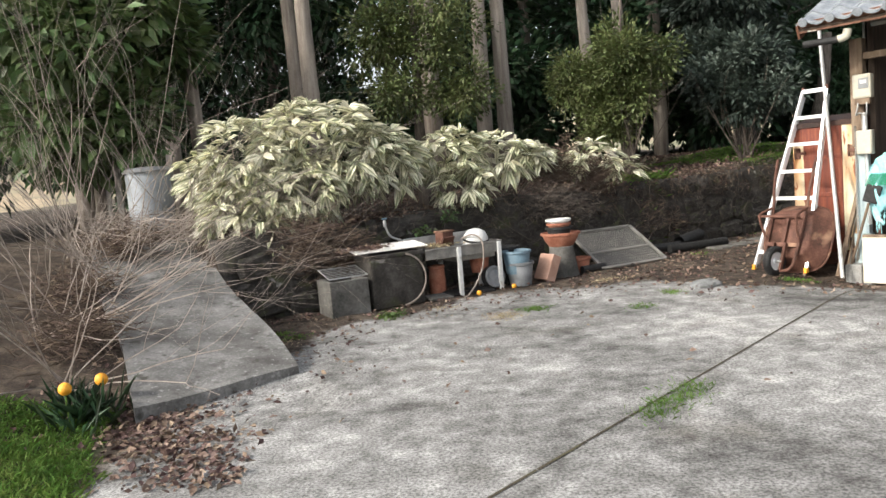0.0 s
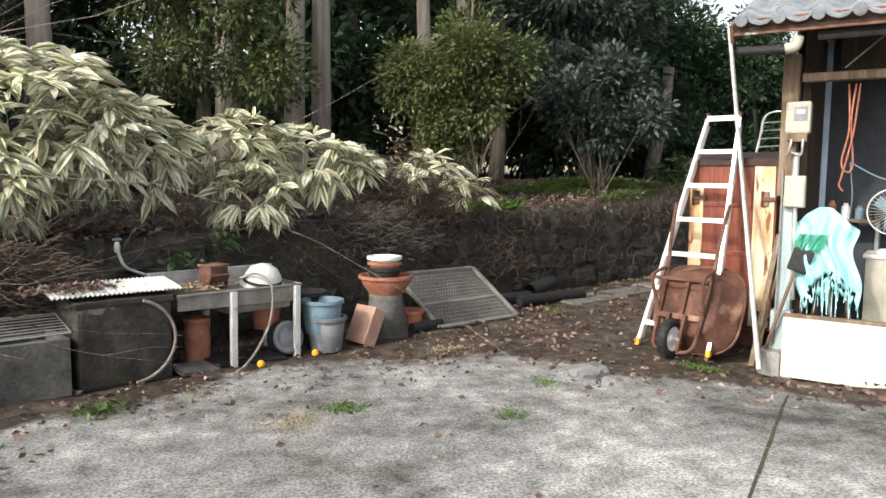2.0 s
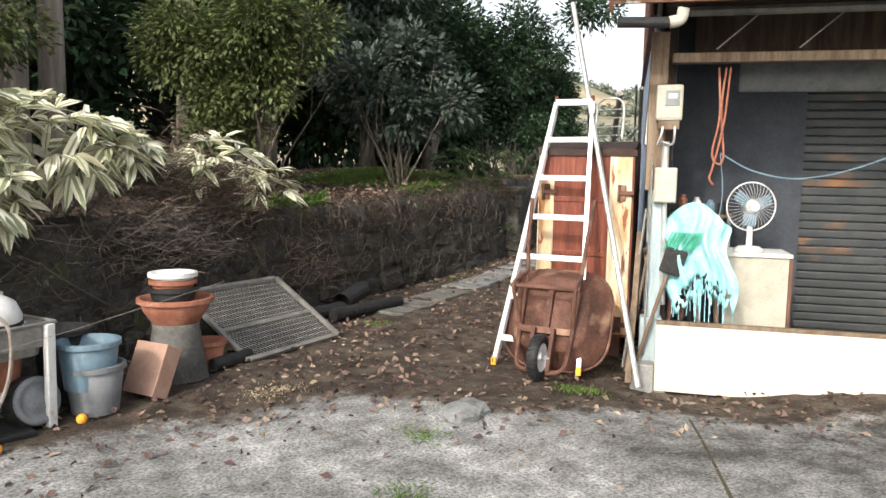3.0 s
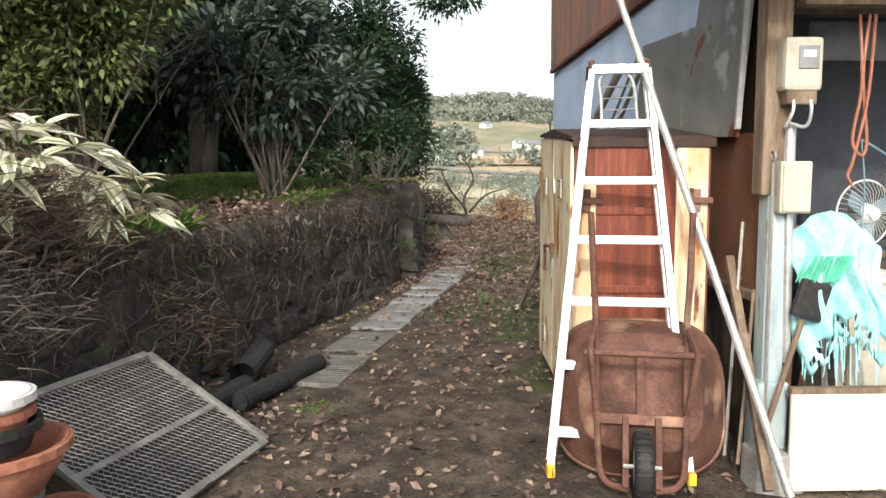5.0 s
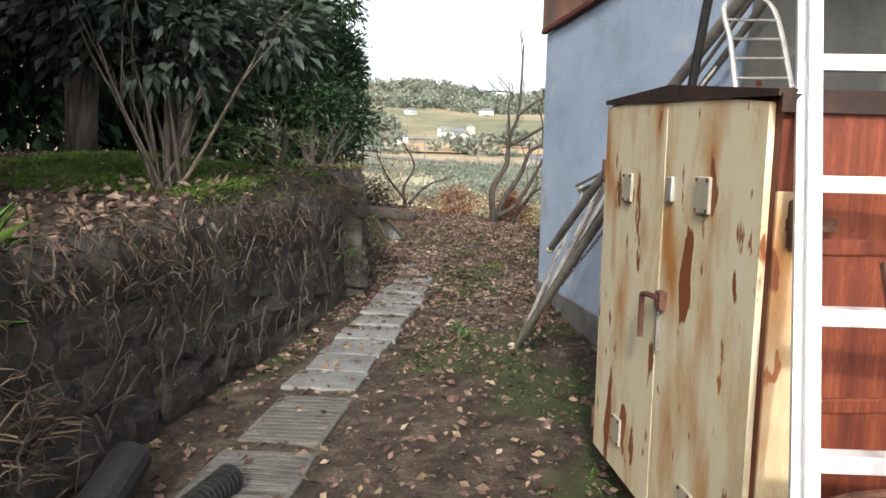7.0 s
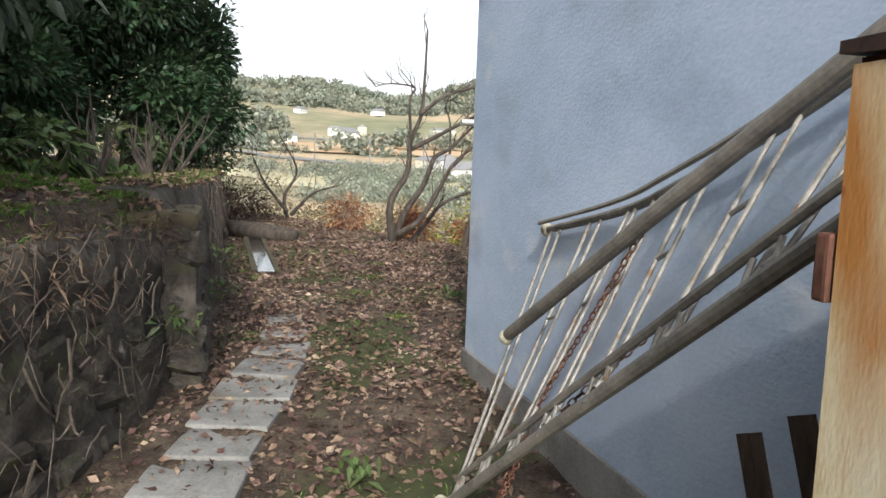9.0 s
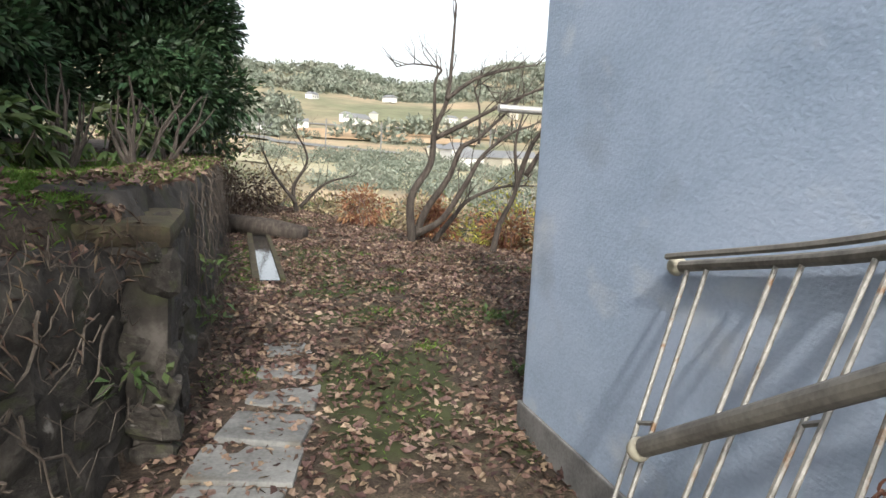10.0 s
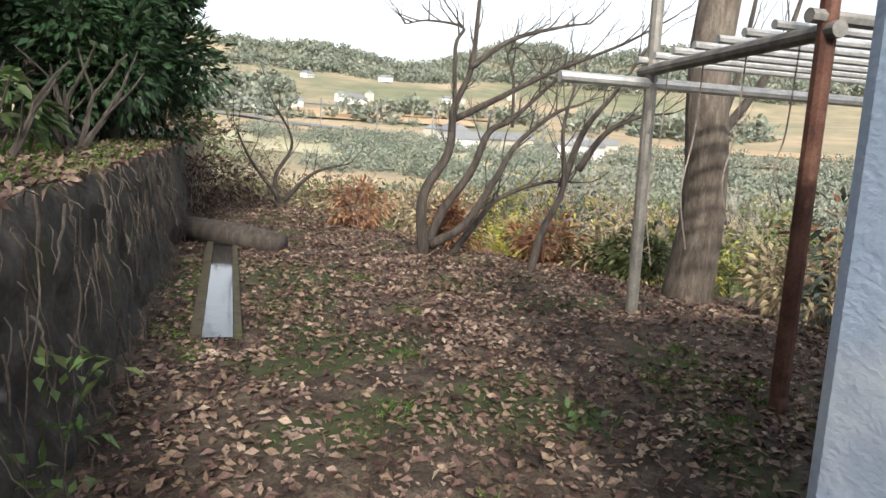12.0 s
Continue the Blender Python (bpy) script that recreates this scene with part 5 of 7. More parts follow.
part("brim", lathe([(0.15, 0.0), (0.185, -0.002), (0.185, 0.008), (0.15, 0.012)], 24, m=pose(0, 0, 0, 14, 0, 0)), WHITEP, helm)
part("strap", lathe([(0.158, 0.03), (0.162, 0.035), (0.160, 0.055), (0.156, 0.06)], 24, m=pose(0, 0, 0, 14, 0, 0)), BLACK, helm, "black band")
hose = thing("garden_hose", "tan hose hanging over the sink to the ground", "hose", R(1.22, 0))
part("tube", tb(curve_pts([(0.62, 0.25, 0.66), (0.66, 0.03, 0.72), (0.74, -0.06, 0.62), (0.72, -0.07, 0.35), (0.60, -0.08, 0.14), (0.45, -0.14, 0.03), (0.34, -0.22, 0.02)], 8), 0.011, 6), TWIG, hose)
tap = thing("garden_tap", "chrome tap on a pipe with a blue handle", "tap", R(1.0, 0.62, 0.0))
part("pipe", tb(curve_pts([(0.35, 0.02, 0.62), (0.22, 0.0, 0.70), (0.06, 0, 0.78), (0.0, 0, 0.92)], 6), 0.013, 8), GALV, tap)
part("body", lathe([(0.0, 0), (0.02, 0.0), (0.025, 0.04), (0.018, 0.08), (0, 0.085)], 12, m=pose(0, 0, 0.90)), GALV, tap)
part("handle", bx((0, 0, 1.0), (0.07, 0.015, 0.02), None, 0.005), BLUEPL, tap, "blue handle")


def pot(name, label, m, prof, material, category="pot", seg=24, rim=True):
    t = thing(name, label, category, m)
    part("wall", lathe(prof + [(r - 0.012, z) for r, z in reversed(prof)] + [(0.0, prof[0][1] + 0.012)], seg), material, t, smooth=True)
    if rim:
        r, z = prof[-1]
        part("rim", lathe([(r - 0.012, z), (r + 0.012, z - 0.002), (r + 0.014, z - 0.03), (r, z - 0.034)], seg), material, t)
    return t


pot("clay_pipe", "orange clay pipe section standing under the sink", R(1.48, 0.28), [(0.10, 0.0), (0.105, 0.2), (0.09, 0.38)], TERRA, "pipe")
pot("plant_pot", "terracotta pot under the sink", R(2.08, 0.25, 0.22), [(0.10, 0.0), (0.13, 0.2), (0.14, 0.24)], TERRA)
fanlid = thing("drain_cover", "grey round ribbed plastic cover leaning by the leg", "cover", R(2.16, 0.04, 0.0) @ pose(0, 0, 0.16, 76, 0, 0))
part("disc", lathe([(0, 0.0), (0.135, 0.0), (0.14, 0.01), (0.135, 0.03), (0.11, 0.035), (0.10, 0.022), (0.07, 0.022), (0.06, 0.032), (0.03, 0.032), (0, 0.036)], 28), GREYPL, fanlid, smooth=True)
part("back_ring", lathe([(0.14, -0.09), (0.15, -0.08), (0.145, 0.0), (0.135, 0.0)], 28), BLACK, fanlid)
for k, (x, y, s, a, lab) in enumerate([(1.62, 0.12, 0.34, 12, "flat black roofing offcut under the sink"), (1.9, 0.06, 0.30, -8, "flat dark plastic lid under the sink"), (1.30, 0.05, 0.30, 4, "dark board lying beside the tub")]):
    fl = thing("flat_board", lab, "board", R(x, y, 0.0, a))
    part("board", bx((0.05, 0, 0.03), (s, 0.24, 0.035), pose(0, 0, 0, 5, 3, 0), 0.01), BLACK if k < 2 else CONC_DARK, fl)
bk = pot("plastic_bucket", "grey plastic bucket at the bottom of the stack", R(2.53, 0.02), [(0.135, 0.0), (0.15, 0.12), (0.17, 0.30)], GREYPL, "bucket")
pot("plastic_bucket", "faded blue plastic bucket nested in the grey one", R(2.50, 0.03, 0.16), [(0.14, 0.0), (0.155, 0.12), (0.175, 0.29)], BLUEPL, "bucket")
dark = pot("plant_pot", "black plastic pot behind the buckets", R(2.55, 0.34), [(0.13, 0.0), (0.17, 0.48)], BLACK)
sq = thing("square_planter", "square terracotta planter tipped on its side", "planter", R(2.80, -0.02, 0.02) @ pose(0, 0, 0, 0, 24, 0))
for nm, c, s in (("bottom", (0, 0, 0.19), (0.02, 0.28, 0.34)), ("side", (0.06, -0.13, 0.19), (0.12, 0.02, 0.34)), ("side", (0.06, 0.13, 0.19), (0.12, 0.02, 0.34)), ("side", (0.06, 0, 0.35), (0.12, 0.26, 0.02)), ("side", (0.06, 0, 0.03), (0.12, 0.26, 0.02))):
    part(nm, bx(c, s, None, 0.006), PINKCLAY, sq)
pot("stone_planter", "grey stone pot carrying stacked flowerpots", R(3.32, 0.18), [(0.22, 0.0), (0.20, 0.10), (0.16, 0.36), (0.165, 0.40)], CONC_DARK, rim=False)
pot("plant_pot", "wide terracotta pot in the stack", R(3.32, 0.18, 0.40), [(0.16, 0.0), (0.22, 0.09), (0.25, 0.18)], TERRA)
pot("plant_pot", "black plastic pot in the stack", R(3.30, 0.18, 0.56), [(0.14, 0.0), (0.17, 0.10)], BLACK)
pot("plant_pot", "small terracotta pot in the stack", R(3.30, 0.18, 0.63), [(0.13, 0.0), (0.15, 0.08)], TERRA)
pot("plant_pot", "white plastic pot topping the stack", R(3.30, 0.18, 0.69), [(0.13, 0.0), (0.155, 0.07)], WHITEP)
pot("plant_pot", "terracotta pot lying behind the grate", R(3.66, 0.22, 0.0), [(0.10, 0.0), (0.13, 0.2)], TERRA)
lo = thing("dark_pipe_piece", "short dark pipe lying before the grate", "pipe", R(3.70, 0.05, 0.05))
part("pipe", tb([(-0.16, 0.0, 0.0), (0.22, 0.0, 0.0)], 0.05, 12), BLACK, lo)


def grate(m, w, l):
    """Galvanised expanded-metal screen in an angle frame."""
    g = thing("mesh_grate", "galvanised expanded-metal screen leaning on the wall", "grate", m)
    part("frame_side", bx((0.0, l / 2, 0), (0.04, l, 0.03), None, 0.004), GALVDARK, g)
    part("frame_side", bx((w, l / 2, 0), (0.04, l, 0.03), None, 0.004), GALVDARK, g)
    part("frame_side", bx((w / 2, 0.0, 0.0), (w - 0.04, 0.04, 0.03), None, 0.004), GALVDARK, g)
    part("frame_side", bx((w / 2, l, 0.0), (w - 0.04, 0.04, 0.03), None, 0.004), GALVDARK, g)
    part("middle_bar", bx((w / 2, l * 0.42, -0.006), (w - 0.04, 0.03, 0.02)), GALVDARK, g)
    bm = bmesh.new()
    nx_, ny_ = 30, 30
    sx, sy = (w - 0.04) / nx_, (l - 0.04) / ny_
    for j in range(ny_ + 1):
        pts = []
        for i in range(nx_ * 2 + 1):
            pts.append((0.02 + i * sx / 2, 0.02 + j * sy + (0.42 * sy if (i + 0) % 2 else -0.42 * sy) * (1 if j % 2 else -1) * 1.0, 0.004 * (i % 2)))
        for a, b in zip(pts, pts[1:]):
            va = [bm.verts.new((a[0], a[1] - 0.0035, a[2])), bm.verts.new((a[0], a[1] + 0.0035, a[2] + 0.003)), bm.verts.new((b[0], b[1] + 0.0035, b[2] + 0.003)), bm.verts.new((b[0], b[1] - 0.0035, b[2]))]
            bm.faces.new(va)
    part("mesh", bm, GALVDARK, g, "diamond wire mesh")
    # Added black sheet: stands in for the shade seen through the diamonds.
    part("dirt_sheet", bx((w / 2, l / 2, -0.03), (w - 0.06, l - 0.06, 0.008)), BLACK, g, "added black sheet for the shade behind the mesh")


_a, _b, _t = Vector((2.15, 9.60, 0.05)), Vector((3.12, 10.1, 0.05)), Vector((2.64, 10.66, 0.48))
_x = (_b - _a).normalized()
_y = (_t - _b)
_y = (_y - _x * _y.dot(_x)).normalized()
_m = Matrix((_x, _y, _x.cross(_y))).transposed().to_4x4()
_m.translation = _a
grate(_m, (_b - _a).length, 0.86)

pipe = thing("ribbed_drain_pipe", "black corrugated drain pipe by the wall foot", "pipe")
bm = bmesh.new()
for i in range(60):
    f = i / 59
    x, y = 3.35 + 0.95 * f, 10.72 + 0.42 * f
    tube(bm, [(x, y, 0.09), (x + 0.009, y + 0.004, 0.09)], 0.068 if i % 2 else 0.060, 12)
tagged(part("ribbing", bm, BLACK, pipe), kind="stuff")
part("core", tb([(3.34, 10.715, 0.09), (4.31, 11.145, 0.09)], 0.061, 12), BLACK, pipe)
stub = thing("drain_pipe", "open grey-black drain pipe coming out of the wall", "pipe")
part("pipe", tb([(3.58, 11.05, 0.15), (4.0, 11.42, 0.20)], 0.09, 16, False), BLACK, stub)
part("bore", tb([(3.74, 11.19, 0.169), (4.0, 11.42, 0.20)], 0.086, 16), BLACK, stub)
low = thing("drain_pipe", "black drain pipe lying behind the grate", "pipe")
part("pipe", tb([(2.95, 10.62, 0.12), (3.55, 10.98, 0.10)], 0.07, 12), BLACK, low)

# ---- the path's slabs ----
slabs = [((4.35, 11.12), 0.95, 0.50, 33, CONC_DARK), ((5.15, 11.60), 0.78, 0.46, 31, CONC_DARK)]
for k in range(8):
    f = k / 7
    slabs.append(((5.78 + 2.52 * f, 12.02 + 1.36 * f), 0.425 + 0.015 * ((k * 7) % 3), 0.50 - 0.03 * ((k * 5) % 3), 29 + 3 * math.sin(k * 2.3), SLAB))
slabs += [((8.70, 13.62), 0.40, 0.42, 32, SLAB), ((9.02, 13.86), 0.32, 0.36, 36, SLAB), ((9.35, 14.15), 0.28, 0.3, 50, SLAB)]
for (x, y), l, wd, a, mt in slabs:
    st = thing("paving_slab", "flat grey concrete slab set in the earth path" if mt is SLAB else "dark ribbed drain cover slab set in the path", "slab", pose(x, y, gz(x, y) - (0.014 if x < 8.6 else 0.027), rnd.uniform(-1.5, 1.5), rnd.uniform(-1.5, 1.5), a), group="path slabs")
    part("slab", bx((0, 0, 0), (l * 0.96, wd, 0.07), None, 0.014), mt, st)
    if mt is CONC_DARK:
        for q in range(int(l / 0.06)):
            part("groove_bar", bx((-l / 2 + 0.05 + q * 0.06, 0, 0.0355), (0.034, wd - 0.06, 0.006)), mt, st)

# stone in the yard
yst = thing("pale_stone", "pale flat broken concrete lump in the yard", "stone", pose(2.95, 7.80, 0.03, 0, 0, 20))
bm = bmesh.new()
bmesh.ops.create_icosphere(bm, subdivisions=3, radius=1)
for v in bm.verts:
    v.co = Vector((v.co.x * 0.19, v.co.y * 0.13, max(-0.03, v.co.z * 0.075))) * (1 + 0.25 * noise.noise(v.co * 2.2))
part("lump", bm, SLAB, yst)
for x, y in [(ROW @ Vector(q)).xy for q in ((1.80, -0.16, 0), (2.33, -0.12, 0))]:
    fr = thing("orange_fruit", "fallen orange citrus fruit on the concrete", "fruit", pose(x, y, gz(x, y) + 0.03), group="fallen fruit")
    bm = bmesh.new()
    bmesh.ops.create_uvsphere(bm, u_segments=14, v_segments=9, radius=0.032)
    part("fruit", bm, FRUIT, fr, smooth=True)

# ---- the railing against the blue wall ----
rail = thing("metal_railing", "spare grey tubular railing leaning on the blue wall", "railing", SHED)
top_r = curve_pts([(5.05, 0.10, 1.30), (4.28, 0.11, 1.45), (3.87, 0.12, 1.57), (3.17, 0.13, 1.84), (2.2, 0.14, 2.36)], 8)
bot_r = [Vector((4.57, 0.74, 0.07)), Vector((3.6, 0.68, 0.78)), Vector((2.45, 0.62, 1.60))]
part("top_rail", tb(top_r, 0.020, 10), GALVDARK, rail)
part("top_strip", tb([p + Vector((0.0, 0.05, 0.035)) for p in top_r], 0.012, 6), GALVDARK, rail)
part("bottom_rail", tb(bot_r, 0.024, 10), GALVDARK, rail)
part("lower_strip", tb([p + Vector((0.02, -0.04, 0.10)) for p in bot_r], 0.014, 6), GALVDARK, rail)
part("handrail", tb([(4.52, 0.50, 0.87), (3.4, 0.46, 1.52), (2.1, 0.34, 2.30)], 0.029, 12), GALVDARK, rail, "thick grey handrail")
for p in ((5.06, 0.10, 1.30), (4.55, 0.50, 0.85), (4.60, 0.77, 0.06)):
    bm = bmesh.new()
    bmesh.ops.create_uvsphere(bm, u_segments=12, v_segments=8, radius=0.036)
    bmesh.ops.translate(bm, vec=p, verts=bm.verts)
    part("end_cap", bm, CREAM, rail, "pale end cap", smooth=True)


def along(pts, f):
    i = min(int(f * (len(pts) - 1)), len(pts) - 2)
    return pts[i].lerp(pts[i + 1], f * (len(pts) - 1) - i)


for k in range(7):
    for s in (0.0, 0.034):
        f = 0.02 + k * 0.135 + s
        a, b = along(top_r, f), along(bot_r, max(0.0, f * 1.02))
        part("baluster", tb([a, a.lerp(b, 0.9), b + Vector((0.02 if s else -0.01, 0.0, 0.02))], 0.0085, 7), BARGREY, rail, "thin galvanised bar")
    a, b = along(top_r, 0.02 + k * 0.135), along(top_r, 0.054 + k * 0.135)
    c, d = along(bot_r, 0.02 + k * 0.137), along(bot_r, 0.055 + k * 0.137)
    part("tie", tb([a.lerp(c, 0.4), b.lerp(d, 0.4)], 0.008, 5), BARGREY, rail)
for k in range(7):
    f = 0.02 + k * 0.135
    a, b = along(bot_r, f * 1.02), along(bot_r, (f + 0.034) * 1.02)
    up = Vector((0.0, -0.03, 0.09))
    part("loop", tb(curve_pts([a + up, a + up * 0.35, (a + b) / 2 + Vector((0, 0.02, 0.0)), b + up * 0.35, b + up], 4), 0.0085, 6), BARGREY, rail)
chain = thing("rusty_chain", "rusty chain hanging in a loop from the railing", "chain", SHED)
cp = curve_pts([(3.55, 0.42, 1.46), (3.75, 0.50, 1.1), (3.95, 0.58, 0.75), (4.02, 0.68, 0.42), (3.92, 0.74, 0.38), (3.85, 0.66, 0.62), (3.55, 0.50, 1.0), (3.15, 0.40, 1.36)], 14)
for i, p in enumerate(cp[:-1]):
    q = cp[i + 1]
    d = (q - p)
    m = Matrix.Translation((p + q) / 2) @ d.to_track_quat("X", "Z").to_matrix().to_4x4() @ pose(0, 0, 0, 90 * (i % 2), 0, 0)
    lk = tb([(0.62 * d.length * math.cos(a), 0.010 * math.sin(a), 0) for a in [j * math.pi / 5 for j in range(11)]], 0.0035, 4, False)
    bmesh.ops.transform(lk, matrix=m, verts=lk.verts)
    part("link", lk, RUST, chain)
frame2 = thing("bed_frame", "white tubular metal frame on the locker top", "frame", SHED @ pose(1.75, 0.52, 1.81) @ Matrix.Diagonal((0.7, 0.9, 0.6, 1)))
part("outline", tb(curve_pts([(0.0, 0.05, 0.0), (0.15, 0.03, 0.35), (0.28, 0.02, 0.62), (0.34, -0.1, 0.72), (0.30, -0.24, 0.62), (0.05, -0.24, 0.05)], 6), 0.014, 8), GALV, frame2)
for k in range(4):
    part("bar", tb([(0.05 + 0.06 * k, 0.03, 0.10 + 0.14 * k), (0.08 + 0.06 * k, -0.24, 0.12 + 0.14 * k)], 0.009, 6), GALV, frame2)
part("dark_arm", tb([(0.45, 0.1, 0.0), (0.2, 0.12, 0.75)], 0.024, 8), BLACK, frame2)
prop2 = thing("timber_prop", "dark weathered timber easel behind the locker", "prop", SHED @ pose(2.75, 0.2, 0.0))
part("plank", bx((0.0, 0.1, 0.5), (0.06, 0.04, 1.1), pose(0, 0, 0, 0, 22, 0)), DARKWOOD, prop2)
part("plank", bx((0.16, 0.14, 0.45), (0.06, 0.04, 1.0), pose(0, 0, 0, 0, 22, 0)), DARKWOOD, prop2)
part("rung", bx((0.06, 0.14, 0.4), (0.22, 0.03, 0.05)), DARKWOOD, prop2)
# ---- the pergola and the big trunk ----
perg = thing("pergola", "rough pergola of steel tubes and rusty posts", "pergola")
PZ = 2.28
p1, p2 = Vector((13.66, 13.78, 0.2)), Vector((11.95, 12.52, 0.15))
part("post", tb([p1, p1 + Vector((-0.25, -0.02, 3.0))], 0.05, 10), GALVDARK, perg)
part("post", tb([p2, p2 + Vector((-0.06, 0.0, 3.2))], 0.05, 10), RUST, perg, "rusty brown post")
U_ = Vector((0.719, 0.695, 0))
V_ = Vector((0.695, -0.719, 0))
q1 = p1 + Vector((-0.18, 0, PZ - 0.2))
q2 = p2 + Vector((-0.04, 0, PZ - 0.1))
part("beam", tb([q1 + (q1 - q2).normalized() * 0.15, q2 + (q2 - q1).normalized() * 0.1], 0.045, 10), GALVDARK, perg)
part("beam", tb([q1 - V_ * 0.75 + Vector((0, 0, -0.10)), q1 + V_ * 2.6 + Vector((0, 0, -0.10))], 0.045, 10), GALV, perg)
for k in range(8):
    o = q1.lerp(q2, k / 7.0) + Vector((0, 0, 0.07))
    part("rafter", tb([o - V_ * 0.12, o + V_ * 2.6], 0.028 + 0.012 * (k == 7), 8), GALV if k < 7 else GALVDARK, perg)
wires = thing("hanging_wires", "loose wires dangling from the pergola", "wire")
for k in range(4):
    o = q1.lerp(q2, 0.15 + 0.25 * k)
    part("wire", tb(curve_pts([o, o + Vector((0.05, 0.02, -0.5)), o + Vector((-0.03, 0.05, -1.0 + 0.1 * k)), o + Vector((0.08, 0.0, -1.5 + 0.2 * k))], 5), 0.006, 4), TWIG, wires)

bt = thing("tree_trunk", "stout pale-topped tree trunk by the pergola", "tree", pose(14.95, 13.55, 0.1))
bm = bmesh.new()
pts = [Vector((0.05 * math.sin(i), 0.04 * math.cos(i * 1.3), -0.2 + 0.55 * i)) for i in range(14)]
tube(bm, pts, [0.27, 0.235, 0.21, 0.20, 0.195, 0.19, 0.185, 0.185, 0.18, 0.175, 0.17, 0.165, 0.16, 0.15], 18)
for v in bm.verts:
    v.co += v.co.normalized() * 0.02 * noise.noise(v.co * 6)
part("trunk", bm, BARK, bt, smooth=True)


# ---- dry growth on the wall, stumps, bare shrubs ----
def sprays(name, label, category, mounds, n, length, material, r=0.0035, droop=0.4):
    """A dead, twiggy bush: many thin bent sprays from a few centres."""
    t = thing(name, label, category)
    bm = bmesh.new()
    for c, s in mounds:
        for k in range(n):
            a, b = rnd.uniform(0, 6.28), rnd.uniform(-0.4, 1.0)
            d = Vector((math.cos(a), math.sin(a), b)).normalized()
            p = Vector(c) + Vector((rnd.gauss(0, s[0] * 0.4), rnd.gauss(0, s[1] * 0.4), rnd.gauss(0, s[2] * 0.4)))
            q = p + d * length * rnd.uniform(0.4, 1.0)
            e = q + (d + Vector((0, 0, -droop))).normalized() * length * 0.5
            vs = [bm.verts.new(p + Vector((0, 0, -r))), bm.verts.new(p + Vector((r, r, r))), bm.verts.new(q + Vector((-r, r, r)) * 0.7), bm.verts.new(q + Vector((0, 0, -r)) * 0.7), bm.verts.new(e)]
            bm.faces.new((vs[0], vs[1], vs[2], vs[3]))
            bm.faces.new((vs[3], vs[2], vs[4]))
    part("foliage", bm, material, t)
    return t


sprays("dead_shrub", "dead brown conifer sprays hanging over the wall", "shrub", [((-1.5, 8.15, 0.85), (0.45, 0.25, 0.4)), ((-1.1, 8.4, 0.65), (0.4, 0.2, 0.4))], 1100, 0.16, DRYBROWN)
sprays("dead_shrub", "reddish-brown dead shrub on the wall top", "shrub", [((1.85, 10.85, 1.40), (0.5, 0.4, 0.45)), ((2.4, 11.0, 1.20), (0.4, 0.3, 0.35))], 1000, 0.17, DRYBROWN)
sprays("twiggy_shrub", "grey leafless twigs tumbling over the wall", "shrub", [((1.55, 10.2, 0.95), (0.5, 0.25, 0.3)), ((1.9, 10.45, 0.85), (0.4, 0.2, 0.25))], 330, 0.2, ROOT)
sprays("dead_creeper", "dry reddish creeper on the stone wall", "creeper", [((3.15, 11.2, 0.55), (0.4, 0.25, 0.4)), ((3.6, 11.5, 0.4), (0.3, 0.15, 0.3))], 170, 0.12, DRYBROWN)
sprays("dry_brush", "grey-brown dead brush beside the ramp", "shrub", [((-2.9, 5.6, 0.45), (0.5, 0.6, 0.25)), ((-3.4, 6.6, 0.7), (0.5, 0.6, 0.25)), ((-3.6, 8.0, 1.0), (0.6, 0.5, 0.3))], 800, 0.2, DRYBROWN)
sprays("dry_brush", "pale dead stalks at the ramp's head", "shrub", [((-2.9, 8.6, 1.1), (0.5, 0.4, 0.25)), ((-3.9, 9.0, 1.15), (0.7, 0.5, 0.3))], 500, 0.25, TWIG)

roots = thing("hanging_roots", "tangle of dry roots and stems over the wall face", "roots", kind="stuff")
bm = bmesh.new()
dl = [0.0]
for a, b in zip(WALL_A, WALL_A[1:]):
    dl.append(dl[-1] + math.dist(a, b))
for k in range(620):
    d = rnd.uniform(2.2, dl[-1] - 0.1)
    x, y = np.interp(d, dl, [p[0] for p in WALL_A]), np.interp(d, dl, [p[1] for p in WALL_A])
    top = 0.98 + 0.02 * d
    z = top + 0.08 - (top - 0.2) * rnd.random() ** 1.8
    n_ = Vector((-0.5, 0.86, 0))
    p = Vector((x, y, z)) + n_ * (0.14 * z - 0.10)
    s = rnd.uniform(-1.3, 1.3)
    ln = rnd.uniform(0.08, 0.42)
    pts = [p]
    for q in range(4):
        s += rnd.uniform(-0.7, 0.7)
        pts.append(pts[-1] + Vector((0.86 * s, 0.5 * s, 0)) * ln * 0.25 + Vector((0, 0, ln * rnd.uniform(-0.4, 0.12))) + n_ * rnd.uniform(-0.03, 0.02))
    r = rnd.choice([0.002, 0.002, 0.003, 0.004, 0.007])
    tube(bm, pts, [r, r, r, r * 0.8, r * 0.4], 4, False)
part("stem", bm, ROOT, roots)

dry = thing("dry_overhang", "dry brown stalks and dead leaves along the wall top", "brush", kind="stuff")
Ps, Ds = [], []
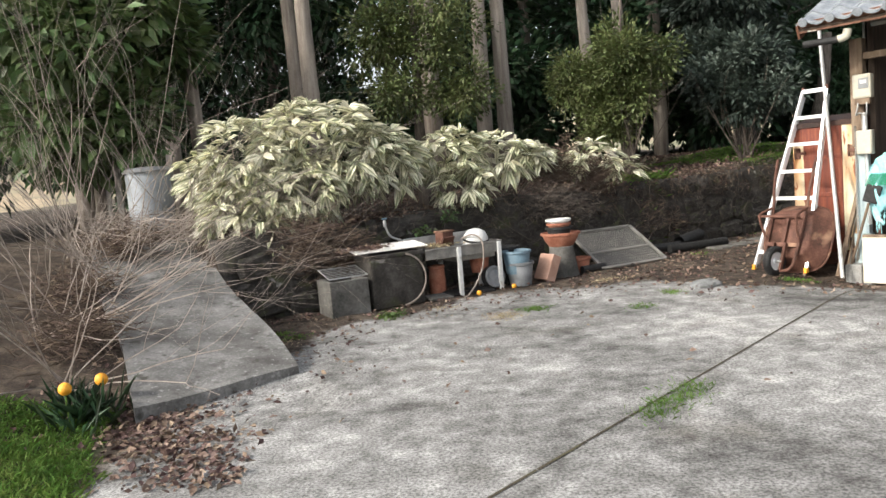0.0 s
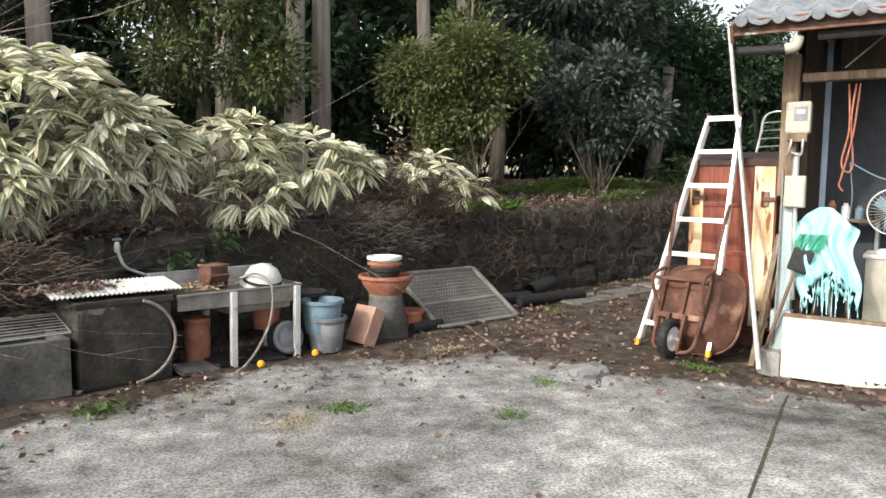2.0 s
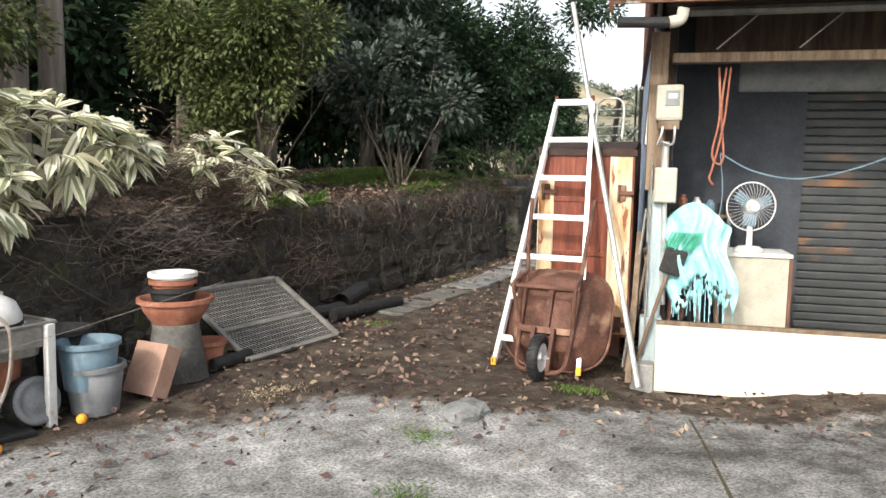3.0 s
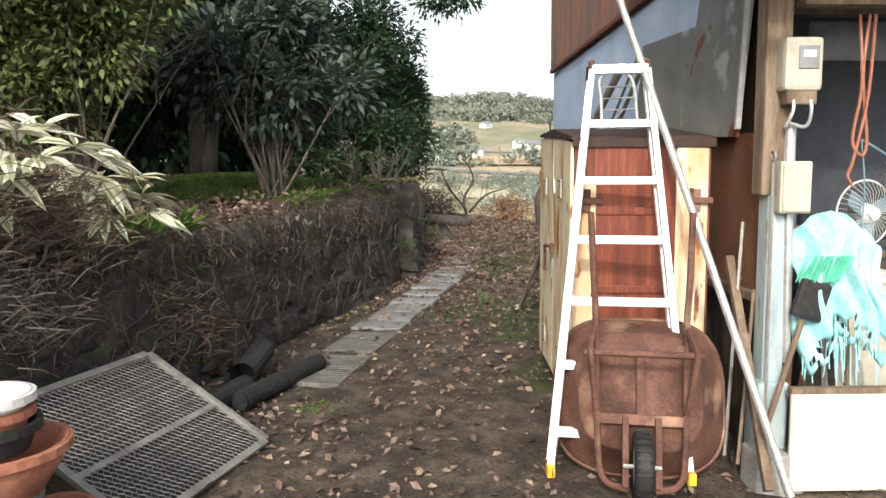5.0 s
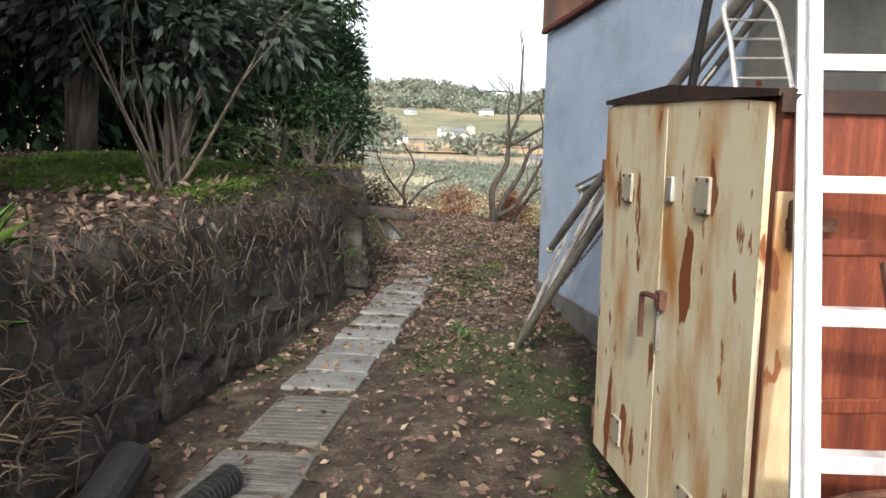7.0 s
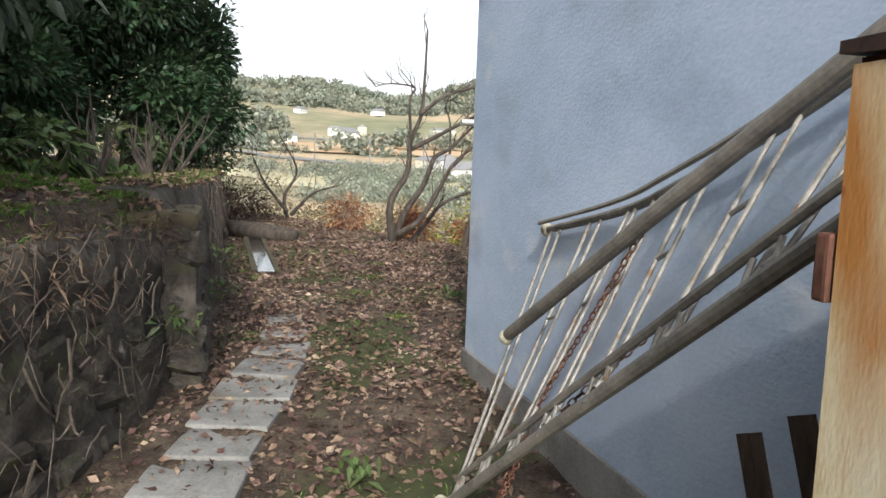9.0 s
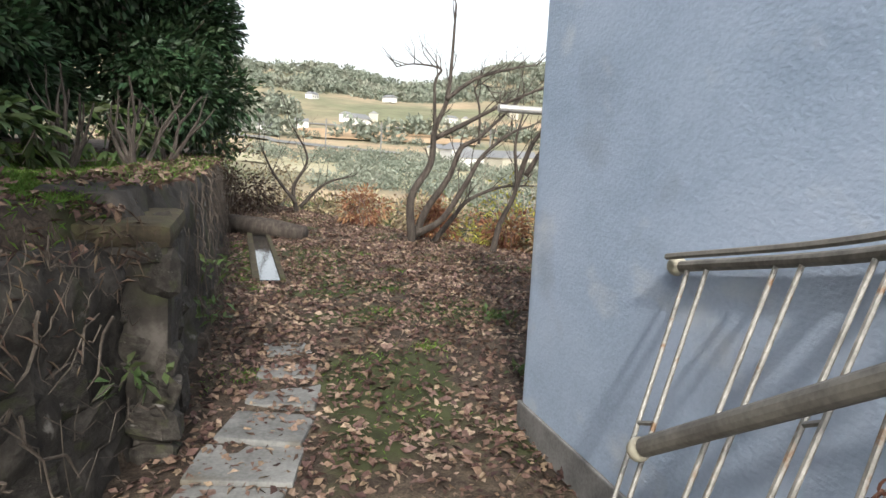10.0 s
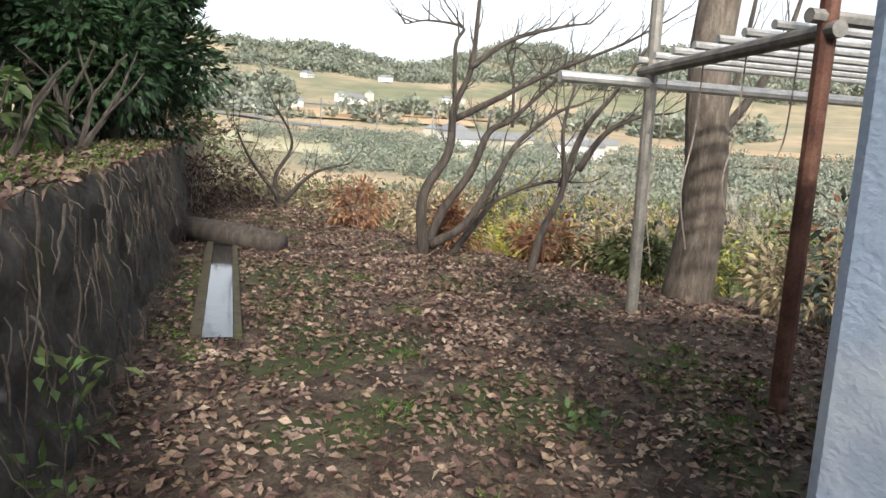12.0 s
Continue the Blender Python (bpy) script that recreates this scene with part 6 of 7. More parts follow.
for k in range(330):
    d = rnd.uniform(3.6, dl[-1] - 0.05)
    x, y = np.interp(d, dl, [p[0] for p in WALL_A]), np.interp(d, dl, [p[1] for p in WALL_A])
    n_ = np.array([-0.5, 0.86, 0])
    c = np.array([x, y, 0.92 + 0.02 * d + rnd.uniform(-0.28, 0.12)]) + n_ * rnd.uniform(0.0, 0.25)
    m = 7
    Ps.append(c + rng.normal(size=(m, 3)) * 0.05)
    Ds.append(rng.normal(size=(m, 3)) * 0.8 + np.array([0.15, -0.2, -0.15]))
P, D = np.concatenate(Ps), np.concatenate(Ds)
ob = new("stalk", leaves("stalk", P, D, rng.uniform(0.04, 0.11, len(P)), rng.uniform(0.005, 0.016, len(P)), DRYBROWN, 0.1, 0.4))
ob.parent = dry
rootb = thing("hanging_roots", "dry roots and dead ivy on the second wall", "roots", kind="stuff")
bm = bmesh.new()
db = [0.0]
for a, b in zip(WALL_B, WALL_B[1:]):
    db.append(db[-1] + math.dist(a, b))
for k in range(260):
    d = rnd.uniform(0.9, 7.5)
    x, y = np.interp(d, db, [p[0] for p in WALL_B]), np.interp(d, db, [p[1] for p in WALL_B])
    z = 1.42 - 1.1 * rnd.random() ** 1.5
    n_ = Vector((-0.7, 0.71, 0))
    pts = [Vector((x, y, z)) + n_ * (0.2 * z / 1.4 - 0.09)]
    s, ln = rnd.uniform(-0.8, 0.8), rnd.uniform(0.08, 0.4)
    for q in range(4):
        s += rnd.uniform(-0.5, 0.5)
        pts.append(pts[-1] + Vector((0.71 * s, 0.7 * s, 0)) * ln * 0.2 + Vector((0, 0, -ln * rnd.uniform(0.05, 0.4))) + n_ * rnd.uniform(-0.03, 0.01))
    r = rnd.choice([0.002, 0.003, 0.004, 0.006])
    tube(bm, pts, [r, r, r, r * 0.8, r * 0.4], 4, False)
part("stem", bm, ROOT, rootb)

# bare branches beside the ramp
for k, (x, y, hgt) in enumerate([(-2.75, 5.0, 1.7), (-3.3, 5.8, 1.9), (-3.3, 7.0, 1.8), (-3.9, 8.0, 2.0), (-3.4, 7.5, 3.4), (-3.7, 6.8, 3.6), (-3.2, 6.2, 3.2), (-4.3, 8.3, 3.6)]):
    t = thing("bare_shrub", "leafless grey shrub with long thin branches", "shrub", group="bare shrubs")
    rs = random.Random(40 + k)
    for j in range(10):
        bm = bmesh.new()
        bough(bm, (x + rs.uniform(-.15, .15), y + rs.uniform(-.15, .15), gz(x, y)), (rs.uniform(-0.5, 1.2), rs.uniform(-0.7, 0.4), rs.uniform(0.1, 0.8)), hgt * rs.uniform(0.4, 0.7), 0.007, 3, rs, 0.7, 0.0)
        part("branch", bm, TWIG, t)
drum = thing("water_tank", "pale grey water tank with a lid among the shrubs", "tank", pose(-3.72, 9.25, 1.12))
part("shell", lathe([(0.0, 0), (0.27, 0), (0.28, 0.1), (0.28, 0.72), (0.26, 0.76)], 22), mat("pale_tank", [(0.20, 0.22, 0.24), (0.27, 0.29, 0.31), (0.34, 0.36, 0.38)], 4, 0.6, 0.1), drum, smooth=True)
part("lid", lathe([(0.0, 0.82), (0.26, 0.80), (0.31, 0.76), (0.31, 0.74), (0, 0.74)], 22), GREYPL, drum)
for k in range(6):
    fp = thing("fence_stake", "weathered grey timber stake at the ramp's head", "stake", pose(-4.6 + 0.22 * k, 9.9 - 0.1 * k, 0.95), group="stakes")
    part("stake", bx((0, 0, 0.55), (0.09, 0.03, 1.15), pose(0, 0, 0, 0, rnd.uniform(-4, 4), 0), 0.006), GALVDARK, fp)

# cut stumps and bamboo on the terrace end
for k, (x, y) in enumerate([(10.0, 16.5), (9.6, 16.9), (11.2, 17.5)]):
    t = thing("pruned_shrub", "pruned grey shrub stump with stubby branches", "shrub", group="stumps")
    rs = random.Random(60 + k)
    for j in range(6):
        bm = bmesh.new()
        bough(bm, (x, y, gz(x, y) - 0.03), (rs.uniform(-0.8, 0.8), rs.uniform(-0.8, 0.8), 1), rs.uniform(0.4, 0.65), 0.03, 1, rs, 0.7, 0.2)
        part("stem", bm, BARKDARK, t)
hedge("bamboo_clump", "dull variegated bamboo clump on the terrace grass", [((8.9, 17.0, 1.62), (0.55, 0.5, 0.35))], 80, 0.20, 9, LEAFGREEN)
hedge("bamboo_clump", "sparse variegated bamboo behind the stumps", [((10.2, 17.2, 1.65), (0.6, 0.4, 0.3))], 40, 0.18, 10, LEAFGREEN)
lt_ = thing("leaning_trunk", "thick brown leaning trunk in the wood's edge", "tree", pose(9.1, 18.6, 1.3))
part("trunk", tb([(0, 0, -0.3), (0.1, 0.05, 0.6), (0.35, 0.1, 1.6), (0.45, 0.1, 2.8)], [0.22, 0.16, 0.15, 0.13], 12), BARK, lt_, smooth=True)

# shrub stems
for k, (x, y, n, r, h) in enumerate([(5.45, 13.3, 16, 0.014, 1.1), (3.3, 12.9, 7, 0.016, 1.2)]):
    t = thing("shrub_stems", "cluster of slender brown stems on the terrace", "shrub")
    rs = random.Random(80 + k)
    for j in range(n):
        bm = bmesh.new()
        bough(bm, (x + rs.uniform(-.12, .12), y + rs.uniform(-.12, .12), gz(x, y) - 0.05), (rs.uniform(-.5, .5), rs.uniform(-.5, .5), 1), h, r, 1, rs, 0.35, 0.2)
        part("stem", bm, BARK, t)

# ---- water channel and log ----
chn = thing("water_channel", "narrow concrete channel of still water by the wall", "channel")
c0, c1 = Vector((10.9, 15.70, 0)), Vector((13.85, 18.58, 0))
dd = (c1 - c0).normalized()
sd = Vector((dd.y, -dd.x, 0))


def strip(a, b, w, z, thick, n=20):
    bm = bmesh.new()
    last = None
    for i in range(n + 1):
        p = a.lerp(b, i / n)
        g_ = gz(p.x, p.y)
        ring = [bm.verts.new(p + sd * s * w / 2 + Vector((0, 0, g_ + q))) for s, q in ((-1, z), (1, z), (1, z - thick), (-1, z - thick))]
        if last:
            for k in range(4):
                bm.faces.new((last[k], last[(k + 1) % 4], ring[(k + 1) % 4], ring[k]))
        else:
            bm.faces.new(ring)
        last = ring
    bm.faces.new(list(reversed(last)))
    return bm


part("water", strip(c0, c1, 0.20, 0.025, 0.03), WATER, chn, "still reflecting water")
part("curb", strip(c0 - sd * 0.13, c1 - sd * 0.13, 0.07, 0.05, 0.1), MOSS, chn)
part("curb", strip(c0 + sd * 0.13, c1 + sd * 0.13, 0.05, 0.045, 0.1), MOSS, chn)
lg = thing("fallen_log", "short mossy log lying across the channel", "log")
part("log", tb([(13.55, 18.85, 0.46), (13.7, 18.2, 0.45), (13.80, 17.65, 0.40)], [0.15, 0.14, 0.12], 12), BARKDARK, lg, smooth=True)

# ---- bare trees at the crest ----
RIGHT = Vector((0.489, -0.872, 0))
DEPTH = Vector((0.872, 0.489, 0))


def bare_tree(name, label, at, stems, r0, seed, twig=0.7):
    t = thing(name, label, "tree", pose(at[0], at[1], gz(*at) - 0.1))
    rs = random.Random(seed)
    for si, st in enumerate(stems):
        bm = bmesh.new()
        pts = curve_pts([RIGHT * a + DEPTH * (0.25 * math.sin(si * 2.1 + a)) + Vector((0, 0, z)) for a, z in st], 6)
        n = len(pts)
        tube(bm, pts, [r0 * (1 - 0.10 * si) * (1 - 0.78 * i / (n - 1)) for i in range(n)], 9)
        limb = part("limb", bm, BARKDARK, t, smooth=True)
        bm = bmesh.new()
        for i in range(n // 3, n, 2):
            d = (pts[min(i + 1, n - 1)] - pts[i - 1]).normalized()
            dv = (d + RIGHT * rs.uniform(-1, 1) + DEPTH * rs.uniform(-0.7, 0.7) + Vector((0, 0, 0.5))).normalized()
            bough(bm, pts[i], dv, twig * rs.uniform(0.5, 1.1), r0 * 0.16, 2, rs, 0.6, 0.15)
        part("twig_spray", bm, BARKDARK, limb)


bare_tree("bare_tree", "leafless many-stemmed tree at the crest", (14.92, 16.5), [
    [(0, 0), (-0.06, 0.75), (0.2, 1.27), (0.24, 1.78), (0.4, 2.22), (0.44, 2.8), (0.46, 3.6)],
    [(0.03, 0.2), (0.18, 0.6), (0.48, 1.08), (0.64, 1.52), (0.88, 1.68), (1.17, 1.97), (1.5, 2.32)],
    [(0.06, 0.25), (0.42, 0.5), (0.73, 1.02), (0.95, 1.43), (1.35, 1.78), (1.65, 1.9)],
    [(0.22, 0.0), (0.55, 0.45), (0.8, 0.76), (1.3, 0.98), (1.8, 1.02)],
    [(0.24, 1.65), (0.7, 1.9), (1.0, 2.07), (1.4, 2.28), (2.0, 2.55), (2.5, 2.85)],
    [(0.38, 2.2), (0.8, 2.52), (1.35, 2.7), (1.65, 2.76)],
    [(0.24, 1.78), (0.21, 2.45), (0.28, 2.66), (-0.1, 2.7), (-0.35, 2.64)],
    [(0.9, 1.6), (0.88, 2.1), (0.8, 2.4), (0.95, 2.45), (1.2, 2.1)]], 0.068, 3, 0.35)
bare_tree("bare_sapling", "thin leafless sapling leaning over the slope", (14.9, 15.2), [[(0, 0), (0.1, 0.5), (0.3, 1.0), (0.25, 1.6), (0.35, 2.1)], [(0.3, 1.0), (0.48, 1.6), (0.75, 2.0), (1.05, 2.5)], [(0.38, 1.2), (0.62, 1.58), (0.95, 1.77), (1.3, 1.83)]], 0.05, 5, 0.4)
bare_tree("bare_sapling", "small leafless bush-tree at the path's end", (17.2, 20.6), [[(0, 0), (-0.1, 0.6), (0.15, 1.2), (-0.2, 1.9)], [(0, 0.2), (0.5, 0.7), (1.1, 0.9)], [(0, 0.3), (-0.5, 0.9), (-0.8, 1.5)]], 0.05, 7, 0.6)
bare_tree("bare_tree", "pale leafless tree behind the pergola", (17.5, 14.2), [[(0, 0), (0.2, 1.5), (0.6, 3.0), (0.8, 4.6)], [(0.3, 2.0), (1.0, 3.2), (1.3, 4.4)]], 0.08, 9, 0.8)


def bush(at, size, n, leaf, material, label, seed, dz=0.0, name="bush"):
    z = gz(*at)
    t = thing(name, label, "bush", pose(at[0], at[1], z + dz))
    bm = bmesh.new()
    rs = random.Random(seed)
    for j in range(6):
        bough(bm, (rs.uniform(-.2, .2) * size[0], rs.uniform(-.2, .2) * size[1], -0.1), (rs.uniform(-.7, .7), rs.uniform(-.7, .7), 1), size[2] * 1.1, 0.02 * size[2], 2, rs, 0.6, 0.1)
    part("brushwood", bm, TWIG, t)
    P, D = clumps((0, 0, size[2] * 0.75), size, max(6, n // 18), 18, 0.22 * size[0] ** 0.5, 0.2)
    ob = new("foliage", leaves("foliage", P, D, leaf * rng.uniform(0.6, 1.3, len(P)), leaf * 0.4, material, droop=0.2))
    ob.parent = t


BR = random.Random(12)
for k in range(84):
    f = k / 83
    cx = BR.uniform(7.6, 34)
    yy = 9 + 19 * f + BR.uniform(-1, 1)
    x = (cx + 0.435 * yy) / 0.9
    sz = BR.uniform(0.5, 0.9) * (1 + (cx - 7) * 0.09)
    mt = BR.choice([LEAFRED, DRYGRASS, LEAFYEL, LEAFGREY, LEAFMID, DRYGRASS, LEAFGREY])
    lab = {"russet_leaves": "russet-leaved bush on the slope", "dry_grass": "pale dry brush on the slope", "yellowing_leaves": "yellow-green bush on the slope", "grey_green_leaves": "grey-green bush on the slope", "olive_green_leaves": "olive-green bush on the slope"}[mt.name]
    bush((x, yy + (cx - 8) * BR.uniform(-0.6, 0.6)), (sz, sz, sz * 0.75), 700, 0.10 + 0.004 * cx, mt, lab, 100 + k)
for k, (x, y, s, mt) in enumerate([(16.4, 18.4, 0.45, LEAFRED), (15.7, 16.6, 0.4, LEAFRED), (16.0, 15.4, 0.45, LEAFRED), (17.6, 15.9, 1.15, LEAFYEL), (19.0, 14.3, 0.9, LEAFYEL), (16.3, 14.9, 0.45, DRYGRASS), (18.2, 22.2, 0.8, DRYGRASS), (16.4, 21.2, 0.6, DRYBROWN), (15.6, 20.9, 0.7, DRYBROWN)]):
    bush((x, y), (s, s, s * 0.8), 800, 0.10, mt, "low %s bush at the crest" % ("russet" if mt is LEAFRED else "yellow-green" if mt is LEAFYEL else "dry brown"), 160 + k)

def scrub(name, label, n, material, seed, low, high):
    """Thickets on the falling slope, as loose mounds of leaves and twigs."""
    r_ = random.Random(seed)
    Ps, Ds, Ls = [], [], []
    for k in range(n):
        a, r = radians(r_.uniform(-3, 62)), r_.uniform(low, high) ** 0.5 * high ** 0.5
        x, y = 8 + r * math.cos(a), 12 + r * math.sin(a)
        if 0.9 * x - 0.435 * y < 8.8 or noise.noise((x * 0.09, y * 0.09, seed)) < -0.12:
            continue
        q = r_.uniform(0.7, 1.6) * (0.6 + r * 0.028)
        m = 110
        off = sphere_pts(m)
        off[:, 2] = abs(off[:, 2]) * r_.uniform(0.6, 1.1)
        Ps.append(np.array([x, y, gz(x, y) - 0.2]) + off * q * rng.uniform(0.35, 1.0, (m, 1)))
        Ds.append(off + rng.normal(size=(m, 3)) * 0.8)
        Ls.append(rng.uniform(0.6, 1.3, m) * (0.10 + 0.006 * r))
    P, D, L = np.concatenate(Ps), np.concatenate(Ds), np.concatenate(Ls)
    tagged(new(name, leaves(name, P, D, L, L * 0.42, material)), label, "scrub", kind="stuff")


scrub("olive_scrub", "olive-green thickets on the falling slope", 520, LEAFMID, 11, 4, 80)
scrub("grey_scrub", "grey-brown leafless thickets on the falling slope", 420, DRYBROWN, 23, 4, 70)
scrub("dull_scrub", "dull grey-green bushes on the falling slope", 240, LEAFGREY, 31, 5, 75)

# ---- the valley ----
def far_trees():
    r_, n_ = random.Random(3), 0
    Ps, Ds, Ls = [], [], []
    for k in range(4200):
        az = radians(r_.uniform(28, 100))
        r = r_.choice([r_.uniform(50, 200), r_.uniform(50, 200), r_.uniform(240, 480), r_.uniform(300, 640), r_.uniform(480, 720)])
        x, y = 8 + r * math.sin(az), 12 + r * math.cos(az)
        patch = noise.noise((x * 0.006, y * 0.006, 1.5))
        if r < 250 and patch + 0.5 * noise.noise((x * 0.03, y * 0.03, 4.0)) < 0.06 or 250 <= r < 460 and patch + 0.7 * noise.noise((x * 0.02, y * 0.02, 7.0)) < 0.02 or r >= 460 and patch < -0.45:
            continue
        s = r_.uniform(0.7, 1.3) * (2.3 if r < 250 else 6.0)
        m = 120 if r < 250 else 110
        off = sphere_pts(m)
        off[:, 2] = abs(off[:, 2]) * 1.1
        P = np.array([x, y, gz(x, y) - 0.5]) + off * s * rng.uniform(0.5, 1, (m, 1))
        Ps.append(P)
        Ds.append(off + rng.normal(size=(m, 3)) * 0.7)
        Ls.append(np.full(m, s * (0.24 if r < 250 else 0.34)))
    P, D, L = np.concatenate(Ps), np.concatenate(Ds), np.concatenate(Ls)
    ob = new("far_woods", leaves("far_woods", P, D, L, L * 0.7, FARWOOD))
    tagged(ob, "green woods on the far hillsides, haze painted into the leaf colour", "woods", kind="stuff")


far_trees()


def far_house(x, y, w, d, h, a, wall, roof_m):
    t = thing("farmhouse", "small pale far-off house with a pitched roof", "house", pose(x, y, gz(x, y) - 0.3, 0, 0, a), group="valley houses")
    part("wall", bx((0, 0, h / 2), (w, d, h)), wall, t)
    bm = bmesh.new()
    v = [bm.verts.new(p) for p in ((-w * .55, -d * .58, h), (w * .55, -d * .58, h), (w * .55, d * .58, h), (-w * .55, d * .58, h), (-w * .5, 0, h + d * .33), (w * .5, 0, h + d * .33))]
    for f in ((0, 1, 5, 4), (2, 3, 4, 5), (0, 4, 3), (1, 2, 5), (3, 2, 1, 0)):
        bm.faces.new([v[i] for i in f])
    part("roof", bm, roof_m, t)
    for k in range(3):
        part("window", bx((-w * .3 + k * w * .3, -d / 2 - 0.03, h * 0.55), (w * .13, 0.08, h * .3)), GREYPL, t)


HR = random.Random(8)
for az, r, w in [(54.5, 330, 13), (53.6, 338, 9), (55.6, 345, 8), (45.5, 260, 10), (46.6, 266, 9), (47.6, 255, 8), (44.2, 270, 10), (49.0, 275, 8), (63.5, 175, 12), (65.6, 170, 10), (67.0, 178, 9), (70.6, 165, 9), (72.2, 160, 8), (73.5, 168, 7), (62.0, 190, 11), (69.0, 480, 10), (58.5, 500, 10), (46.0, 285, 7), (47.2, 290, 8), (48.3, 284, 7), (50.2, 296, 8), (51.0, 420, 9), (56.8, 440, 10), (61.5, 350, 8), (62.6, 356, 7), (66.2, 390, 9), (60.5, 205, 7), (71.5, 196, 8)]:
    a = radians(az)
    far_house(8 + r * math.sin(a), 12 + r * math.cos(a), w * 0.72, w * 0.5, HR.uniform(2.4, 3.6), HR.uniform(0, 180), WHITEP if HR.random() < 0.5 else CREAM, GREYPL)


def ribbon(name, label, pts, w, material, category, lift=0.35):
    bm = bmesh.new()
    pts = curve_pts(pts, 12)
    last = None
    for i, p in enumerate(pts):
        d = (pts[min(i + 1, len(pts) - 1)] - pts[max(i - 1, 0)]).normalized()
        s = Vector((d.y, -d.x, 0)) * w / 2
        a, b = p + s, p - s
        ring = (bm.verts.new((a.x, a.y, gz(a.x, a.y) + lift)), bm.verts.new((b.x, b.y, gz(b.x, b.y) + lift)))
        if last:
            bm.faces.new((last[0], ring[0], ring[1], last[1]))
        last = ring
    return tagged(part(name, bm, material), label, category, kind="structure")


def polar(az, r):
    return Vector((8 + r * math.sin(radians(az)), 12 + r * math.cos(radians(az)), 0))


ribbon("road_1", "pale country road across the valley", [polar(40, 250), polar(48, 232), polar(55, 215), polar(62, 200), polar(72, 185), polar(90, 190)], 7, SLAB, "road")
ribbon("road_2", "pale farm lane on the far slope", [polar(44, 330), polar(52, 318), polar(60, 325), polar(72, 340)], 5, SLAB, "road")
FIELD = mat("stubble_field", [(0.30, 0.21, 0.12), (0.38, 0.27, 0.16), (0.44, 0.33, 0.21)], 0.06, 0.95, 0)
FIELD2 = mat("pale_dry_field", [(0.26, 0.25, 0.15), (0.33, 0.31, 0.20), (0.40, 0.37, 0.25)], 0.06, 0.95, 0)
for k, (az, r, w, l) in enumerate([(57, 262, 26, 60), (59, 292, 22, 64), (54, 285, 20, 40), (56, 150, 20, 44), (60, 130, 18, 40), (66, 140, 18, 36), (52, 165, 22, 40), (82, 180, 20, 60), (84, 215, 20, 60)]):
    p = polar(az, r)
    q = Vector((math.cos(radians(az)), -math.sin(radians(az)), 0))
    ribbon("field_%d" % (k + 1), "terraced dry field in the valley", [p - q * l / 2, p, p + q * l / 2], w, FIELD if k < 3 or k > 6 else FIELD2, "field", 0.6 if k < 3 or k > 6 else 0.2)
for k in range(5):
    p = polar(52 + 4.2 * k, 195 - 4 * k)
    t = thing("utility_pole", "slim grey utility pole by the valley road", "pole", pose(p.x, p.y, gz(p.x, p.y)), group="utility poles")
    part("mast", tb([(0, 0, 0), (0, 0, 9)], 0.18, 6), SLAB, t)
    part("crossarm", bx((0, 0, 8.3), (1.6, 0.12, 0.12)), GALVDARK, t)

# ---- leaf litter, grass and weeds ----
def scatter(n, x0, x1, y0, y1, keep):
    X, Y = rng.uniform(x0, x1, n), rng.uniform(y0, y1, n)
    k = keep(X, Y) > rng.random(n)
    X, Y = X[k], Y[k]
    return np.stack([X, Y, ground_z(X, Y)], 1)


def in_shed(X, Y):
    u = (X - 4.55) * 0.719 + (Y - 7.75) * 0.695
    v = -(X - 4.55) * 0.695 + (Y - 7.75) * 0.719
    return (u > 0.2) & (u < 6.62) & (v < 0.02) & (v > -5.2)


def litter_density(X, Y):
    w = side_of(LONGLINE, X, Y)
    s = X * 0.719 + Y * 0.695
    yd = yard_edge(X, Y)
    c = 0.9 * X - 0.435 * Y
    pn = 0.5 + 0.5 * np.sin(X * 2.1 + 1.5 * np.sin(Y * 1.9)) * np.cos(Y * 1.7 + np.sin(X * 2.3))
    path = np.where(w < -0.02, 0.25 + 0.75 * smooth(12, 15.5, s) * smooth(9.5, 7.2, c), 0.4 * (w > 0.3))
    t = (X - 10.9) * 0.716 + (Y - 15.7) * 0.698
    e = (X - 10.9) * 0.698 - (Y - 15.7) * 0.716
    path = path * ~((abs(e) < 0.17) & (t > 0) & (t < 4.3))
    return np.where(yd > 0.1, 0.004 + 0.12 * smooth(0.9, 0.0, yd), path * (0.35 + 0.65 * pn)) * ~in_shed(X, Y)


P = np.concatenate([scatter(340000, -3, 19, 4, 22, litter_density), scatter(9000, -2.2, -0.9, 3.2, 5.4, lambda X, Y: 0.5 * np.exp(-(((X + 1.7) * 0.75 + (Y - 4.2) * 0.55) / 0.28) ** 2))])
D = rng.normal(size=P.shape) * np.array([1, 1, 0.34])
P[:, 2] += 0.006 + 0.02 * rng.random(len(P))
L = rng.uniform(0.028, 0.078, len(P))
tagged(new("leaf_litter", leaves("leaf_litter", P, D, L, L * 0.55, LITTER, 0.18, 0.1)), "brown fallen leaves strewn over the path", "leaves", kind="stuff")


def blades(name, label, P, hgt, material, width=0.007, lean=0.6):
    D = rng.normal(size=P.shape) * np.array([lean, lean, 0.15]) + np.array([0, 0, 1.0])
    L = hgt * rng.uniform(0.5, 1.3, len(P))
    return tagged(new(name, leaves(name, P, D, L, np.full(len(P), width), material, 0.1, 0.35)), label, "grass", kind="stuff")


def tufts(spots, per, r):
    out = []
    for x, y in spots:
        q = rng.normal(size=(per, 2)) * r
        X, Y = x + q[:, 0], y + q[:, 1]
        out.append(np.stack([X, Y, ground_z(X, Y)], 1))
    return np.concatenate(out)


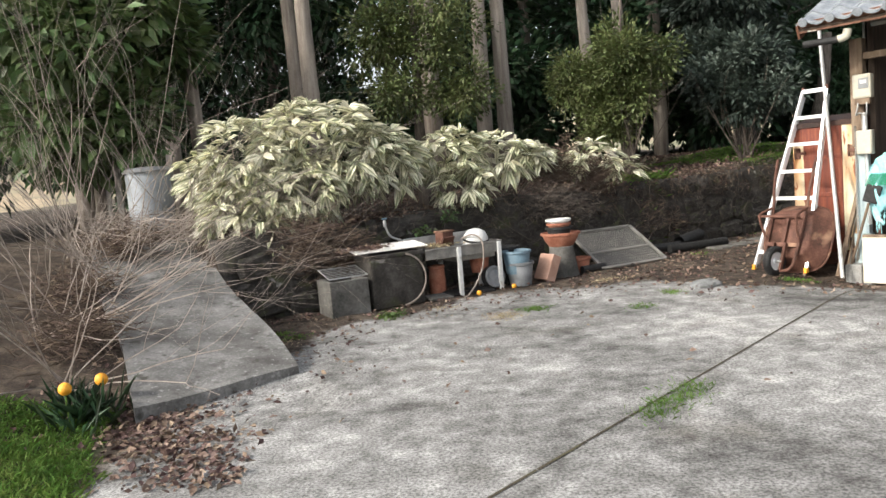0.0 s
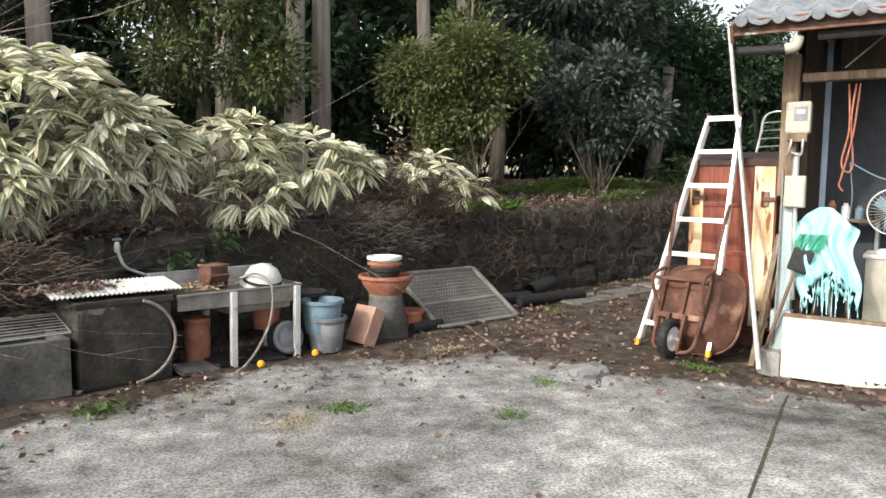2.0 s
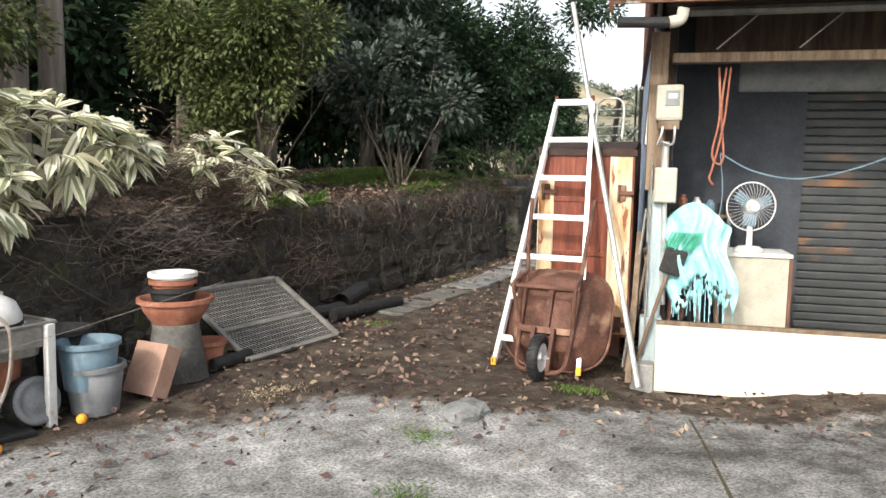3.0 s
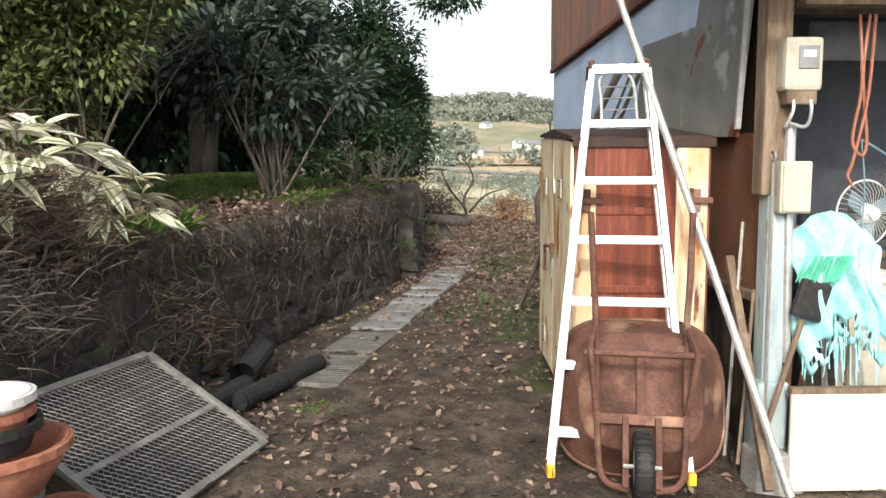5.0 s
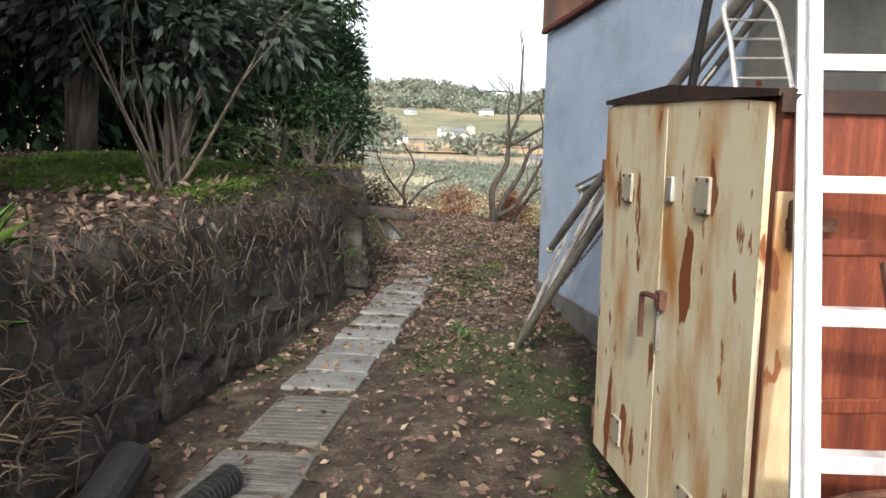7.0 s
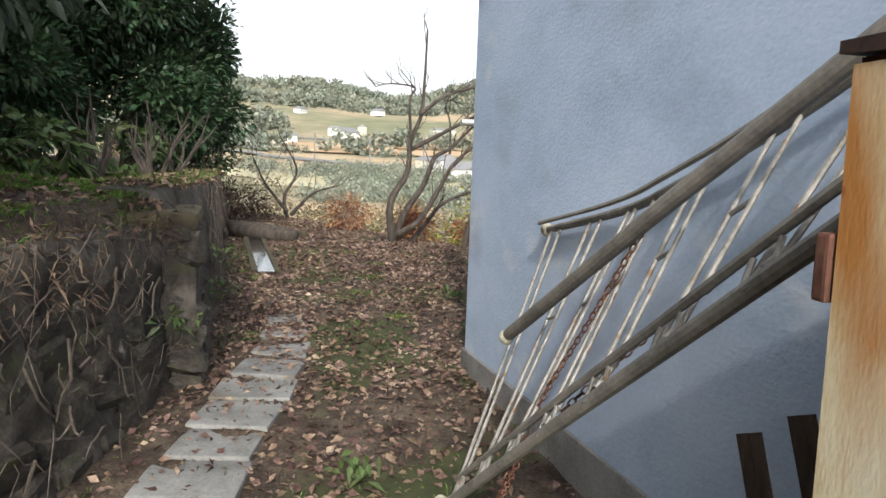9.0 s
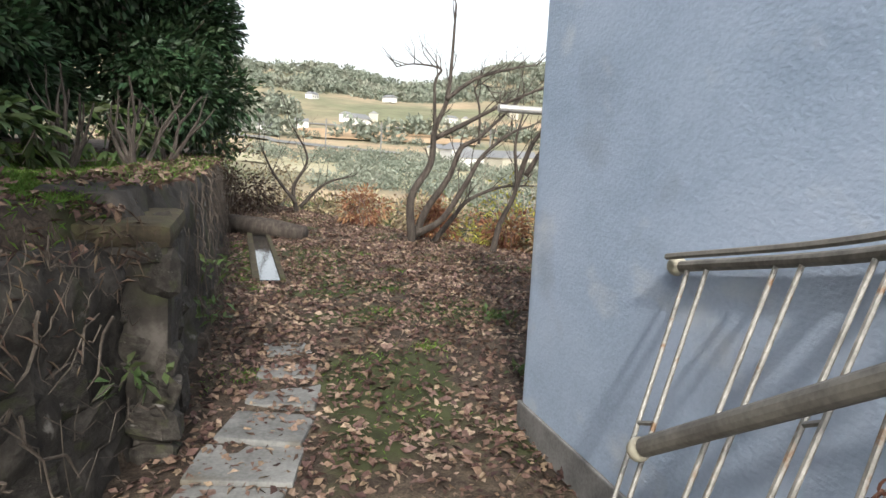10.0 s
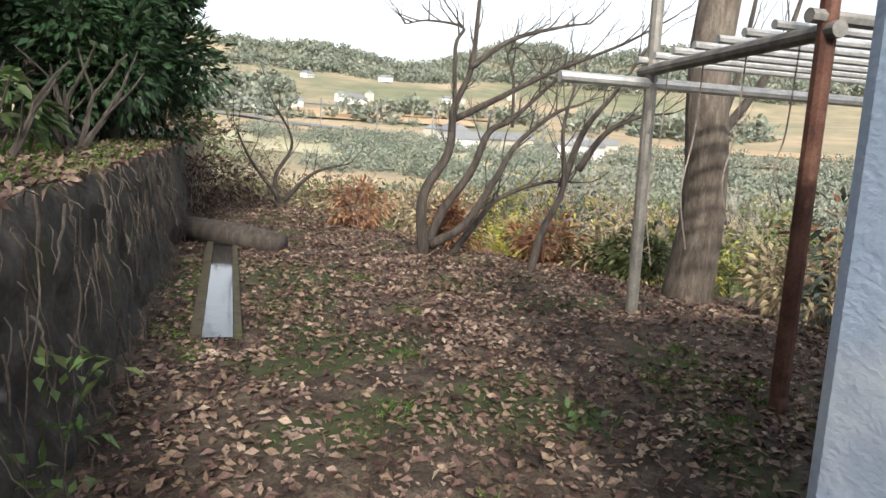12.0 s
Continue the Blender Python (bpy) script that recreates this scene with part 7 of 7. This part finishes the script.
def grass_keep(X, Y):
    n1 = np.sin(X * 2.3 + 2 * np.sin(Y * 1.7)) * np.cos(Y * 2.9 + np.sin(X * 1.3))
    v = -(X - 4.55) * 0.695 + (Y - 7.75) * 0.719
    w = side_of(LONGLINE, X, Y)
    s = X * 0.719 + Y * 0.695
    yd = yard_edge(X, Y)
    low = smooth(0.25, 0.8, n1 * 0.5 + 0.2 + 0.45 * np.exp(-((v - 0.7) / 0.45) ** 2) + 0.35 * np.exp(-(w / 0.2) ** 2)) * (w < -0.02) * (s > 10.5)
    high = (w > 0.3) * (s > 12.8) * (s < 20.5) * smooth(-0.3, 0.4, n1 + 0.3) * (w < 3)
    return np.where(yd > 0, 0, np.maximum(low * 0.4, high)) * ~in_shed(X, Y)


blades("grass", "short green grass on path and terrace", scatter(120000, 3, 18, 9, 20, grass_keep), 0.05, GRASS, 0.006)
blades("terrace_grass", "lush green grass on the terrace above the wall", scatter(170000, 4, 12, 11.5, 19, lambda X, Y: (side_of(LONGLINE, X, Y) > 0.25) * (side_of(LONGLINE, X, Y) < 2.6) * (X * 0.719 + Y * 0.695 > 12.8) * smooth(-0.5, 0.3, np.sin(X * 2.3 + 2 * np.sin(Y * 1.7)) * np.cos(Y * 2.9 + np.sin(X * 1.3)) + 0.25)), 0.085, GRASS, 0.007)
P = scatter(15000, -3.4, -1.55, 2.4, 4.7, lambda X, Y: smooth(0.05, -0.15, X + 1.8 + 0.35 * (Y - 3.5) + 0.06 * np.sin(Y * 5)))
blades("lawn_tuft", "lush green grass bank beside the ramp", P, 0.11, GRASS, 0.008)
blades("grass_tufts", "green tufts growing along joints and edges", tufts([(1.75, 4.25), (1.63, 4.1), (1.5, 3.97), (1.38, 3.83), (0.95, 7.25), (1.05, 7.28), (-0.55, 7.5), (-0.5, 7.55), (-1.6, 7.0), (-1.4, 6.8), (2.05, 6.95), (3.95, 7.95), (4.05, 7.9), (4.1, 10.9), (3.7, 10.4), (8.75, 14.0), (12.0, 12.6), (11.8, 12.3), (12.1, 12.9), (12.4, 13.1), (12.3, 12.7), (12.7, 13.2), (12.0, 13.2), (11.6, 12.7), (11.2, 13.4), (11.4, 14.6), (12.4, 15.2), (10.6, 14.2), (10.0, 13.4), (13.2, 16.2), (2.5, 7.6)], 150, 0.07), 0.055, GRASS, 0.006)
blades("dry_tufts", "yellowed grass tufts on the concrete", tufts([(0.62, 7.05), (0.75, 7.1), (0.68, 7.0), (2.0, 8.75), (2.15, 8.8), (-1.5, 6.6), (0.05, 7.75)], 130, 0.09), 0.04, DRYGRASS, 0.006)
P = tufts([(-2.35, 4.5), (-2.3, 4.62)], 60, 0.10)
blades("leek_clump", "tall dark green strap leaves by the ramp", P, 0.42, LEAFDARK, 0.02, 0.35)
for x, y in ((-2.42, 4.45), (-2.25, 4.62)):
    fl = thing("yellow_flower", "ripe yellow-orange fruit among strap leaves", "fruit", pose(x, y, gz(x, y) + 0.28))
    bm = bmesh.new()
    bmesh.ops.create_uvsphere(bm, u_segments=14, v_segments=10, radius=0.045)
    part("fruit", bm, FRUIT, fl, smooth=True)
    part("stalk", tb([(0, 0, -0.30), (0, 0, -0.04)], 0.006, 5), GRASS, fl)
P = tufts([(3.2, 11.75), (3.5, 11.9), (2.9, 11.6)], 140, 0.14)
blades("iris_clump", "dark green arching strap leaves on the wall top", P, 0.35, GRASS, 0.016, 0.8)
P = tufts([(c0 + dd * q - sd * (0.24 + 0.10 * math.sin(q * 5))).xy for q in [0.12 * k - 0.4 for k in range(30)]], 60, 0.075)
blades("bank_moss", "yellow-green moss and grass between wall and channel", P, 0.045, GRASS, 0.007, 0.9)
# weeds and ferns
wl, wd = [], []
for x, y, z, n in [(-0.5, 7.45, 0.05, 30), (7.3, 12.0, 0.12, 26), (11.0, 13.3, 0.33, 40), (9.9, 12.6, 0.25, 30), (16.6, 17.2, 0.3, 90), (7.55, 13.5, 0.62, 26), (9.15, 14.62, 0.8, 30), (8.95, 14.45, 0.5, 16), (-0.2, 9.0, 0.8, 40), (0.15, 9.25, 0.95, 40), (9.3, 14.8, 0.5, 20)]:
    wl.append(np.array([x, y, z]) + rng.normal(size=(n, 3)) * np.array([0.07, 0.07, 0.03]))
    wd.append(rng.normal(size=(n, 3)) + np.array([0, 0, 0.5]))
P, D = np.concatenate(wl), np.concatenate(wd)
tagged(new("weeds", leaves("weeds", P, D, 0.10 * rng.uniform(0.6, 1.2, len(P)), 0.035, LEAFGREEN, 0.15, 0.3)), "green broad-leaved weeds and ferns", "weeds", kind="stuff")
# dry leaves lodged on the wall top
X = rng.uniform(-2.5, 8, 9000)
Y = rng.uniform(7, 15, 9000)
w = side_of(LONGLINE, X, Y)
k = (w > 0.12) & (w < 1.2) & (X > -2.2) & (rng.random(9000) > 0.65 * smooth(4.5, 6.0, X))
X, Y = X[k], Y[k]
P = np.stack([X, Y, np.maximum(ground_z(X, Y), 0.96 + 0.02 * (X + 2)) + 0.02 + 0.04 * rng.random(len(X))], 1)
tagged(new("wall_top_litter", leaves("wall_top_litter", P, rng.normal(size=P.shape) * np.array([1, 1, 0.5]), 0.10 * rng.uniform(0.5, 1.3, len(P)), 0.04, LITTER, 0.2, 0.2)), "dry leaves and stalks along the wall top", "leaves", kind="stuff")
# moss, grass and leaves on the second wall's top
dq = rng.uniform(0.3, db[-1], 5200)
e = rng.uniform(0.10, 0.75, 5200)
X = np.interp(dq, db, [p[0] for p in WALL_B]) - 0.7 * e
Y = np.interp(dq, db, [p[1] for p in WALL_B]) + 0.71 * e
P = np.stack([X, Y, np.maximum(ground_z(X, Y), 1.40) + 0.005 + 0.02 * rng.random(len(X))], 1)
tagged(new("wall_top_litter", leaves("wall_top_litter", P[:3000], rng.normal(size=(3000, 3)) * np.array([1, 1, 0.4]), 0.07 * rng.uniform(0.5, 1.3, 3000), 0.03, LITTER, 0.2, 0.2)), "brown leaves lying on the second wall's top", "leaves", kind="stuff")
blades("wall_grass", "thin green grass growing on the wall's top", P[3000:], 0.06, GRASS, 0.006)
q = rng.uniform(-0.5, 0.5, (900, 2))
a_ = radians(44)
px, py = q[:, 0] * 0.95, q[:, 1] * 1.05
P = np.stack([PIER[0] + px * math.cos(a_) - py * math.sin(a_), PIER[1] + px * math.sin(a_) + py * math.cos(a_), np.full(900, 1.315) + 0.02 * rng.random(900)], 1)
tagged(new("pier_litter", leaves("pier_litter", P, rng.normal(size=P.shape) * np.array([1, 1, 0.4]), 0.06 * rng.uniform(0.5, 1.3, 900), 0.03, LITTER, 0.2, 0.2)), "brown leaves lying on the pier's mossy top", "leaves", kind="stuff")
# the joint across the yard
jt = bmesh.new()
for k in range(14):
    a = Vector((4.18 - 0.295 * k, 7.1 - 0.33 * k, 0))
    b = a + Vector((-0.29, -0.325, 0))
    q = Vector((0.7, -0.7, 0)) * 0.009
    pts = [a - q, a + q, b + q * rnd.uniform(0.6, 1.5), b - q]
    jt.faces.new([jt.verts.new((p.x, p.y, gz(p.x, p.y) + 0.005)) for p in pts])
tagged(part("joint_1", jt, MOSS), "dark mossy joint across the concrete yard", "joint", kind="structure")


# ---- the stones of the wall's face ----
stone_meshes = []
for k in range(7):
    bm = bmesh.new()
    bmesh.ops.create_cube(bm, size=1.0)
    bmesh.ops.bevel(bm, geom=list(bm.edges), offset=0.2, segments=1, affect="EDGES")
    rs = random.Random(300 + k)
    for v in bm.verts:
        v.co += Vector((rs.uniform(-.1, .1), rs.uniform(-.1, .1), rs.uniform(-.1, .1)))
    me = bpy.data.meshes.new("stone")
    bm.to_mesh(me)
    bm.free()
    me.materials.append(STONE)
    stone_meshes.append(me)
SR = random.Random(77)


def lay_stones(wall, line, top, batter, d0, d1, rows):
    dist = [0.0]
    for a, b in zip(line, line[1:]):
        dist.append(dist[-1] + math.dist(a, b))
    for r in range(rows):
        d = d0 + SR.uniform(0, 0.2)
        hz_ = top / rows
        while d < min(d1, dist[-1] - 0.2):
            wd = min(SR.uniform(0.16, 0.52), dist[-1] - d)
            j = max(k for k in range(len(dist) - 1) if dist[k] <= d)
            f = (d + wd / 2 - dist[j]) / (dist[j + 1] - dist[j])
            ax, ay = line[j]
            bx_, by_ = line[j + 1]
            x, y = ax + (bx_ - ax) * f, ay + (by_ - ay) * f
            a = math.degrees(math.atan2(by_ - ay, bx_ - ax))
            z = (r + 0.5) * hz_
            inn = batter * z / top + 0.055
            nx_, ny_ = -math.sin(radians(a)), math.cos(radians(a))
            ob = new("stone", SR.choice(stone_meshes))
            ob.parent = wall
            ob.matrix_basis = wall.matrix_basis.inverted() @ pose(x + nx_ * inn, y + ny_ * inn, z + SR.uniform(-0.07, 0.07), SR.uniform(-8, 8), SR.uniform(-9, 9), a + SR.uniform(-7, 7)) @ Matrix.Diagonal((wd * 0.98, SR.uniform(0.12, 0.19), hz_ * SR.uniform(0.7, 1.15), 1))
            d += wd + SR.uniform(0.0, 0.03)


def pier_corner(u, v):
    return (PIER[0] + 0.719 * u - 0.695 * v, PIER[1] + 0.695 * u + 0.719 * v)


lay_stones(pier, [pier_corner(-0.5, -0.77), pier_corner(0.5, -0.77)], 1.2, 0.05, 0.0, 1.0, 6)
lay_stones(pier, [pier_corner(-0.48, 0.75), pier_corner(-0.48, -0.8)], 1.2, 0.05, 0.0, 1.6, 6)
lay_stones(wall_a, WALL_A, 0.95, 0.16, 0.0, 11.2, 4)
